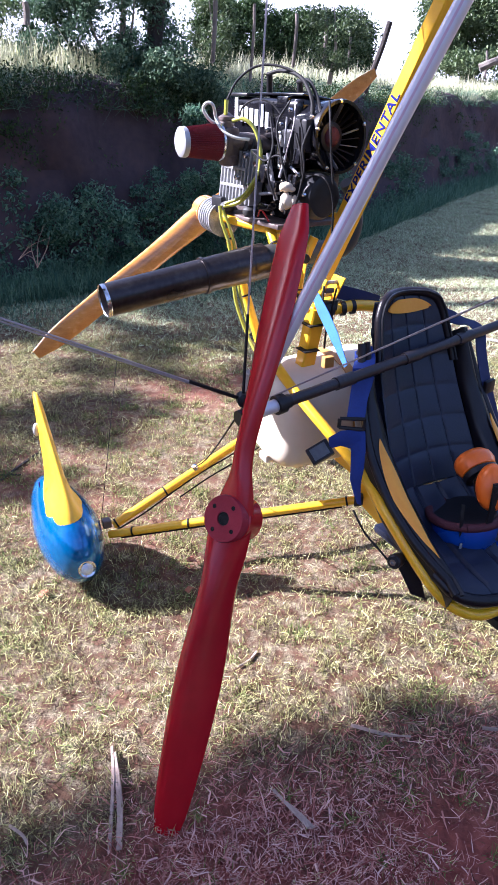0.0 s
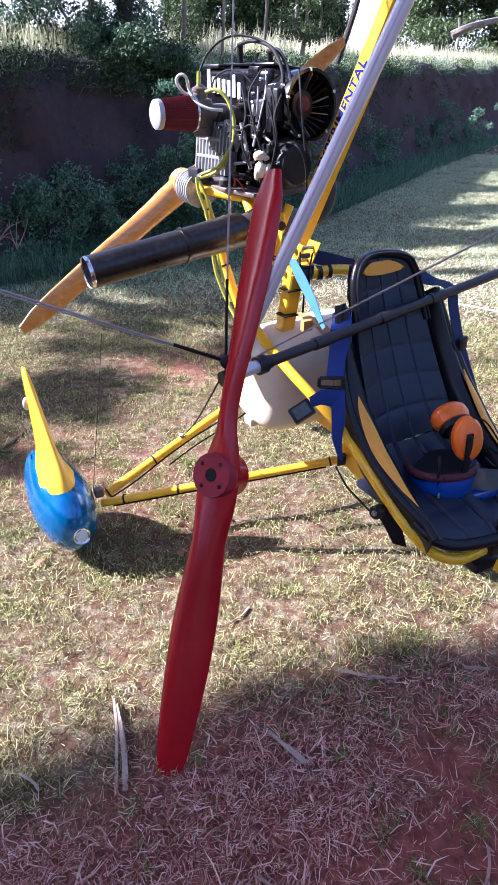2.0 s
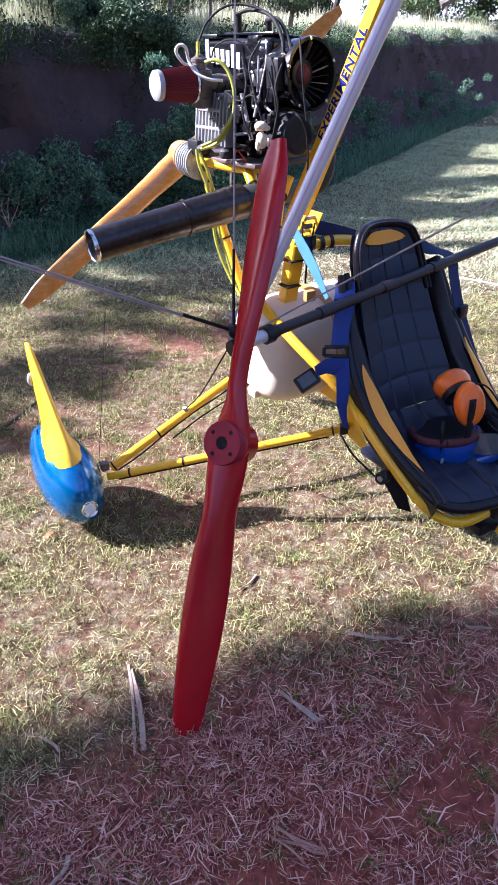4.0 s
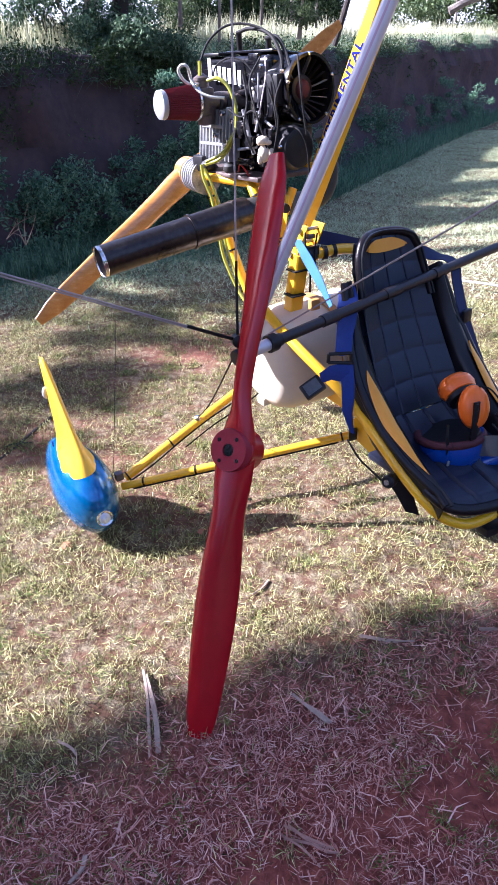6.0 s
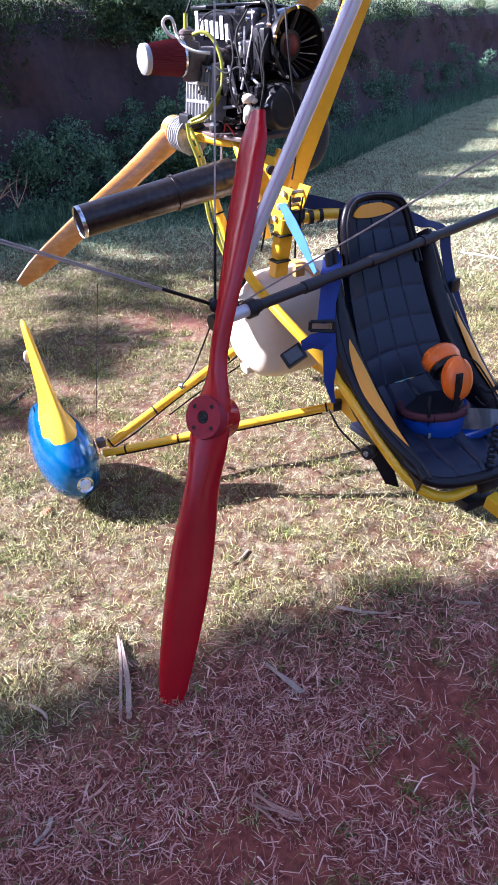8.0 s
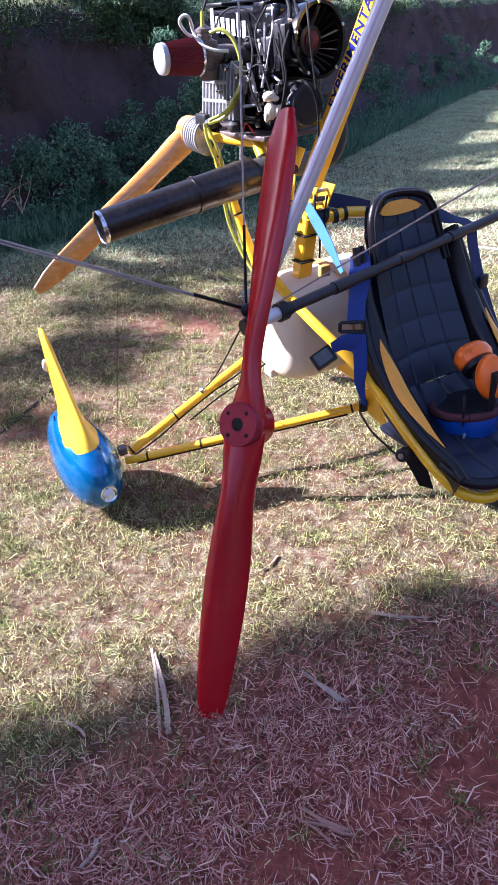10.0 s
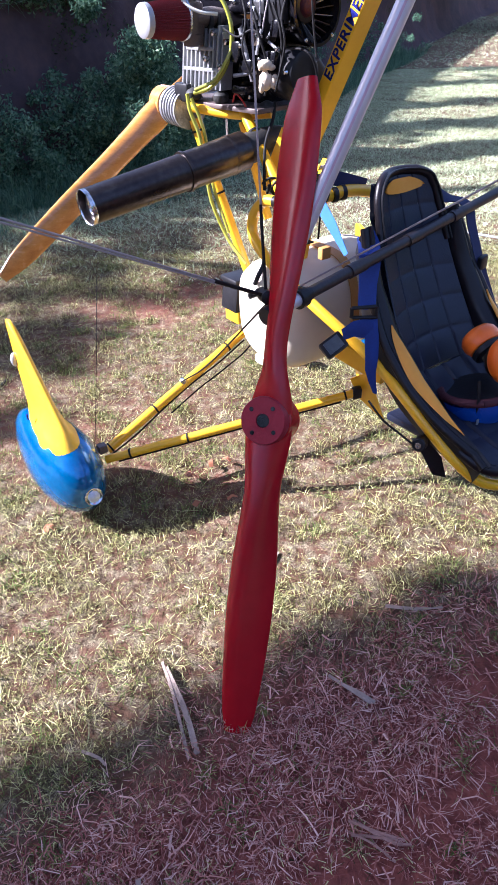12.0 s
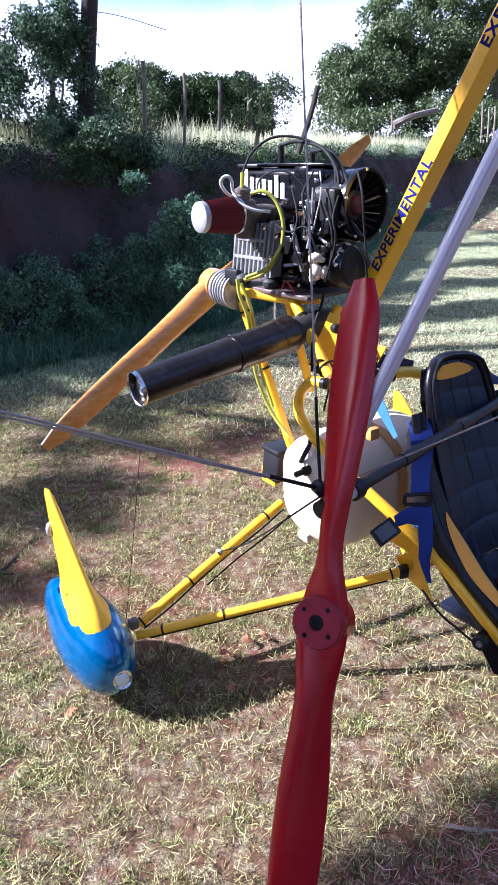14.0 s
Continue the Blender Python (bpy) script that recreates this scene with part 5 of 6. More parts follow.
def build_pan():
    rows = []
    nf, nl = 40, 40
    for i in range(nf + 1):
        s = i / nf
        f = 0.0 + 0.33 * s
        row = []
        for j in range(nl + 1):
            u = -1 + 2 * j / nl
            corner = 1 - max(0, (s - 0.72) / 0.28) ** 2 * 0.22
            hw = (0.156 + 0.022 * min(1, s * 2)) * corner
            q = min(quilt((u + 1) / 2, 4), quilt(s, 3))
            z = 0.03 - 0.045 * min(1, s * 3) - 0.085 * s - 0.02 * max(0, s - 0.9) / 0.1
            row.append(sp(f + 0.03 * (1 - u * u) * s, hw * u, z + 0.012 * q + 0.018 * u * u * (1 - s)))
        rows.append(row)
    st("pan", sheet(rows, -0.03), VINYL, "navy quilted vinyl seat pan")
    lip = [sp(0.24, -0.190, -0.065), sp(0.30, -0.172, -0.09), sp(0.335, -0.120, -0.105), sp(0.355, -0.03, -0.11), sp(0.36, 0.06, -0.11), sp(0.34, 0.13, -0.105), sp(0.28, 0.18, -0.08)]
    st("front_lip", tube(lip, 0.016, 10, 5), BLACKV, "black padded front lip of the pan")
    under = [[sp(f, l, -0.10 - 0.12 * max(0, f) - 0.02 * math.sin(2 * f * 10)) for l in np.linspace(-0.08, 0.16, 6)] for f in np.linspace(-0.06, 0.26, 8)]
    st("under_sling", sheet(under, 0.01), BLACKP, "black cloth sling under the seat")


build_back()
build_wings()
build_pan()
st("hanging_flap", sheet([[Vector((0.469, 1.560, 0.469)), Vector((0.510, 1.560, 0.469))], [Vector((0.500, 1.550, 0.426)), Vector((0.553, 1.550, 0.416))], [Vector((0.535, 1.550, 0.359)), Vector((0.576, 1.550, 0.346))]], 0.012), BLACKP, "black cloth flap hanging under the rail")
tri("front_post", square(((0.826, 1.500, 0.336), (0.858, 1.460, 0.328)), 0.045, 0.045, 0.1), YELLOW, "yellow front post under the seat")
tri("foot_bracket", block((0.801, 1.500, 0.408), L, F, UP, (0.07, 0.05, 0.06), 0.006), BLACKP, "black bracket in front of the seat")
tri("foot_bracket", block((0.791, 1.530, 0.315), L, F, UP, (0.10, 0.05, 0.03), 0.006), BLACKP, "black bracket under the seat")
tri("coiled_lead", tube([Vector((0.808, 1.500, 0.578)) + Vector((0.010 * math.cos(k * 1.3), 0.010 * math.sin(k * 1.3), -0.0034 * k)) for k in range(60)], 0.0032, 6, 2), BLKCORD, "black coiled headset lead")

# ---- belts ----
belt_l = tri("shoulder_belt", sheet([[(0.347, 1.830, 0.932), (0.369, 1.830, 0.942), (0.391, 1.830, 0.951)], [(0.346, 1.800, 0.913), (0.374, 1.800, 0.922), (0.400, 1.800, 0.931)], [(0.340, 1.768, 0.906), (0.370, 1.764, 0.910), (0.398, 1.768, 0.913)], [(0.342, 1.760, 0.879), (0.370, 1.757, 0.882), (0.397, 1.760, 0.883)], [(0.337, 1.730, 0.841), (0.360, 1.727, 0.840), (0.384, 1.730, 0.840)], [(0.332, 1.702, 0.787), (0.355, 1.699, 0.786), (0.379, 1.702, 0.790)]], 0.003), WEB, "blue webbing harness strap over the bar")
part("strap_tail", sheet([[(0.342, 1.690, 0.768), (0.362, 1.685, 0.766), (0.382, 1.690, 0.763)], [(0.350, 1.676, 0.715), (0.369, 1.670, 0.713), (0.387, 1.676, 0.711)], [(0.352, 1.662, 0.672), (0.369, 1.656, 0.670), (0.386, 1.662, 0.668)], [(0.354, 1.660, 0.632), (0.368, 1.655, 0.629), (0.382, 1.658, 0.626)], [(0.364, 1.655, 0.600), (0.374, 1.652, 0.597), (0.384, 1.654, 0.594)], [(0.378, 1.648, 0.566), (0.383, 1.646, 0.564), (0.388, 1.648, 0.563)]], 0.003), WEB, belt_l, "blue webbing tail")
part("strap_side", sheet([[(0.371, 1.683, 0.762), (0.371, 1.679, 0.742), (0.371, 1.683, 0.716)], [(0.342, 1.679, 0.770), (0.342, 1.671, 0.748), (0.342, 1.677, 0.719)], [(0.317, 1.677, 0.766), (0.318, 1.671, 0.748), (0.321, 1.675, 0.725)], [(0.287, 1.677, 0.744), (0.290, 1.673, 0.732), (0.294, 1.675, 0.715)]], 0.003), WEB, belt_l, "blue webbing to the buckle")
for ends in (((0.313, 1.683, 0.799), (0.377, 1.683, 0.801)), ((0.312, 1.679, 0.775), (0.376, 1.679, 0.773)), ((0.313, 1.683, 0.799), (0.312, 1.679, 0.775)), ((0.377, 1.683, 0.801), (0.376, 1.679, 0.773))):
    part("buckle_bar", tube(ends, 0.0052, 8), BLACKP, belt_l, "black adjuster bar")
bb = Vector((0.268, 1.675, 0.700))
ba = (Vector((0.302, 1.683, 0.720)) - Vector((0.238, 1.663, 0.681))).normalized()
bn = Vector((-0.15, -0.80, 0.58))
bn = (bn - ba * bn.dot(ba)).normalized()
bw = bn.cross(ba)
part("buckle", block(bb, ba, bn, bw, (0.066, 0.026, 0.048), 0.005), BLACKP, belt_l, "black belt buckle with a grey label")
part("buckle_label", block(bb + bn * 0.0135, ba, bn, bw, (0.046, 0.002, 0.034), 0.0), LABELG, belt_l, "grey label")
tri("light_belt", sheet([[(0.219, 1.965, 1.052), (0.240, 1.955, 1.057)], [(0.243, 1.942, 1.002), (0.272, 1.925, 1.012)], [(0.276, 1.915, 0.949), (0.300, 1.900, 0.962)], [(0.325, 1.870, 0.872), (0.333, 1.865, 0.882)]], 0.003), WEBL, "sunlit light blue strap from the mast")
tri("navy_belt", ribbon([(0.294, 2.020, 1.048), (0.355, 2.050, 1.028), (0.421, 2.100, 1.000)], 0.04, 0.003, (UP, UP)), WEBD, "navy strap behind the seat")
belt_r = tri("shoulder_belt", ribbon([(0.614, 2.080, 0.981), (0.671, 2.100, 0.957), (0.709, 2.085, 0.950), (0.723, 2.050, 0.935), (0.727, 2.020, 0.895), (0.741, 1.980, 0.827), (0.752, 1.970, 0.800)], 0.042, 0.003, (bd, bd)), WEBD, "navy harness strap over the bar")
part("strap_tail", ribbon([(0.757, 1.970, 0.789), (0.783, 1.950, 0.718), (0.809, 1.930, 0.650)], 0.03, 0.003, (bd, bd)), WEBD, belt_r, "navy webbing tail")
part("clip", block((0.754, 1.965, 0.802), bd, F, UP, (0.042, 0.016, 0.040), 0.005), BLACKP, belt_r, "black plastic clip")
part("clip", block((0.748, 1.960, 0.761), bd, F, UP, (0.020, 0.010, 0.026), 0.004), CHROME, belt_r, "bright metal adjuster")

# ---- cables ----
WJ = Vector((0.075, 1.499, 0.917))
STAY = WJ + Vector((-1.389, -0.913, 0.836)).normalized() * 0.95
EYE_AT = sB[0].lerp(sB[1], 0.55) + Vector((0, -0.012, 0.020))
tri("brake_cable", tube(((0.371, 1.660, 0.534), (0.400, 1.600, 0.506), (0.431, 1.550, 0.495), (0.456, 1.510, 0.487)), 0.003, 8), BLKCORD, "thin black cable to the clamp")
wire = tri("stay_cable", tube((WJ.lerp(STAY, 1.7), WJ.lerp(STAY, 0.15)), 0.0023, 8), CABLE, "grey stay cable to the frame joint")
tri("stay_cable", tube((WJ.lerp(STAY, 1.7) + Vector((0, 0, -0.012)), WJ.lerp(STAY, 0.13) - UP * 0.004), 0.0019, 8), CABLE, "grey stay cable")
part("splice", tube((WJ.lerp(STAY, 0.16), WJ.lerp(STAY, 0.08), WJ), 0.0045, 8), BLKCORD, wire, "black wrapped splice")
CU = (Vector((0.071, 2.226, 2.316)), Vector((0.074, 1.531, 0.971)))
wire3 = tri("stay_cable", tube((CU[0], CU[1]), 0.0024, 8), CABLE, "upright grey stay cable")
part("splice", tube((CU[1].lerp(CU[0], 0.09), CU[1].lerp(CU[0], 0.05), WJ + UP * 0.01), 0.0036, 8), BLKCORD, wire3, "black wrapped splice")
tri("shackle", lathe(WJ, (0.3, -1, 0.1), [(-0.02, 0.006), (-0.015, 0.016), (0.015, 0.016), (0.02, 0.006)], 14), BLACKP, "black shackle at the cable joint")
tri("stay_cable", tube((Vector((0.130, 1.559, 0.898)), Vector((0.894, 1.11, 1.495))), 0.0021, 8), CABLE, "grey stay cable passing the seat")
tri("stay_cable", tube((WJ - UP * 0.02, EYE_AT.lerp(WJ, 0.4) - UP * 0.03, EYE_AT), 0.0024, 8), BLKCORD, "thin cable down to the axle strut")
tri("cable_eye", lathe(EYE_AT, (0.5, -0.6, 0.6), [(-0.012, 0.005), (0.0, 0.013), (0.012, 0.005)], 12), CHROME, "bright cable eye on the strut")

# ---- helmet with ear defenders on the seat ----
def build_helmet():
    c = Vector((0.667, 1.605, 0.538))
    ax = Vector((-0.22, 0.02, 0.97)).normalized()
    hm = thing("helmet", (c.x, c.y, 0.53), "blue open-face helmet with orange ear defenders lying on the seat", "helmet")
    out = [(-0.098 * math.cos(q), 0.098 * math.sin(q)) for q in np.linspace(0.02, 1.80, 16)]
    inn = [(-0.087 * math.cos(q), 0.087 * math.sin(q)) for q in np.linspace(1.80, 0.05, 14)]
    shell = part("shell", lathe(c, ax, out + inn[:1], 36, sx=0.92), HELM, hm, "glossy blue helmet shell")
    part("lining", lathe(c + ax * 0.002, ax, [(-0.094 * math.cos(q) + 0.003, 0.089 * math.sin(q)) for q in np.linspace(1.85, 1.5, 5)] + inn[2:], 36, sx=0.92), BLACKP, hm, "black padded lining")
    x, y, z = frame_of(ax)
    rim = [c + ax * (0.022 + 0.016 * math.sin(q + 2.6)) + (x * math.cos(q) * 0.92 + y * math.sin(q)) * 0.092 for q in np.linspace(0, 2 * math.pi, 25)]
    part("edge_trim", tube(rim, 0.012, 10, 2), MAROON, hm, "maroon edge trim")
    m2 = Vector((0.711, 1.565, 0.669))
    a2 = Vector((0.05, -0.88, 0.40)).normalized()
    cup = [(-0.035, 0.036), (-0.030, 0.046), (-0.01, 0.053), (0.008, 0.051), (0.020, 0.042), (0.027, 0.026), (0.029, 0.006)]
    part("ear_cup", lathe(m2, a2, cup, 28, sx=0.80, sy=1.18), ORANGE, hm, "bright orange ear cup")
    part("ear_cushion", lathe(m2 - a2 * 0.035, -a2, [(0, 0.040), (0.006, 0.044), (0.02, 0.042), (0.024, 0.03)], 28, sx=0.80, sy=1.18), BLACKP, hm, "black foam cushion")
    m1 = Vector((0.682, 1.680, 0.680))
    a1 = Vector((-0.40, 0.80, 0.42)).normalized()
    part("ear_cup", lathe(m1, a1, cup, 28, sx=1.1, sy=0.95), ORANGE, hm, "bright orange ear cup")
    part("ear_cushion", lathe(m1 - a1 * 0.03, -a1, [(0, 0.040), (0.006, 0.048), (0.02, 0.046), (0.024, 0.03), (0.012, 0.02)], 28, sx=1.1, sy=0.95), BLACKP, hm, "black foam cushion")
    part("cup_arm", ribbon([(0.708, 1.532, 0.700), (0.708, 1.526, 0.643), (0.710, 1.535, 0.576), (0.716, 1.550, 0.533)], 0.020, 0.006, (L, L)), BLACKP, hm, "black cup arm")
    part("cup_slider", block((0.707, 1.526, 0.686), L, F, UP, (0.012, 0.008, 0.022), 0.002), BLACKP, hm, "black slider")
    vis = []
    for i in range(9):
        s = i / 8
        vis.append([Vector((0.704, 1.585, 0.564)).lerp(Vector((0.823, 1.520, 0.598)), s) + UP * 0.012 * math.sin(math.pi * s) + F * 0.02 * math.sin(math.pi * s),
                    Vector((0.720, 1.555, 0.517)).lerp(Vector((0.823, 1.500, 0.563)), s) + F * 0.02 * math.sin(math.pi * s)])
    part("visor", sheet(vis, 0.003), mat("smoked_visor", [(0.06, 0.065, 0.075), (0.10, 0.105, 0.12)], 12, 0.18, coat=0.6), hm, "smoked grey visor")
    part("lower_shell", tube(((0.640, 1.600, 0.450), (0.701, 1.580, 0.453), (0.772, 1.560, 0.494), (0.833, 1.550, 0.537)), lambda s: 0.028 - 0.012 * s, 14), HELM, hm, "blue lower edge of the helmet")
    part("chin_strap", ribbon([(0.635, 1.530, 0.633), (0.635, 1.515, 0.589), (0.648, 1.530, 0.506)], 0.010, 0.003, (L, L)), BLACKP, hm, "black chin strap")
    part("strap_tip", block((0.644, 1.515, 0.515), L, F, UP, (0.008, 0.004, 0.016), 0.001), FCAP, hm, "pale strap tip")
    part("mic_lead", tube(((0.703, 1.600, 0.716), (0.745, 1.560, 0.727), (0.784, 1.530, 0.683), (0.808, 1.500, 0.648)), 0.0025, 8), BLKCORD, hm, "black headset lead")
    part("mic_lead", tube(((0.768, 1.550, 0.655), (0.793, 1.540, 0.643), (0.821, 1.550, 0.654)), 0.006, 8), BLKCORD, hm, "black plug")
    part("mic_lead", tube(((0.753, 1.520, 0.637), (0.777, 1.500, 0.622), (0.797, 1.500, 0.645), (0.814, 1.500, 0.613)), 0.003, 8), BLKCORD, hm, "black tangled lead")
    hm.location += Vector((0.006, 0.055, -0.012))


build_helmet()


def build_toy():
    bm = bmesh.new()
    c = Vector((0.132, 2.095, 1.297))
    for off, r, sc in (((0, 0, -0.016), 0.020, (0.95, 0.8, 1.25)), ((-0.002, -0.004, 0.022), 0.0165, (1.25, 0.9, 0.85)), ((0.014, -0.006, 0.016), 0.010, (1.2, 0.9, 0.8)), ((0.020, -0.008, -0.020), 0.0105, (0.9, 0.8, 1.5)),
                       ((0.024, -0.008, -0.008), 0.009, (1, 1, 1)), ((-0.012, -0.008, -0.030), 0.010, (0.8, 0.8, 1.5)), ((-0.016, 0, 0.018), 0.007, (0.7, 0.7, 1.5))):
        m = Matrix.Translation(c + Vector(off)) @ Matrix.Diagonal((*[k * r for k in sc], 1))
        bmesh.ops.create_icosphere(bm, subdivisions=2, radius=1, matrix=m)
    solo("hanging_toy", bm, TOYM, c, "small cream rubber figure tied to the engine", "toy")


build_toy()

# ---- unseen tree, added outside the view to cast the near shade ----
def build_added_shade_tree():
    # Leaves stand sunward of this ground line, so the shade ends along it.
    edge_x = [-9, -0.6, -0.16, 0.29, 0.86, 2.8, 5.0, 9.0]
    edge_y = [-2.75, 0.98, 1.19, 1.39, 1.62, 1.80, 2.0, 2.4]
    s = np.array(SUN_TO) / math.hypot(SUN_TO.x, SUN_TO.y)
    n = 26000
    gx = rng.uniform(-7, 9, n)
    e = np.interp(gx, edge_x, edge_y)
    gy = e - rng.uniform(0, 1, n) ** 1.35 * 4.2 - 0.05 + 0.06 * np.sin(gx * 5.1) + 0.04 * np.sin(gx * 11.0 + 1)
    D = rng.uniform(8.0, 11.5, n)
    p = np.stack([gx + s[0] * D, gy + s[1] * D, s[2] * D], 1)
    a = rng.normal(size=(n, 3))
    a /= np.linalg.norm(a, axis=1)[:, None]
    b = np.cross(a, rng.normal(size=(n, 3)))
    b /= np.linalg.norm(b, axis=1)[:, None]
    sz = rng.uniform(0.12, 0.24, n)[:, None]
    gap = e - gy
    sz = sz * np.clip(gap * 6, 0.35, 1)[:, None]
    v = np.stack([p - a * sz, p + b * sz * 0.5, p + a * sz, p - b * sz * 0.5], 1).reshape(-1, 3)
    me = raw_mesh("crown", v, np.arange(4 * n), np.full(n, 4), LEAF)
    base = Vector((-9.6, -3.2, 0))
    tree = thing("added_shade_tree", base, "unseen dense broad tree, added to cast the shade on the near ground", "tree")
    me.transform(Matrix.Translation(-base))
    cr = new("crown", me)
    cr.parent = tree
    part("trunk", tube((base, base + Vector((0.1, 0.1, 2.5)), base + Vector((0.3, 0.2, 5.2)), base + Vector((0.6, 0.5, 6.6))), lambda t: 0.32 - 0.2 * t, 14), BARK, tree)
    for k, tip in enumerate(((3, 2.5, 6.3), (-2, 1.5, 6.8), (4.5, 0.5, 6.5), (1, -2, 7.0), (6, 2.5, 6.2))):
        part("limb", tube((base + Vector((0.2, 0.15, 3.6 + 0.3 * k)), base + Vector((tip[0] * 0.5, tip[1] * 0.5, 5.4)), base + Vector(tip)), lambda t: 0.13 - 0.1 * t, 8), BARK, tree)


build_added_shade_tree()

def build_added_row_tree():
    """Unseen sparse tree, added on the bank to throw shade bands over the field."""
    s = np.array(SUN_TO) / math.hypot(SUN_TO.x, SUN_TO.y)
    # Leaf clumps are placed sunward of the ground patches they shade.
    spots = []
    for x0, x1, y, n, w in ((-2.4, -0.6, 3.05, 34, 0.20), (-1.9, -0.9, 2.45, 12, 0.10), (-1.2, 0.1, 3.9, 16, 0.2), (-2.6, 0.0, 5.1, 90, 0.40), (-2.6, -1.5, 4.5, 34, 0.2), (-1.6, 1.0, 6.0, 50, 0.35), (0.4, 5.0, 7.3, 110, 0.09), (0.9, 6.0, 8.7, 120, 0.12), (1.4, 7.0, 10.4, 130, 0.15), (3.0, 9.0, 12.6, 120, 0.2), (5.0, 11.0, 14.5, 80, 0.4)):
        gx = rng.uniform(x0, x1, n)
        gy = y + 0.12 * (gx - x0) + rng.normal(0, w, n)
        D = rng.uniform(7.5, 11.0, n) + (y > 6) * 2.0
        spots.append(np.stack([gx + s[0] * D, gy + s[1] * D, s[2] * D], 1))
    c = np.concatenate(spots)
    base = Vector((-9.5, 6.0, 1.6))
    t = thing("added_row_tree", base, "unseen sparse tall tree, added on the bank to throw bands of shade", "tree")
    me = leaf_cloud("crown", c, rng.uniform(0.08, 0.20, len(c)), 40, 0.13, LEAF, rng)
    me.transform(Matrix.Translation(-base))
    cr = new("crown", me)
    cr.parent = t
    part("trunk", tube((base, base + Vector((0.2, 0.3, 3)), base + Vector((0.5, 1.0, 7.5))), lambda q: 0.25 - 0.18 * q, 12), BARK, t)
    for tip in ((0.5, -2.8, 4.0), (1.5, -1.5, 5.5), (1, 1.5, 6.5), (3, 3, 7), (4, 6, 7.2)):
        part("limb", tube((base + Vector((0.2, 0.3, 3)), base + Vector(tip) * 0.6 + Vector((0, 0, 1)), base + Vector(tip)), lambda q: 0.10 - 0.08 * q, 8), BARK, t)


build_added_row_tree()

# ---- grass of the field ----
def field_points(n, x0, x1, y0, y1, keep):
    x, y = rng.uniform(x0, x1, n), rng.uniform(y0, y1, n)
    ok = rng.uniform(0, 1, n) < keep(x, y)
    x, y = x[ok], y[ok]
    return np.stack([x, y, ground_z(x, y)], 1)


def clumps(x, y):
    """Tufts a hand wide and smaller: over 1 in a tuft, near 0 in the gaps."""
    return 0.68 + 0.42 * wave(x, y, 19.0, 4) + 0.42 * wave(x, y, 47.0, 9)


def bare(x, y):
    """How much grass stands, 0 to 1."""
    d = 0.95 + 0.30 * wave(x, y, 2.3, 3) + 0.25 * wave(x, y, 6.5, 8)
    d = d - spots_at(x, y)
    return np.clip(d, 0.10, 1) * np.clip(clumps(x, y), 0.12, 1)


GB = "field_grass"
near = field_points(760000, -1.8, 2.2, 0.4, 5.4, lambda x, y: bare(x, y) * (1 - 0.55 * thin_shade_tinted(x, y)) * np.clip((5.4 - y) / 1.4, 0, 1))
near[:, 2] += rng.uniform(0, 0.012, len(near)) + 0.030 * np.clip(clumps(near[:, 0], near[:, 1]) - 0.35, 0, 1) * rng.uniform(0, 1, len(near))
# Most grass inside the shade's edge takes the reddened colours.
pick = rng.uniform(0, 1, len(near)) < thin_shade_tinted(near[:, 0], near[:, 1]) * 0.92
tagged(new(GB, chaff(GB, near[~pick], (0.006, 0.034), (0.0008, 0.0024), (-8, 65), STRAW, rng)), "cut dry straw-coloured grass lying on the soil", "grass", kind="stuff")
tagged(new(GB, chaff(GB, near[pick], (0.006, 0.042), (0.0008, 0.0026), (-6, 50), STRAWR, rng)), "thin dead grass reddened for the shade, on red soil", "grass", kind="stuff")
up_ = field_points(190000, -1.7, 2.3, 0.35, 4.6, lambda x, y: bare(x, y) * (0.45 + 0.5 * wave(x, y, 5, 4)) * (1 - 0.7 * thin_shade_tinted(x, y)))
tagged(new("grass_tufts", blades("grass_tufts", up_, (0.02, 0.075), (0.0012, 0.0028), (12, 80), STRAW, rng, 1.1, kink=0.12)), "dry upright grass stalks", "grass", kind="stuff")
mat_ = field_points(100000, -1.4, 2.0, 0.3, 1.9, lambda x, y: thin_shade_tinted(x, y) * np.clip(0.75 + 0.5 * wave(x, y, 7, 3) + 0.35 * wave(x, y, 16, 5) - 1.1 * spots_at(x, y), 0.05, 1))
mat_[:, 2] += rng.uniform(0, 0.014, len(mat_))
tagged(new("dead_grass", blades("dead_grass", mat_, (0.02, 0.065), (0.0012, 0.003), (-4, 38), STRAWR, rng, 0.8, kink=0.14)), "matted dead grass, coloured pinkish for the shade, on red soil", "grass", kind="stuff")
lit = field_points(3600, -1.3, 1.9, 0.35, 1.7, lambda x, y: thin_shade_tinted(x, y) * 0.8)
for bx, by in ((0.257, 0.773), (0.037, 0.753), (-0.233, 0.684), (-0.142, 0.693), (0.48, 1.02), (0.02, 1.0), (0.30, 1.12), (0.85, 1.2), (-0.3, 0.55), (0.5, 0.62)):
    heap = np.array([bx, by, 0]) + rng.normal(0, 1, (16, 3)) * [0.035, 0.02, 0]
    heap[:, 2] = ground_z(heap[:, 0], heap[:, 1])
    lit = np.concatenate([lit, heap])
lit[:, 2] += 0.012
tagged(new("leaf_litter", blades("leaf_litter", lit, (0.03, 0.10), (0.002, 0.005), (0, 28), STRAWR, rng, 0.5, kink=0.16)), "curled dead grass leaves reddened for the shade, scattered on red soil", "litter", kind="stuff")
cl = field_points(1050, -1.7, 2.3, 0.5, 4.6, lambda x, y: 0.3 + 0.7 * (wave(x, y, 1.9, 7) > -0.1))
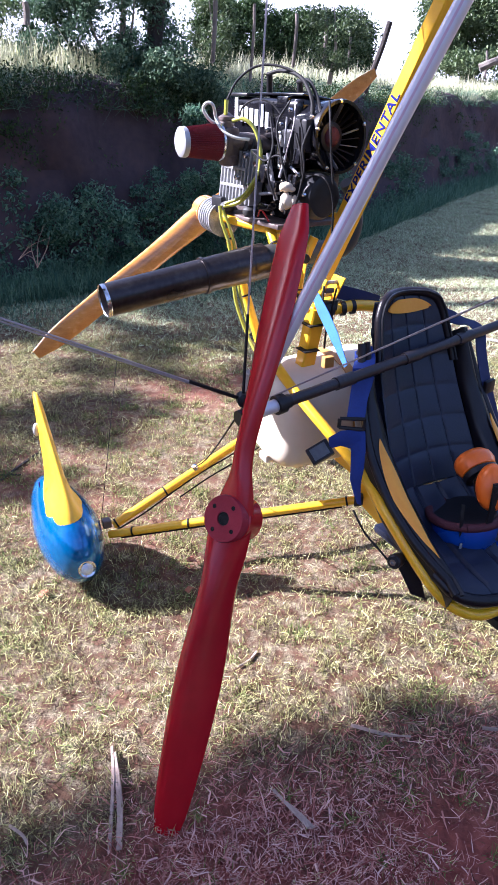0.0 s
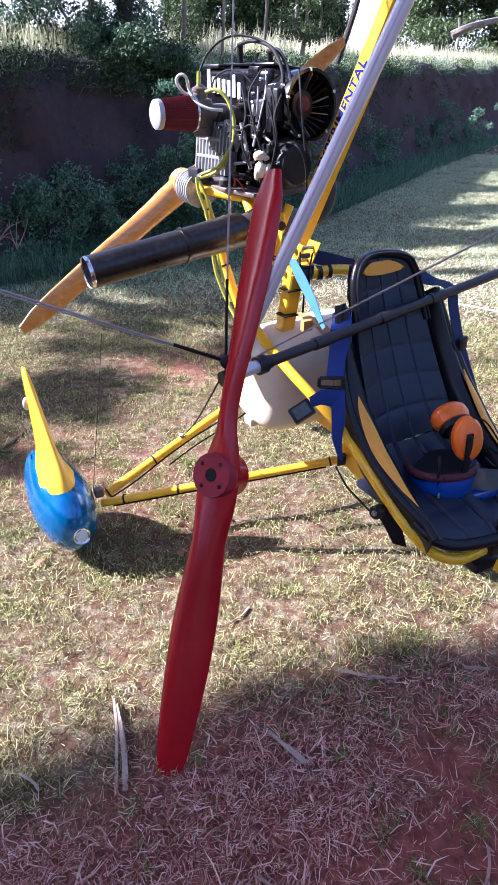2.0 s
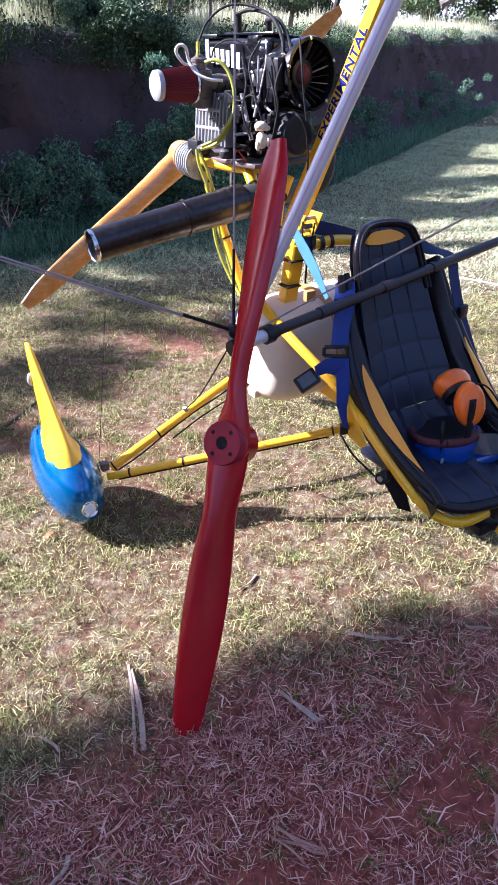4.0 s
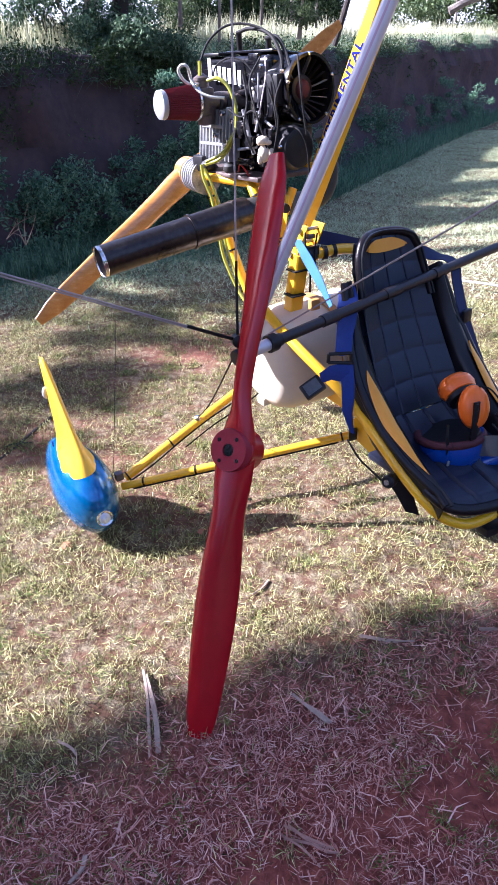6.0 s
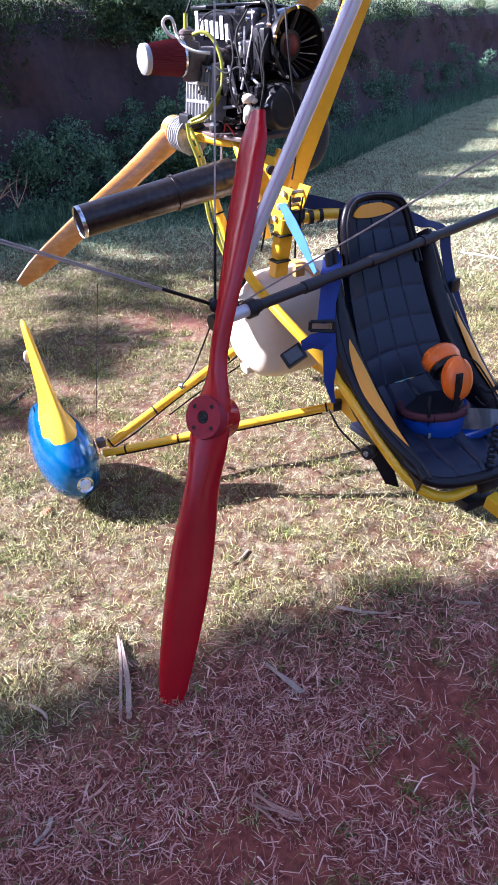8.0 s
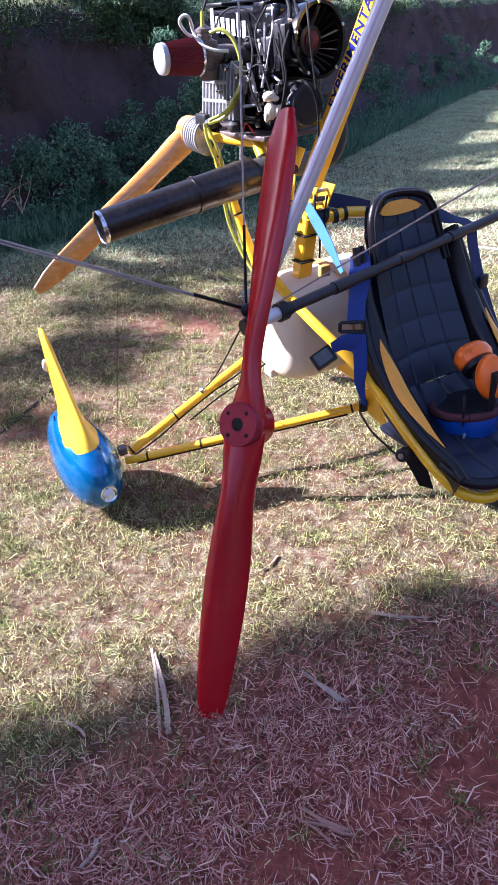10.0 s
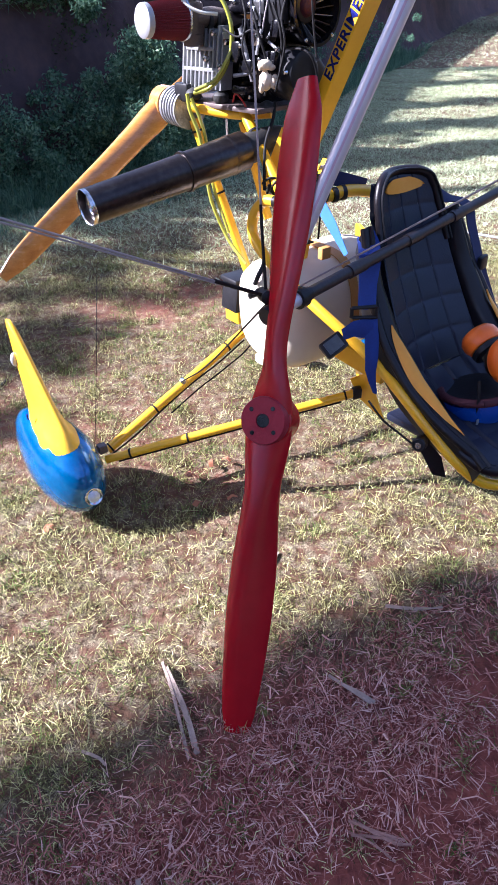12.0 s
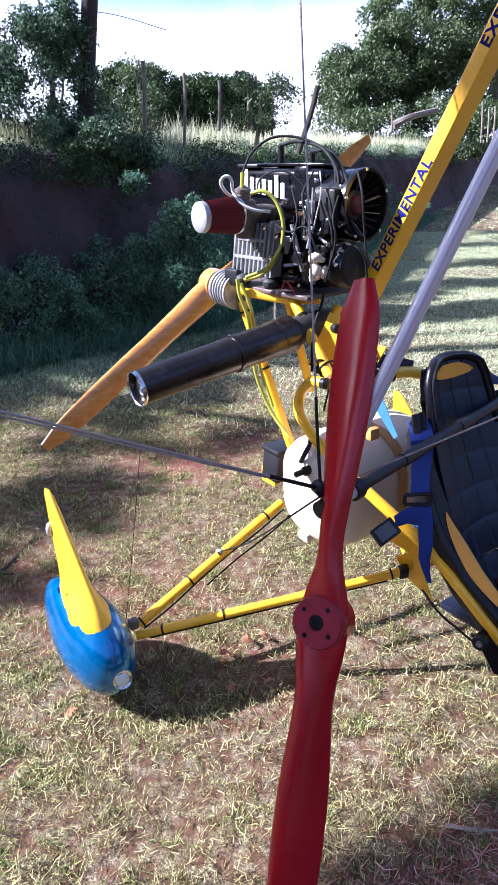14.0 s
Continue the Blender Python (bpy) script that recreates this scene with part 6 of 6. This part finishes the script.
cl = np.repeat(cl, 40, 0) + rng.normal(0, 1, (len(cl) * 40, 3)) * [0.026, 0.026, 0.0]
tagged(new("green_tufts", blades("green_tufts", cl, (0.02, 0.08), (0.0014, 0.0028), (20, 85), GREENG, rng, 0.7)), "small green grass tufts", "grass", kind="stuff")
st = np.concatenate([np.array([(x, y, 0.0) for x, y in ((0.504, 0.961), (0.726, 1.064), (0.687, 0.959), (0.391, 0.727), (-0.075, 0.857), (0.522, 1.254), (0.542, 0.833), (0.66, 0.80))]), field_points(70, -0.8, 1.6, 0.4, 1.5, thin_shade_tinted)])
st[:, 2] = ground_z(st[:, 0], st[:, 1]) + 0.004
st = np.repeat(st, 34, 0) + rng.normal(0, 1, (len(st) * 34, 3)) * [0.011, 0.011, 0.0]
tagged(new("green_tufts", blades("green_tufts", st, (0.025, 0.07), (0.0012, 0.0026), (15, 70), GREENG, rng, 0.7)), "green star-shaped grass tufts on the red soil", "grass", kind="stuff")
ts = field_points(800, -1.7, 2.3, 0.6, 4.6, lambda x, y: np.clip(1 - thin_shade_tinted(x, y), 0.1, 1))
ts = np.repeat(ts, 60, 0) + rng.normal(0, 1, (len(ts) * 60, 3)) * [0.022, 0.022, 0.0]
tagged(new("grass_tufts", blades("grass_tufts", ts, (0.03, 0.085), (0.0012, 0.0026), (30, 88), STRAW, rng, 0.9)), "pale dry grass tussocks", "grass", kind="stuff")


def mid_keep(x, y):
    return np.clip(0.9 + 0.4 * wave(x, y, 1.7, 3), 0.3, 1) * (np.abs(x - (y - 6) * 0.35) < 1.2 + 0.33 * y) * np.clip((y - 3.9) / 1.3, 0, 1)


mid = field_points(820000, -3.2, 8, 3.9, 15, mid_keep)
tagged(new("field_grass", chaff("field_grass", mid, (0.014, 0.052), (0.0028, 0.007), (0, 60), FIELD, rng)), "short pale green and straw grass of the field", "grass", kind="stuff")
far = field_points(36000, 0, 16, 14, 34, lambda x, y: np.abs(x - (y - 6) * 0.42) < 5.5)
tagged(new("field_grass", blades("field_grass", far, (0.06, 0.13), (0.012, 0.022), (5, 55), FIELD, rng, 0.5)), "short pale green and straw grass further off", "grass", kind="stuff")

# ---- bank growth ----
bl_ = np.array([tuple(b) for b in BASE])
sd_ = np.array([tuple(bank_side(i)) for i in range(len(BASE))])


def along_bank(n, d0, d1, t0=0.0, t1=1.0):
    i = rng.uniform(t0, t1, n) * (len(BASE) - 1.001)
    k = i.astype(int)
    f = (i - k)[:, None]
    p = bl_[k] * (1 - f) + bl_[k + 1] * f
    d = rng.uniform(d0, d1, n)
    return p + sd_[k] * d[:, None], d


w1, _ = along_bank(44000, -0.65, 0.15, 0.15, 0.72)
tagged(new("bank_weeds", blades("bank_weeds", w1, (0.10, 0.50), (0.004, 0.010), (45, 88), WEED, rng, 0.7)), "dark green weeds and grass at the foot of the bank", "weeds", kind="stuff")
w5, d5 = along_bank(16000, -1.3, -0.4, 0.20, 0.40)
w5 = w5[rng.uniform(0, 1, len(w5)) < np.clip(1.3 + d5 * 0.9, 0.05, 1)]
tagged(new("bank_weeds", blades("bank_weeds", w5, (0.04, 0.22), (0.003, 0.007), (25, 85), WEED, rng, 0.9)), "low dark weeds spreading from the bank into the field", "weeds", kind="stuff")
w2, dd = along_bank(24000, 0.35, 1.1, 0.08, 0.80)
w2[:, 2] = np.interp(dd, [0.35, 0.5, 0.75, 1.1], [1.38, 1.54, 1.62, 1.66])
tagged(new("bank_fringe", blades("bank_fringe", w2, (0.12, 0.45), (0.004, 0.009), (5, 80), WEED, rng, 1.3)), "dark grass fringe hanging over the edge of the bank", "weeds", kind="stuff")
w4, d4 = along_bank(26000, 0.42, 1.3, 0.08, 0.85)
w4[:, 2] = np.interp(d4, [0.35, 0.5, 0.75, 1.3], [1.40, 1.54, 1.62, 1.66])
tagged(new("crest_grass", blades("crest_grass", w4, (0.08, 0.30), (0.004, 0.009), (35, 88), CREST, rng, 0.9)), "pale grass along the edge of the bank", "grass", kind="stuff")
w3, _ = along_bank(52000, 0.8, 4.5, 0.08, 0.85)
w3[:, 2] = 1.66
tagged(new("crest_grass", blades("crest_grass", w3, (0.20, 0.62), (0.005, 0.012), (50, 89), CREST, rng, 0.5)), "tall pale sunlit grass on top of the bank", "grass", kind="stuff")


def in_ellipsoid_(n, c, r):
    d = rng.normal(size=(n, 3))
    d /= np.linalg.norm(d, axis=1)[:, None]
    return np.array(c) + d * np.array(r) * (rng.uniform(0.1, 1, n) ** 0.5)[:, None]


def bank_shrubs():
    c, d = along_bank(170, -0.35, 0.22, 0.18, 0.70)
    c[:, 2] = np.clip((d + 0.3) * 1.6, 0.08, 0.9) * rng.uniform(0.3, 1.1, len(c))
    me = leaf_cloud("bank_shrubs", c, rng.uniform(0.10, 0.24, len(c)), 150, 0.045, WEED, rng)
    tagged(new("bank_shrubs", me), "low dark shrubs growing on the earth cutting", "shrubs", kind="stuff")
    c, d = along_bank(230, 0.22, 0.6, 0.16, 0.72)
    c[:, 2] = 1.62 - 0.75 * rng.uniform(0, 1, len(c)) ** 1.7
    me = leaf_cloud("hanging_growth", c, rng.uniform(0.10, 0.24, len(c)), 120, 0.034, LEAF, rng)
    tagged(new("hanging_growth", me), "dark creepers hanging from the bank's edge", "shrubs", kind="stuff")


bank_shrubs()
cs = np.concatenate([in_ellipsoid_(70, (-0.95, 6.75, 0.50), (0.65, 0.3, 0.50)), in_ellipsoid_(50, (-1.75, 6.15, 0.40), (0.60, 0.3, 0.38)), in_ellipsoid_(30, (0.05, 8.2, 0.45), (0.5, 0.4, 0.40)), in_ellipsoid_(40, (-0.454, 6.550, 0.917), (0.30, 0.2, 0.34)), in_ellipsoid_(26, (-0.328, 6.300, 0.580), (0.35, 0.2, 0.25)), in_ellipsoid_(8, (-0.907, 6.750, 1.343), (0.07, 0.06, 0.08)), in_ellipsoid_(26, (3.502, 15.000, 0.698), (1.6, 1.2, 0.5))])
tagged(new("bank_shrubs", leaf_cloud("bank_shrubs", cs, rng.uniform(0.07, 0.15, len(cs)), 130, 0.04, WEED, rng)), "grey-green shrubs on the face of the bank", "shrubs", kind="stuff")


def build_added_woods():
    """Unseen woods, added behind and beside the view to hold back low sky light."""
    n = 620
    q = rng.uniform(math.radians(130), math.radians(395), n)
    r = rng.uniform(26, 38, n)
    c = np.stack([r * np.cos(q), r * np.sin(q), rng.uniform(0.5, 10, n)], 1)
    me = leaf_cloud("woods", c, rng.uniform(1.2, 2.6, n), 70, 1.0, LEAF, rng, 0.6)
    tagged(new("woods", me), "unseen dark woods, added round the field to hold back low sky light", "woods", kind="stuff")


build_added_woods()


def far_off(p):
    """Beyond the bank's edge: swung a little about the field's near corner, and lifted with distance."""
    x, y, z = p
    q = radians(1.9)
    dx, dy = x + 0.1, y - 0.15
    return (dx * math.cos(q) - dy * math.sin(q) - 0.1, dx * math.sin(q) + dy * math.cos(q) + 0.15, z + 0.020 * dy)


def tree(name, base, clumps, radii, per, size, material, label, category, limbs, trunk_r, group="", slender=0.45):
    base = Vector((*far_off(base)[:2], base[2]))
    t = thing(name, base, label, category, group)
    me = leaf_cloud("crown", clumps, radii, per, size, material, rng, slender)
    me.transform(Matrix.Translation(-base))
    cr = new("crown", me)
    cr.parent = t
    for k, tip in enumerate(limbs):
        tip = Vector(far_off(tip))
        mid_ = base.lerp(tip, 0.5) + Vector((0.06 * (-1) ** k, 0, 0)) * (tip - base).length
        part("trunk" if k == 0 else "limb", tube((base, mid_, tip), lambda s, r=trunk_r * (1 if k == 0 else 0.5): r * (1 - 0.8 * s), 8), BARK, t)
    return t


def in_ellipsoid(n, c, r, shell=0.5):
    d = rng.normal(size=(n, 3))
    d /= np.linalg.norm(d, axis=1)[:, None]
    return np.array(far_off(c)) + d * np.array(r) * (rng.uniform(shell, 1, n) ** 0.5)[:, None]


bc = np.concatenate([in_ellipsoid(70, (-1.62, 7.75, 2.02), (0.58, 0.45, 0.62)), in_ellipsoid(24, (-1.42, 7.50, 2.45), (0.30, 0.26, 0.30)), in_ellipsoid(40, (-1.16, 7.30, 1.52), (0.46, 0.35, 0.34)), in_ellipsoid(24, (-2.00, 7.50, 1.80), (0.40, 0.4, 0.46)), in_ellipsoid(16, (-0.80, 7.35, 1.42), (0.30, 0.2, 0.16))])
tree("bush", (-1.55, 7.6, 1.62), bc, rng.uniform(0.09, 0.20, len(bc)), 230, 0.042, BUSHL, "dark green broad-leaved bush on the crest by the pole", "bush", [(-1.5, 7.6, 2.8), (-1.9, 7.6, 2.5), (-1.3, 7.5, 2.4)], 0.04)
for c, r, n in (((-3.6, 8.6, 2.0), (0.8, 0.6, 0.45), 50), ((-0.75, 8.6, 1.95), (0.35, 0.4, 0.35), 20), ((0.6, 9.2, 1.95), (0.5, 0.4, 0.3), 22)):
    cc = in_ellipsoid(n, c, r)
    tree("bush", (c[0], c[1], 1.66), cc, rng.uniform(0.1, 0.2, n), 170, 0.04, GUM, "green shrub in the tall grass on the bank", "bush", [(c[0], c[1], c[2] + 0.3)], 0.03, "shrubs on the bank")

gc = np.concatenate([in_ellipsoid(150, (11.0, 28, 7.2), (5.0, 3.5, 4.6)), in_ellipsoid(50, (7.6, 27, 4.6), (2.0, 2.0, 1.9)), in_ellipsoid(40, (5.3, 27, 3.1), (1.0, 1.2, 1.2)), in_ellipsoid(40, (9.5, 26, 3.0), (4.2, 1.5, 1.3)), in_ellipsoid(60, (8.6, 27, 5.4), (2.6, 2.0, 3.0)), in_ellipsoid(30, (6.6, 27, 3.4), (1.3, 1.2, 1.7)), in_ellipsoid(60, (9.5, 25, 1.7), (6.0, 1.5, 0.8))])
tree("gum_tree", (10.5, 28, 1.7), gc, rng.uniform(0.30, 0.72, len(gc)), 430, 0.13, GUM, "large grey-green eucalyptus with pale limbs behind the bank", "tree", [(11.2, 27.8, 10.5), (8.0, 26.5, 6.0), (13.5, 27, 8.0), (9.8, 25.2, 7.5)], 0.3, "trees behind the bank", 0.42)
gc = np.concatenate([in_ellipsoid(70, (22.0, 44, 8), (6.0, 4, 6.0))])
tree("gum_tree", (22, 44, 1.7), gc, rng.uniform(0.7, 1.3, len(gc)), 200, 0.4, GUM, "large grey-green eucalyptus further along the bank", "tree", [(22, 44, 12)], 0.3, "trees behind the bank")
for cx, top, rx in ((-5.6, 6.9, 1.9), (-3.2, 6.4, 1.8), (-0.9, 5.8, 1.7), (1.2, 5.9, 1.7), (3.1, 5.8, 1.6), (4.7, 4.9, 1.0), (-24, 9, 5), (-33, 10, 6)):
    cc = in_ellipsoid(60, (cx, 60, (top + 1.6) / 2), (rx, 1.5, (top - 1.6) / 2))
    tree("far_tree", (cx, 60, 1.7), cc, rng.uniform(0.5, 0.95, len(cc)), 260, 0.24, LEAF, "dark round tree in the distance across the field", "tree", [(cx, 60, top - 0.6)], 0.15, "far row of trees")

# pole, wires, fence
pole_b, pole_t = Vector(far_off((-1.21, 7.6, 1.52))), Vector(far_off((-1.05, 7.6, 2.63)))
pd = pole_t - pole_b
pole = thing("power_pole", (pole_b.x, pole_b.y, 1.6), "weathered dark wooden power pole on the bank", "pole")
part("shaft", tube((pole_b - pd * 0.1, pole_b + pd * 3.2), lambda s: 0.080 - 0.015 * s, 16), DARKWOOD, pole)
part("wire", tube([far_off(p) for p in ((-6.710, 30.000, 6.05), (-3.309, 30.000, 5.80), (-1.080, 30.000, 5.25))], 0.012, 6), BLKCORD, pole, "thin overhead wire")
part("wire", tube([far_off(p) for p in ((-6.941, 30.000, 5.85), (-5.591, 30.000, 5.42))], 0.012, 6), BLKCORD, pole, "thin overhead wire")


def fence_post(bottom, top, r, material=GREYWOOD, label="thin grey wooden fence post on the bank"):
    b, t = Vector(far_off(bottom)), Vector(far_off(top))
    solo("fence_post", tube((b - (t - b) * 0.4, b.lerp(t, 0.5) + Vector((0.01, 0, 0)), t), r, 8), material, (b.x, b.y, 1.6), label, "fence post", "fence posts")


for b, t, r in (((-0.630, 7.900, 1.829), (-0.612, 7.900, 2.272), 0.022), ((-0.231, 7.600, 1.687), (-0.212, 7.600, 2.145), 0.014), ((0.169, 9.500, 1.806), (0.184, 9.500, 2.201), 0.02), ((0.527, 9.500, 1.805), (0.528, 9.500, 2.147), 0.020), ((0.818, 9.500, 1.741), (0.821, 9.500, 2.129), 0.014),
                ((3.759, 15.000, 1.728), (3.733, 15.000, 2.050), 0.022), ((6.120, 16.000, 1.584), (6.091, 16.000, 2.052), 0.022), ((6.747, 18.000, 1.616), (6.702, 18.000, 2.251), 0.022), ((6.647, 17.000, 1.615), (6.626, 17.000, 2.124), 0.022), ((-2.260, 7.200, 1.965), (-2.255, 7.200, 2.094), 0.03)):
    fence_post(b, t, r)
fence_post((0.901, 7.300, 1.592), (1.025, 7.300, 2.005), 0.026, DARKWOOD, "dark leaning fence post on the edge of the bank")
lg = tube([far_off(p) for p in ((2.610, 10.500, 1.698), (2.838, 10.500, 1.795), (3.285, 10.800, 1.886))], lambda s: 0.055 - 0.02 * s, 8)
solo("fallen_branch", lg, GREYWOOD, far_off((2.610, 10.500, 1.698)), "pale fallen branch lying on the bank", "branch")

# bare twigs in the weeds at the foot of the bank
def dry_twig(base, tips):
    bm = bmesh.new()
    b = Vector(base)
    for k, tip in enumerate(tips):
        t = Vector(tip)
        tube((b, b.lerp(t, 0.5) + Vector((0.02 * (-1) ** k, 0.01, 0.02)), t), lambda s: 0.0028 - 0.0018 * s, 6, 5, bm)
    solo("dry_twig", bm, STICKM, base, "pale bare twig standing in the weeds", "twig", "dry twigs")


dry_twig((-1.676, 4.700, 0.436), ((-1.545, 4.650, 0.665), (-1.698, 4.700, 0.623), (-1.740, 4.600, 0.550), (-1.620, 4.750, 0.709)))
dry_twig((-1.848, 4.800, 0.463), ((-1.712, 4.700, 0.604), (-1.573, 4.700, 0.640), (-1.700, 4.700, 0.549)))

# ---- loose things on the ground ----
def bark_strip(pts, w, material=STICKM, label="dry grey bark strip lying in the grass"):
    P = [Vector(p) for p in pts]
    for p in P:
        p.z += 0.012
    bm = ribbon(P, w * 0.65, 0.004, (Vector((1, 0.2, 0.5)), Vector((1, -0.2, 0.1))))
    solo("bark_strip", bm, material, (P[0].x, P[0].y, 0), label, "bark", "bark strips")

bark_strip(((-0.220, 1.230, 0.0), (-0.170, 1.100, 0.0), (-0.140, 0.980, 0.0)), 0.022)
bark_strip(((-0.230, 1.250, 0.0), (-0.200, 1.150, 0.0), (-0.160, 0.970, 0.0)), 0.012)
bark_strip(((0.230, 1.140, 0.0), (0.270, 1.110, 0.0), (0.300, 1.080, 0.0)), 0.012)
bark_strip(((0.190, 0.800, 0.0), (0.260, 0.750, 0.0), (0.300, 0.740, 0.0)), 0.0098, STICKR, "dry bark strip reddened for the shade it lies in")
bark_strip(((0.170, 0.780, 0.0), (0.220, 0.750, 0.0), (0.260, 0.710, 0.0)), 0.0070, STICKR, "dry bark strip reddened for the shade it lies in")
bark_strip(((0.180, 0.770, 0.0), (0.240, 0.760, 0.0), (0.280, 0.750, 0.0)), 0.0084, STICKR, "dry bark strip reddened for the shade it lies in")
bark_strip(((-0.280, 0.660, 0.0), (-0.260, 0.690, 0.0), (-0.260, 0.720, 0.0)), 0.016)
bark_strip(((0.400, 1.390, 0.0), (0.490, 1.370, 0.0), (0.560, 1.370, 0.0)), 0.014)
bark_strip(((0.760, 1.420, 0.0), (0.800, 1.420, 0.0), (0.830, 1.420, 0.0)), 0.014)
bark_strip(((0.670, 0.800, 0.0), (0.690, 0.840, 0.0), (0.700, 0.890, 0.0)), 0.0098, STICKR, "dry bark strip reddened for the shade it lies in")
bark_strip(((0.180, 0.800, 0.0), (0.240, 0.770, 0.0), (0.290, 0.750, 0.0)), 0.0084, STICKR, "dry bark strip reddened for the shade it lies in")
bark_strip(((0.200, 1.170, 0.0), (0.250, 1.120, 0.0), (0.290, 1.080, 0.0)), 0.012)
bark_strip(((0.070, 1.570, 0.0), (0.100, 1.600, 0.0), (0.120, 1.640, 0.0)), 0.01)
bark_strip(((-0.410, 1.010, 0.0), (-0.370, 0.990, 0.0), (-0.350, 0.970, 0.0)), 0.01)
for way, r in ((((-1.160, 2.340, 0.004), (-1.110, 2.490, 0.004), (-1.060, 2.690, 0.004), (-1.000, 2.910, 0.004)), 0.007), (((-1.150, 2.380, 0.004), (-1.130, 2.580, 0.004), (-1.020, 2.620, 0.004)), 0.004)):
    solo("fallen_stick", tube(way, r, 7), DARKWOOD, way[0], "thin dark dry stick lying in the grass", "stick", "fallen sticks")
LEAFR = mat('fallen_leaf', [(0.30, 0.10, 0.05), (0.42, 0.17, 0.08)], 30, 0.7)
FALLEN = ((-0.15, 2.05), (-0.02, 2.14), (-0.08, 2.12), (-0.13, 1.89), (-0.01, 1.91), (-0.61, 1.81), (-0.16, 2.06), (-0.62, 1.81), (1.00, 2.39))
for k, (lx, ly) in enumerate(FALLEN):
    a = k * 2.4
    dx, dy, w = 0.018 * math.cos(a), 0.018 * math.sin(a), 0.013 + 0.002 * (k % 4)
    leaf = ribbon([(lx - dx, ly - dy, 0.028), (lx, ly, 0.036), (lx + dx, ly + dy, 0.024)], w, 0.0015, ((-dy * 50, dx * 50, 0.3), (-dy * 50, dx * 50, -0.3)))
    solo('fallen_leaf', leaf, LEAFR, (lx, ly, 0.02), 'dry reddish fallen leaf on the grass', 'leaf', 'fallen leaves')

rod = tube(((1.42, 4.84, 0.05), (1.61, 4.70, 0.055), (1.98, 4.40, 0.05)), 0.008, 8)
solo("pale_stick", rod, FCAP, (1.42, 4.84, 0.0), "long pale straight stick lying in the grass", "stick")
stump_b = Vector((1.340, 2.870, 0.0))
stump = thing("wood_stump", stump_b, "splintered weathered stump of wood standing in the grass", "stump")
for k in range(7):
    q = 2 * math.pi * k / 7
    o = Vector((0.035 * math.cos(q), 0.03 * math.sin(q), 0))
    part("splinter", square((stump_b + o, stump_b + o * 1.1 + Vector((-0.03, 0.02, 0.10 + 0.05 * math.sin(k * 2.4)))), 0.032, 0.022, 0.2), GREYWOOD, stump)
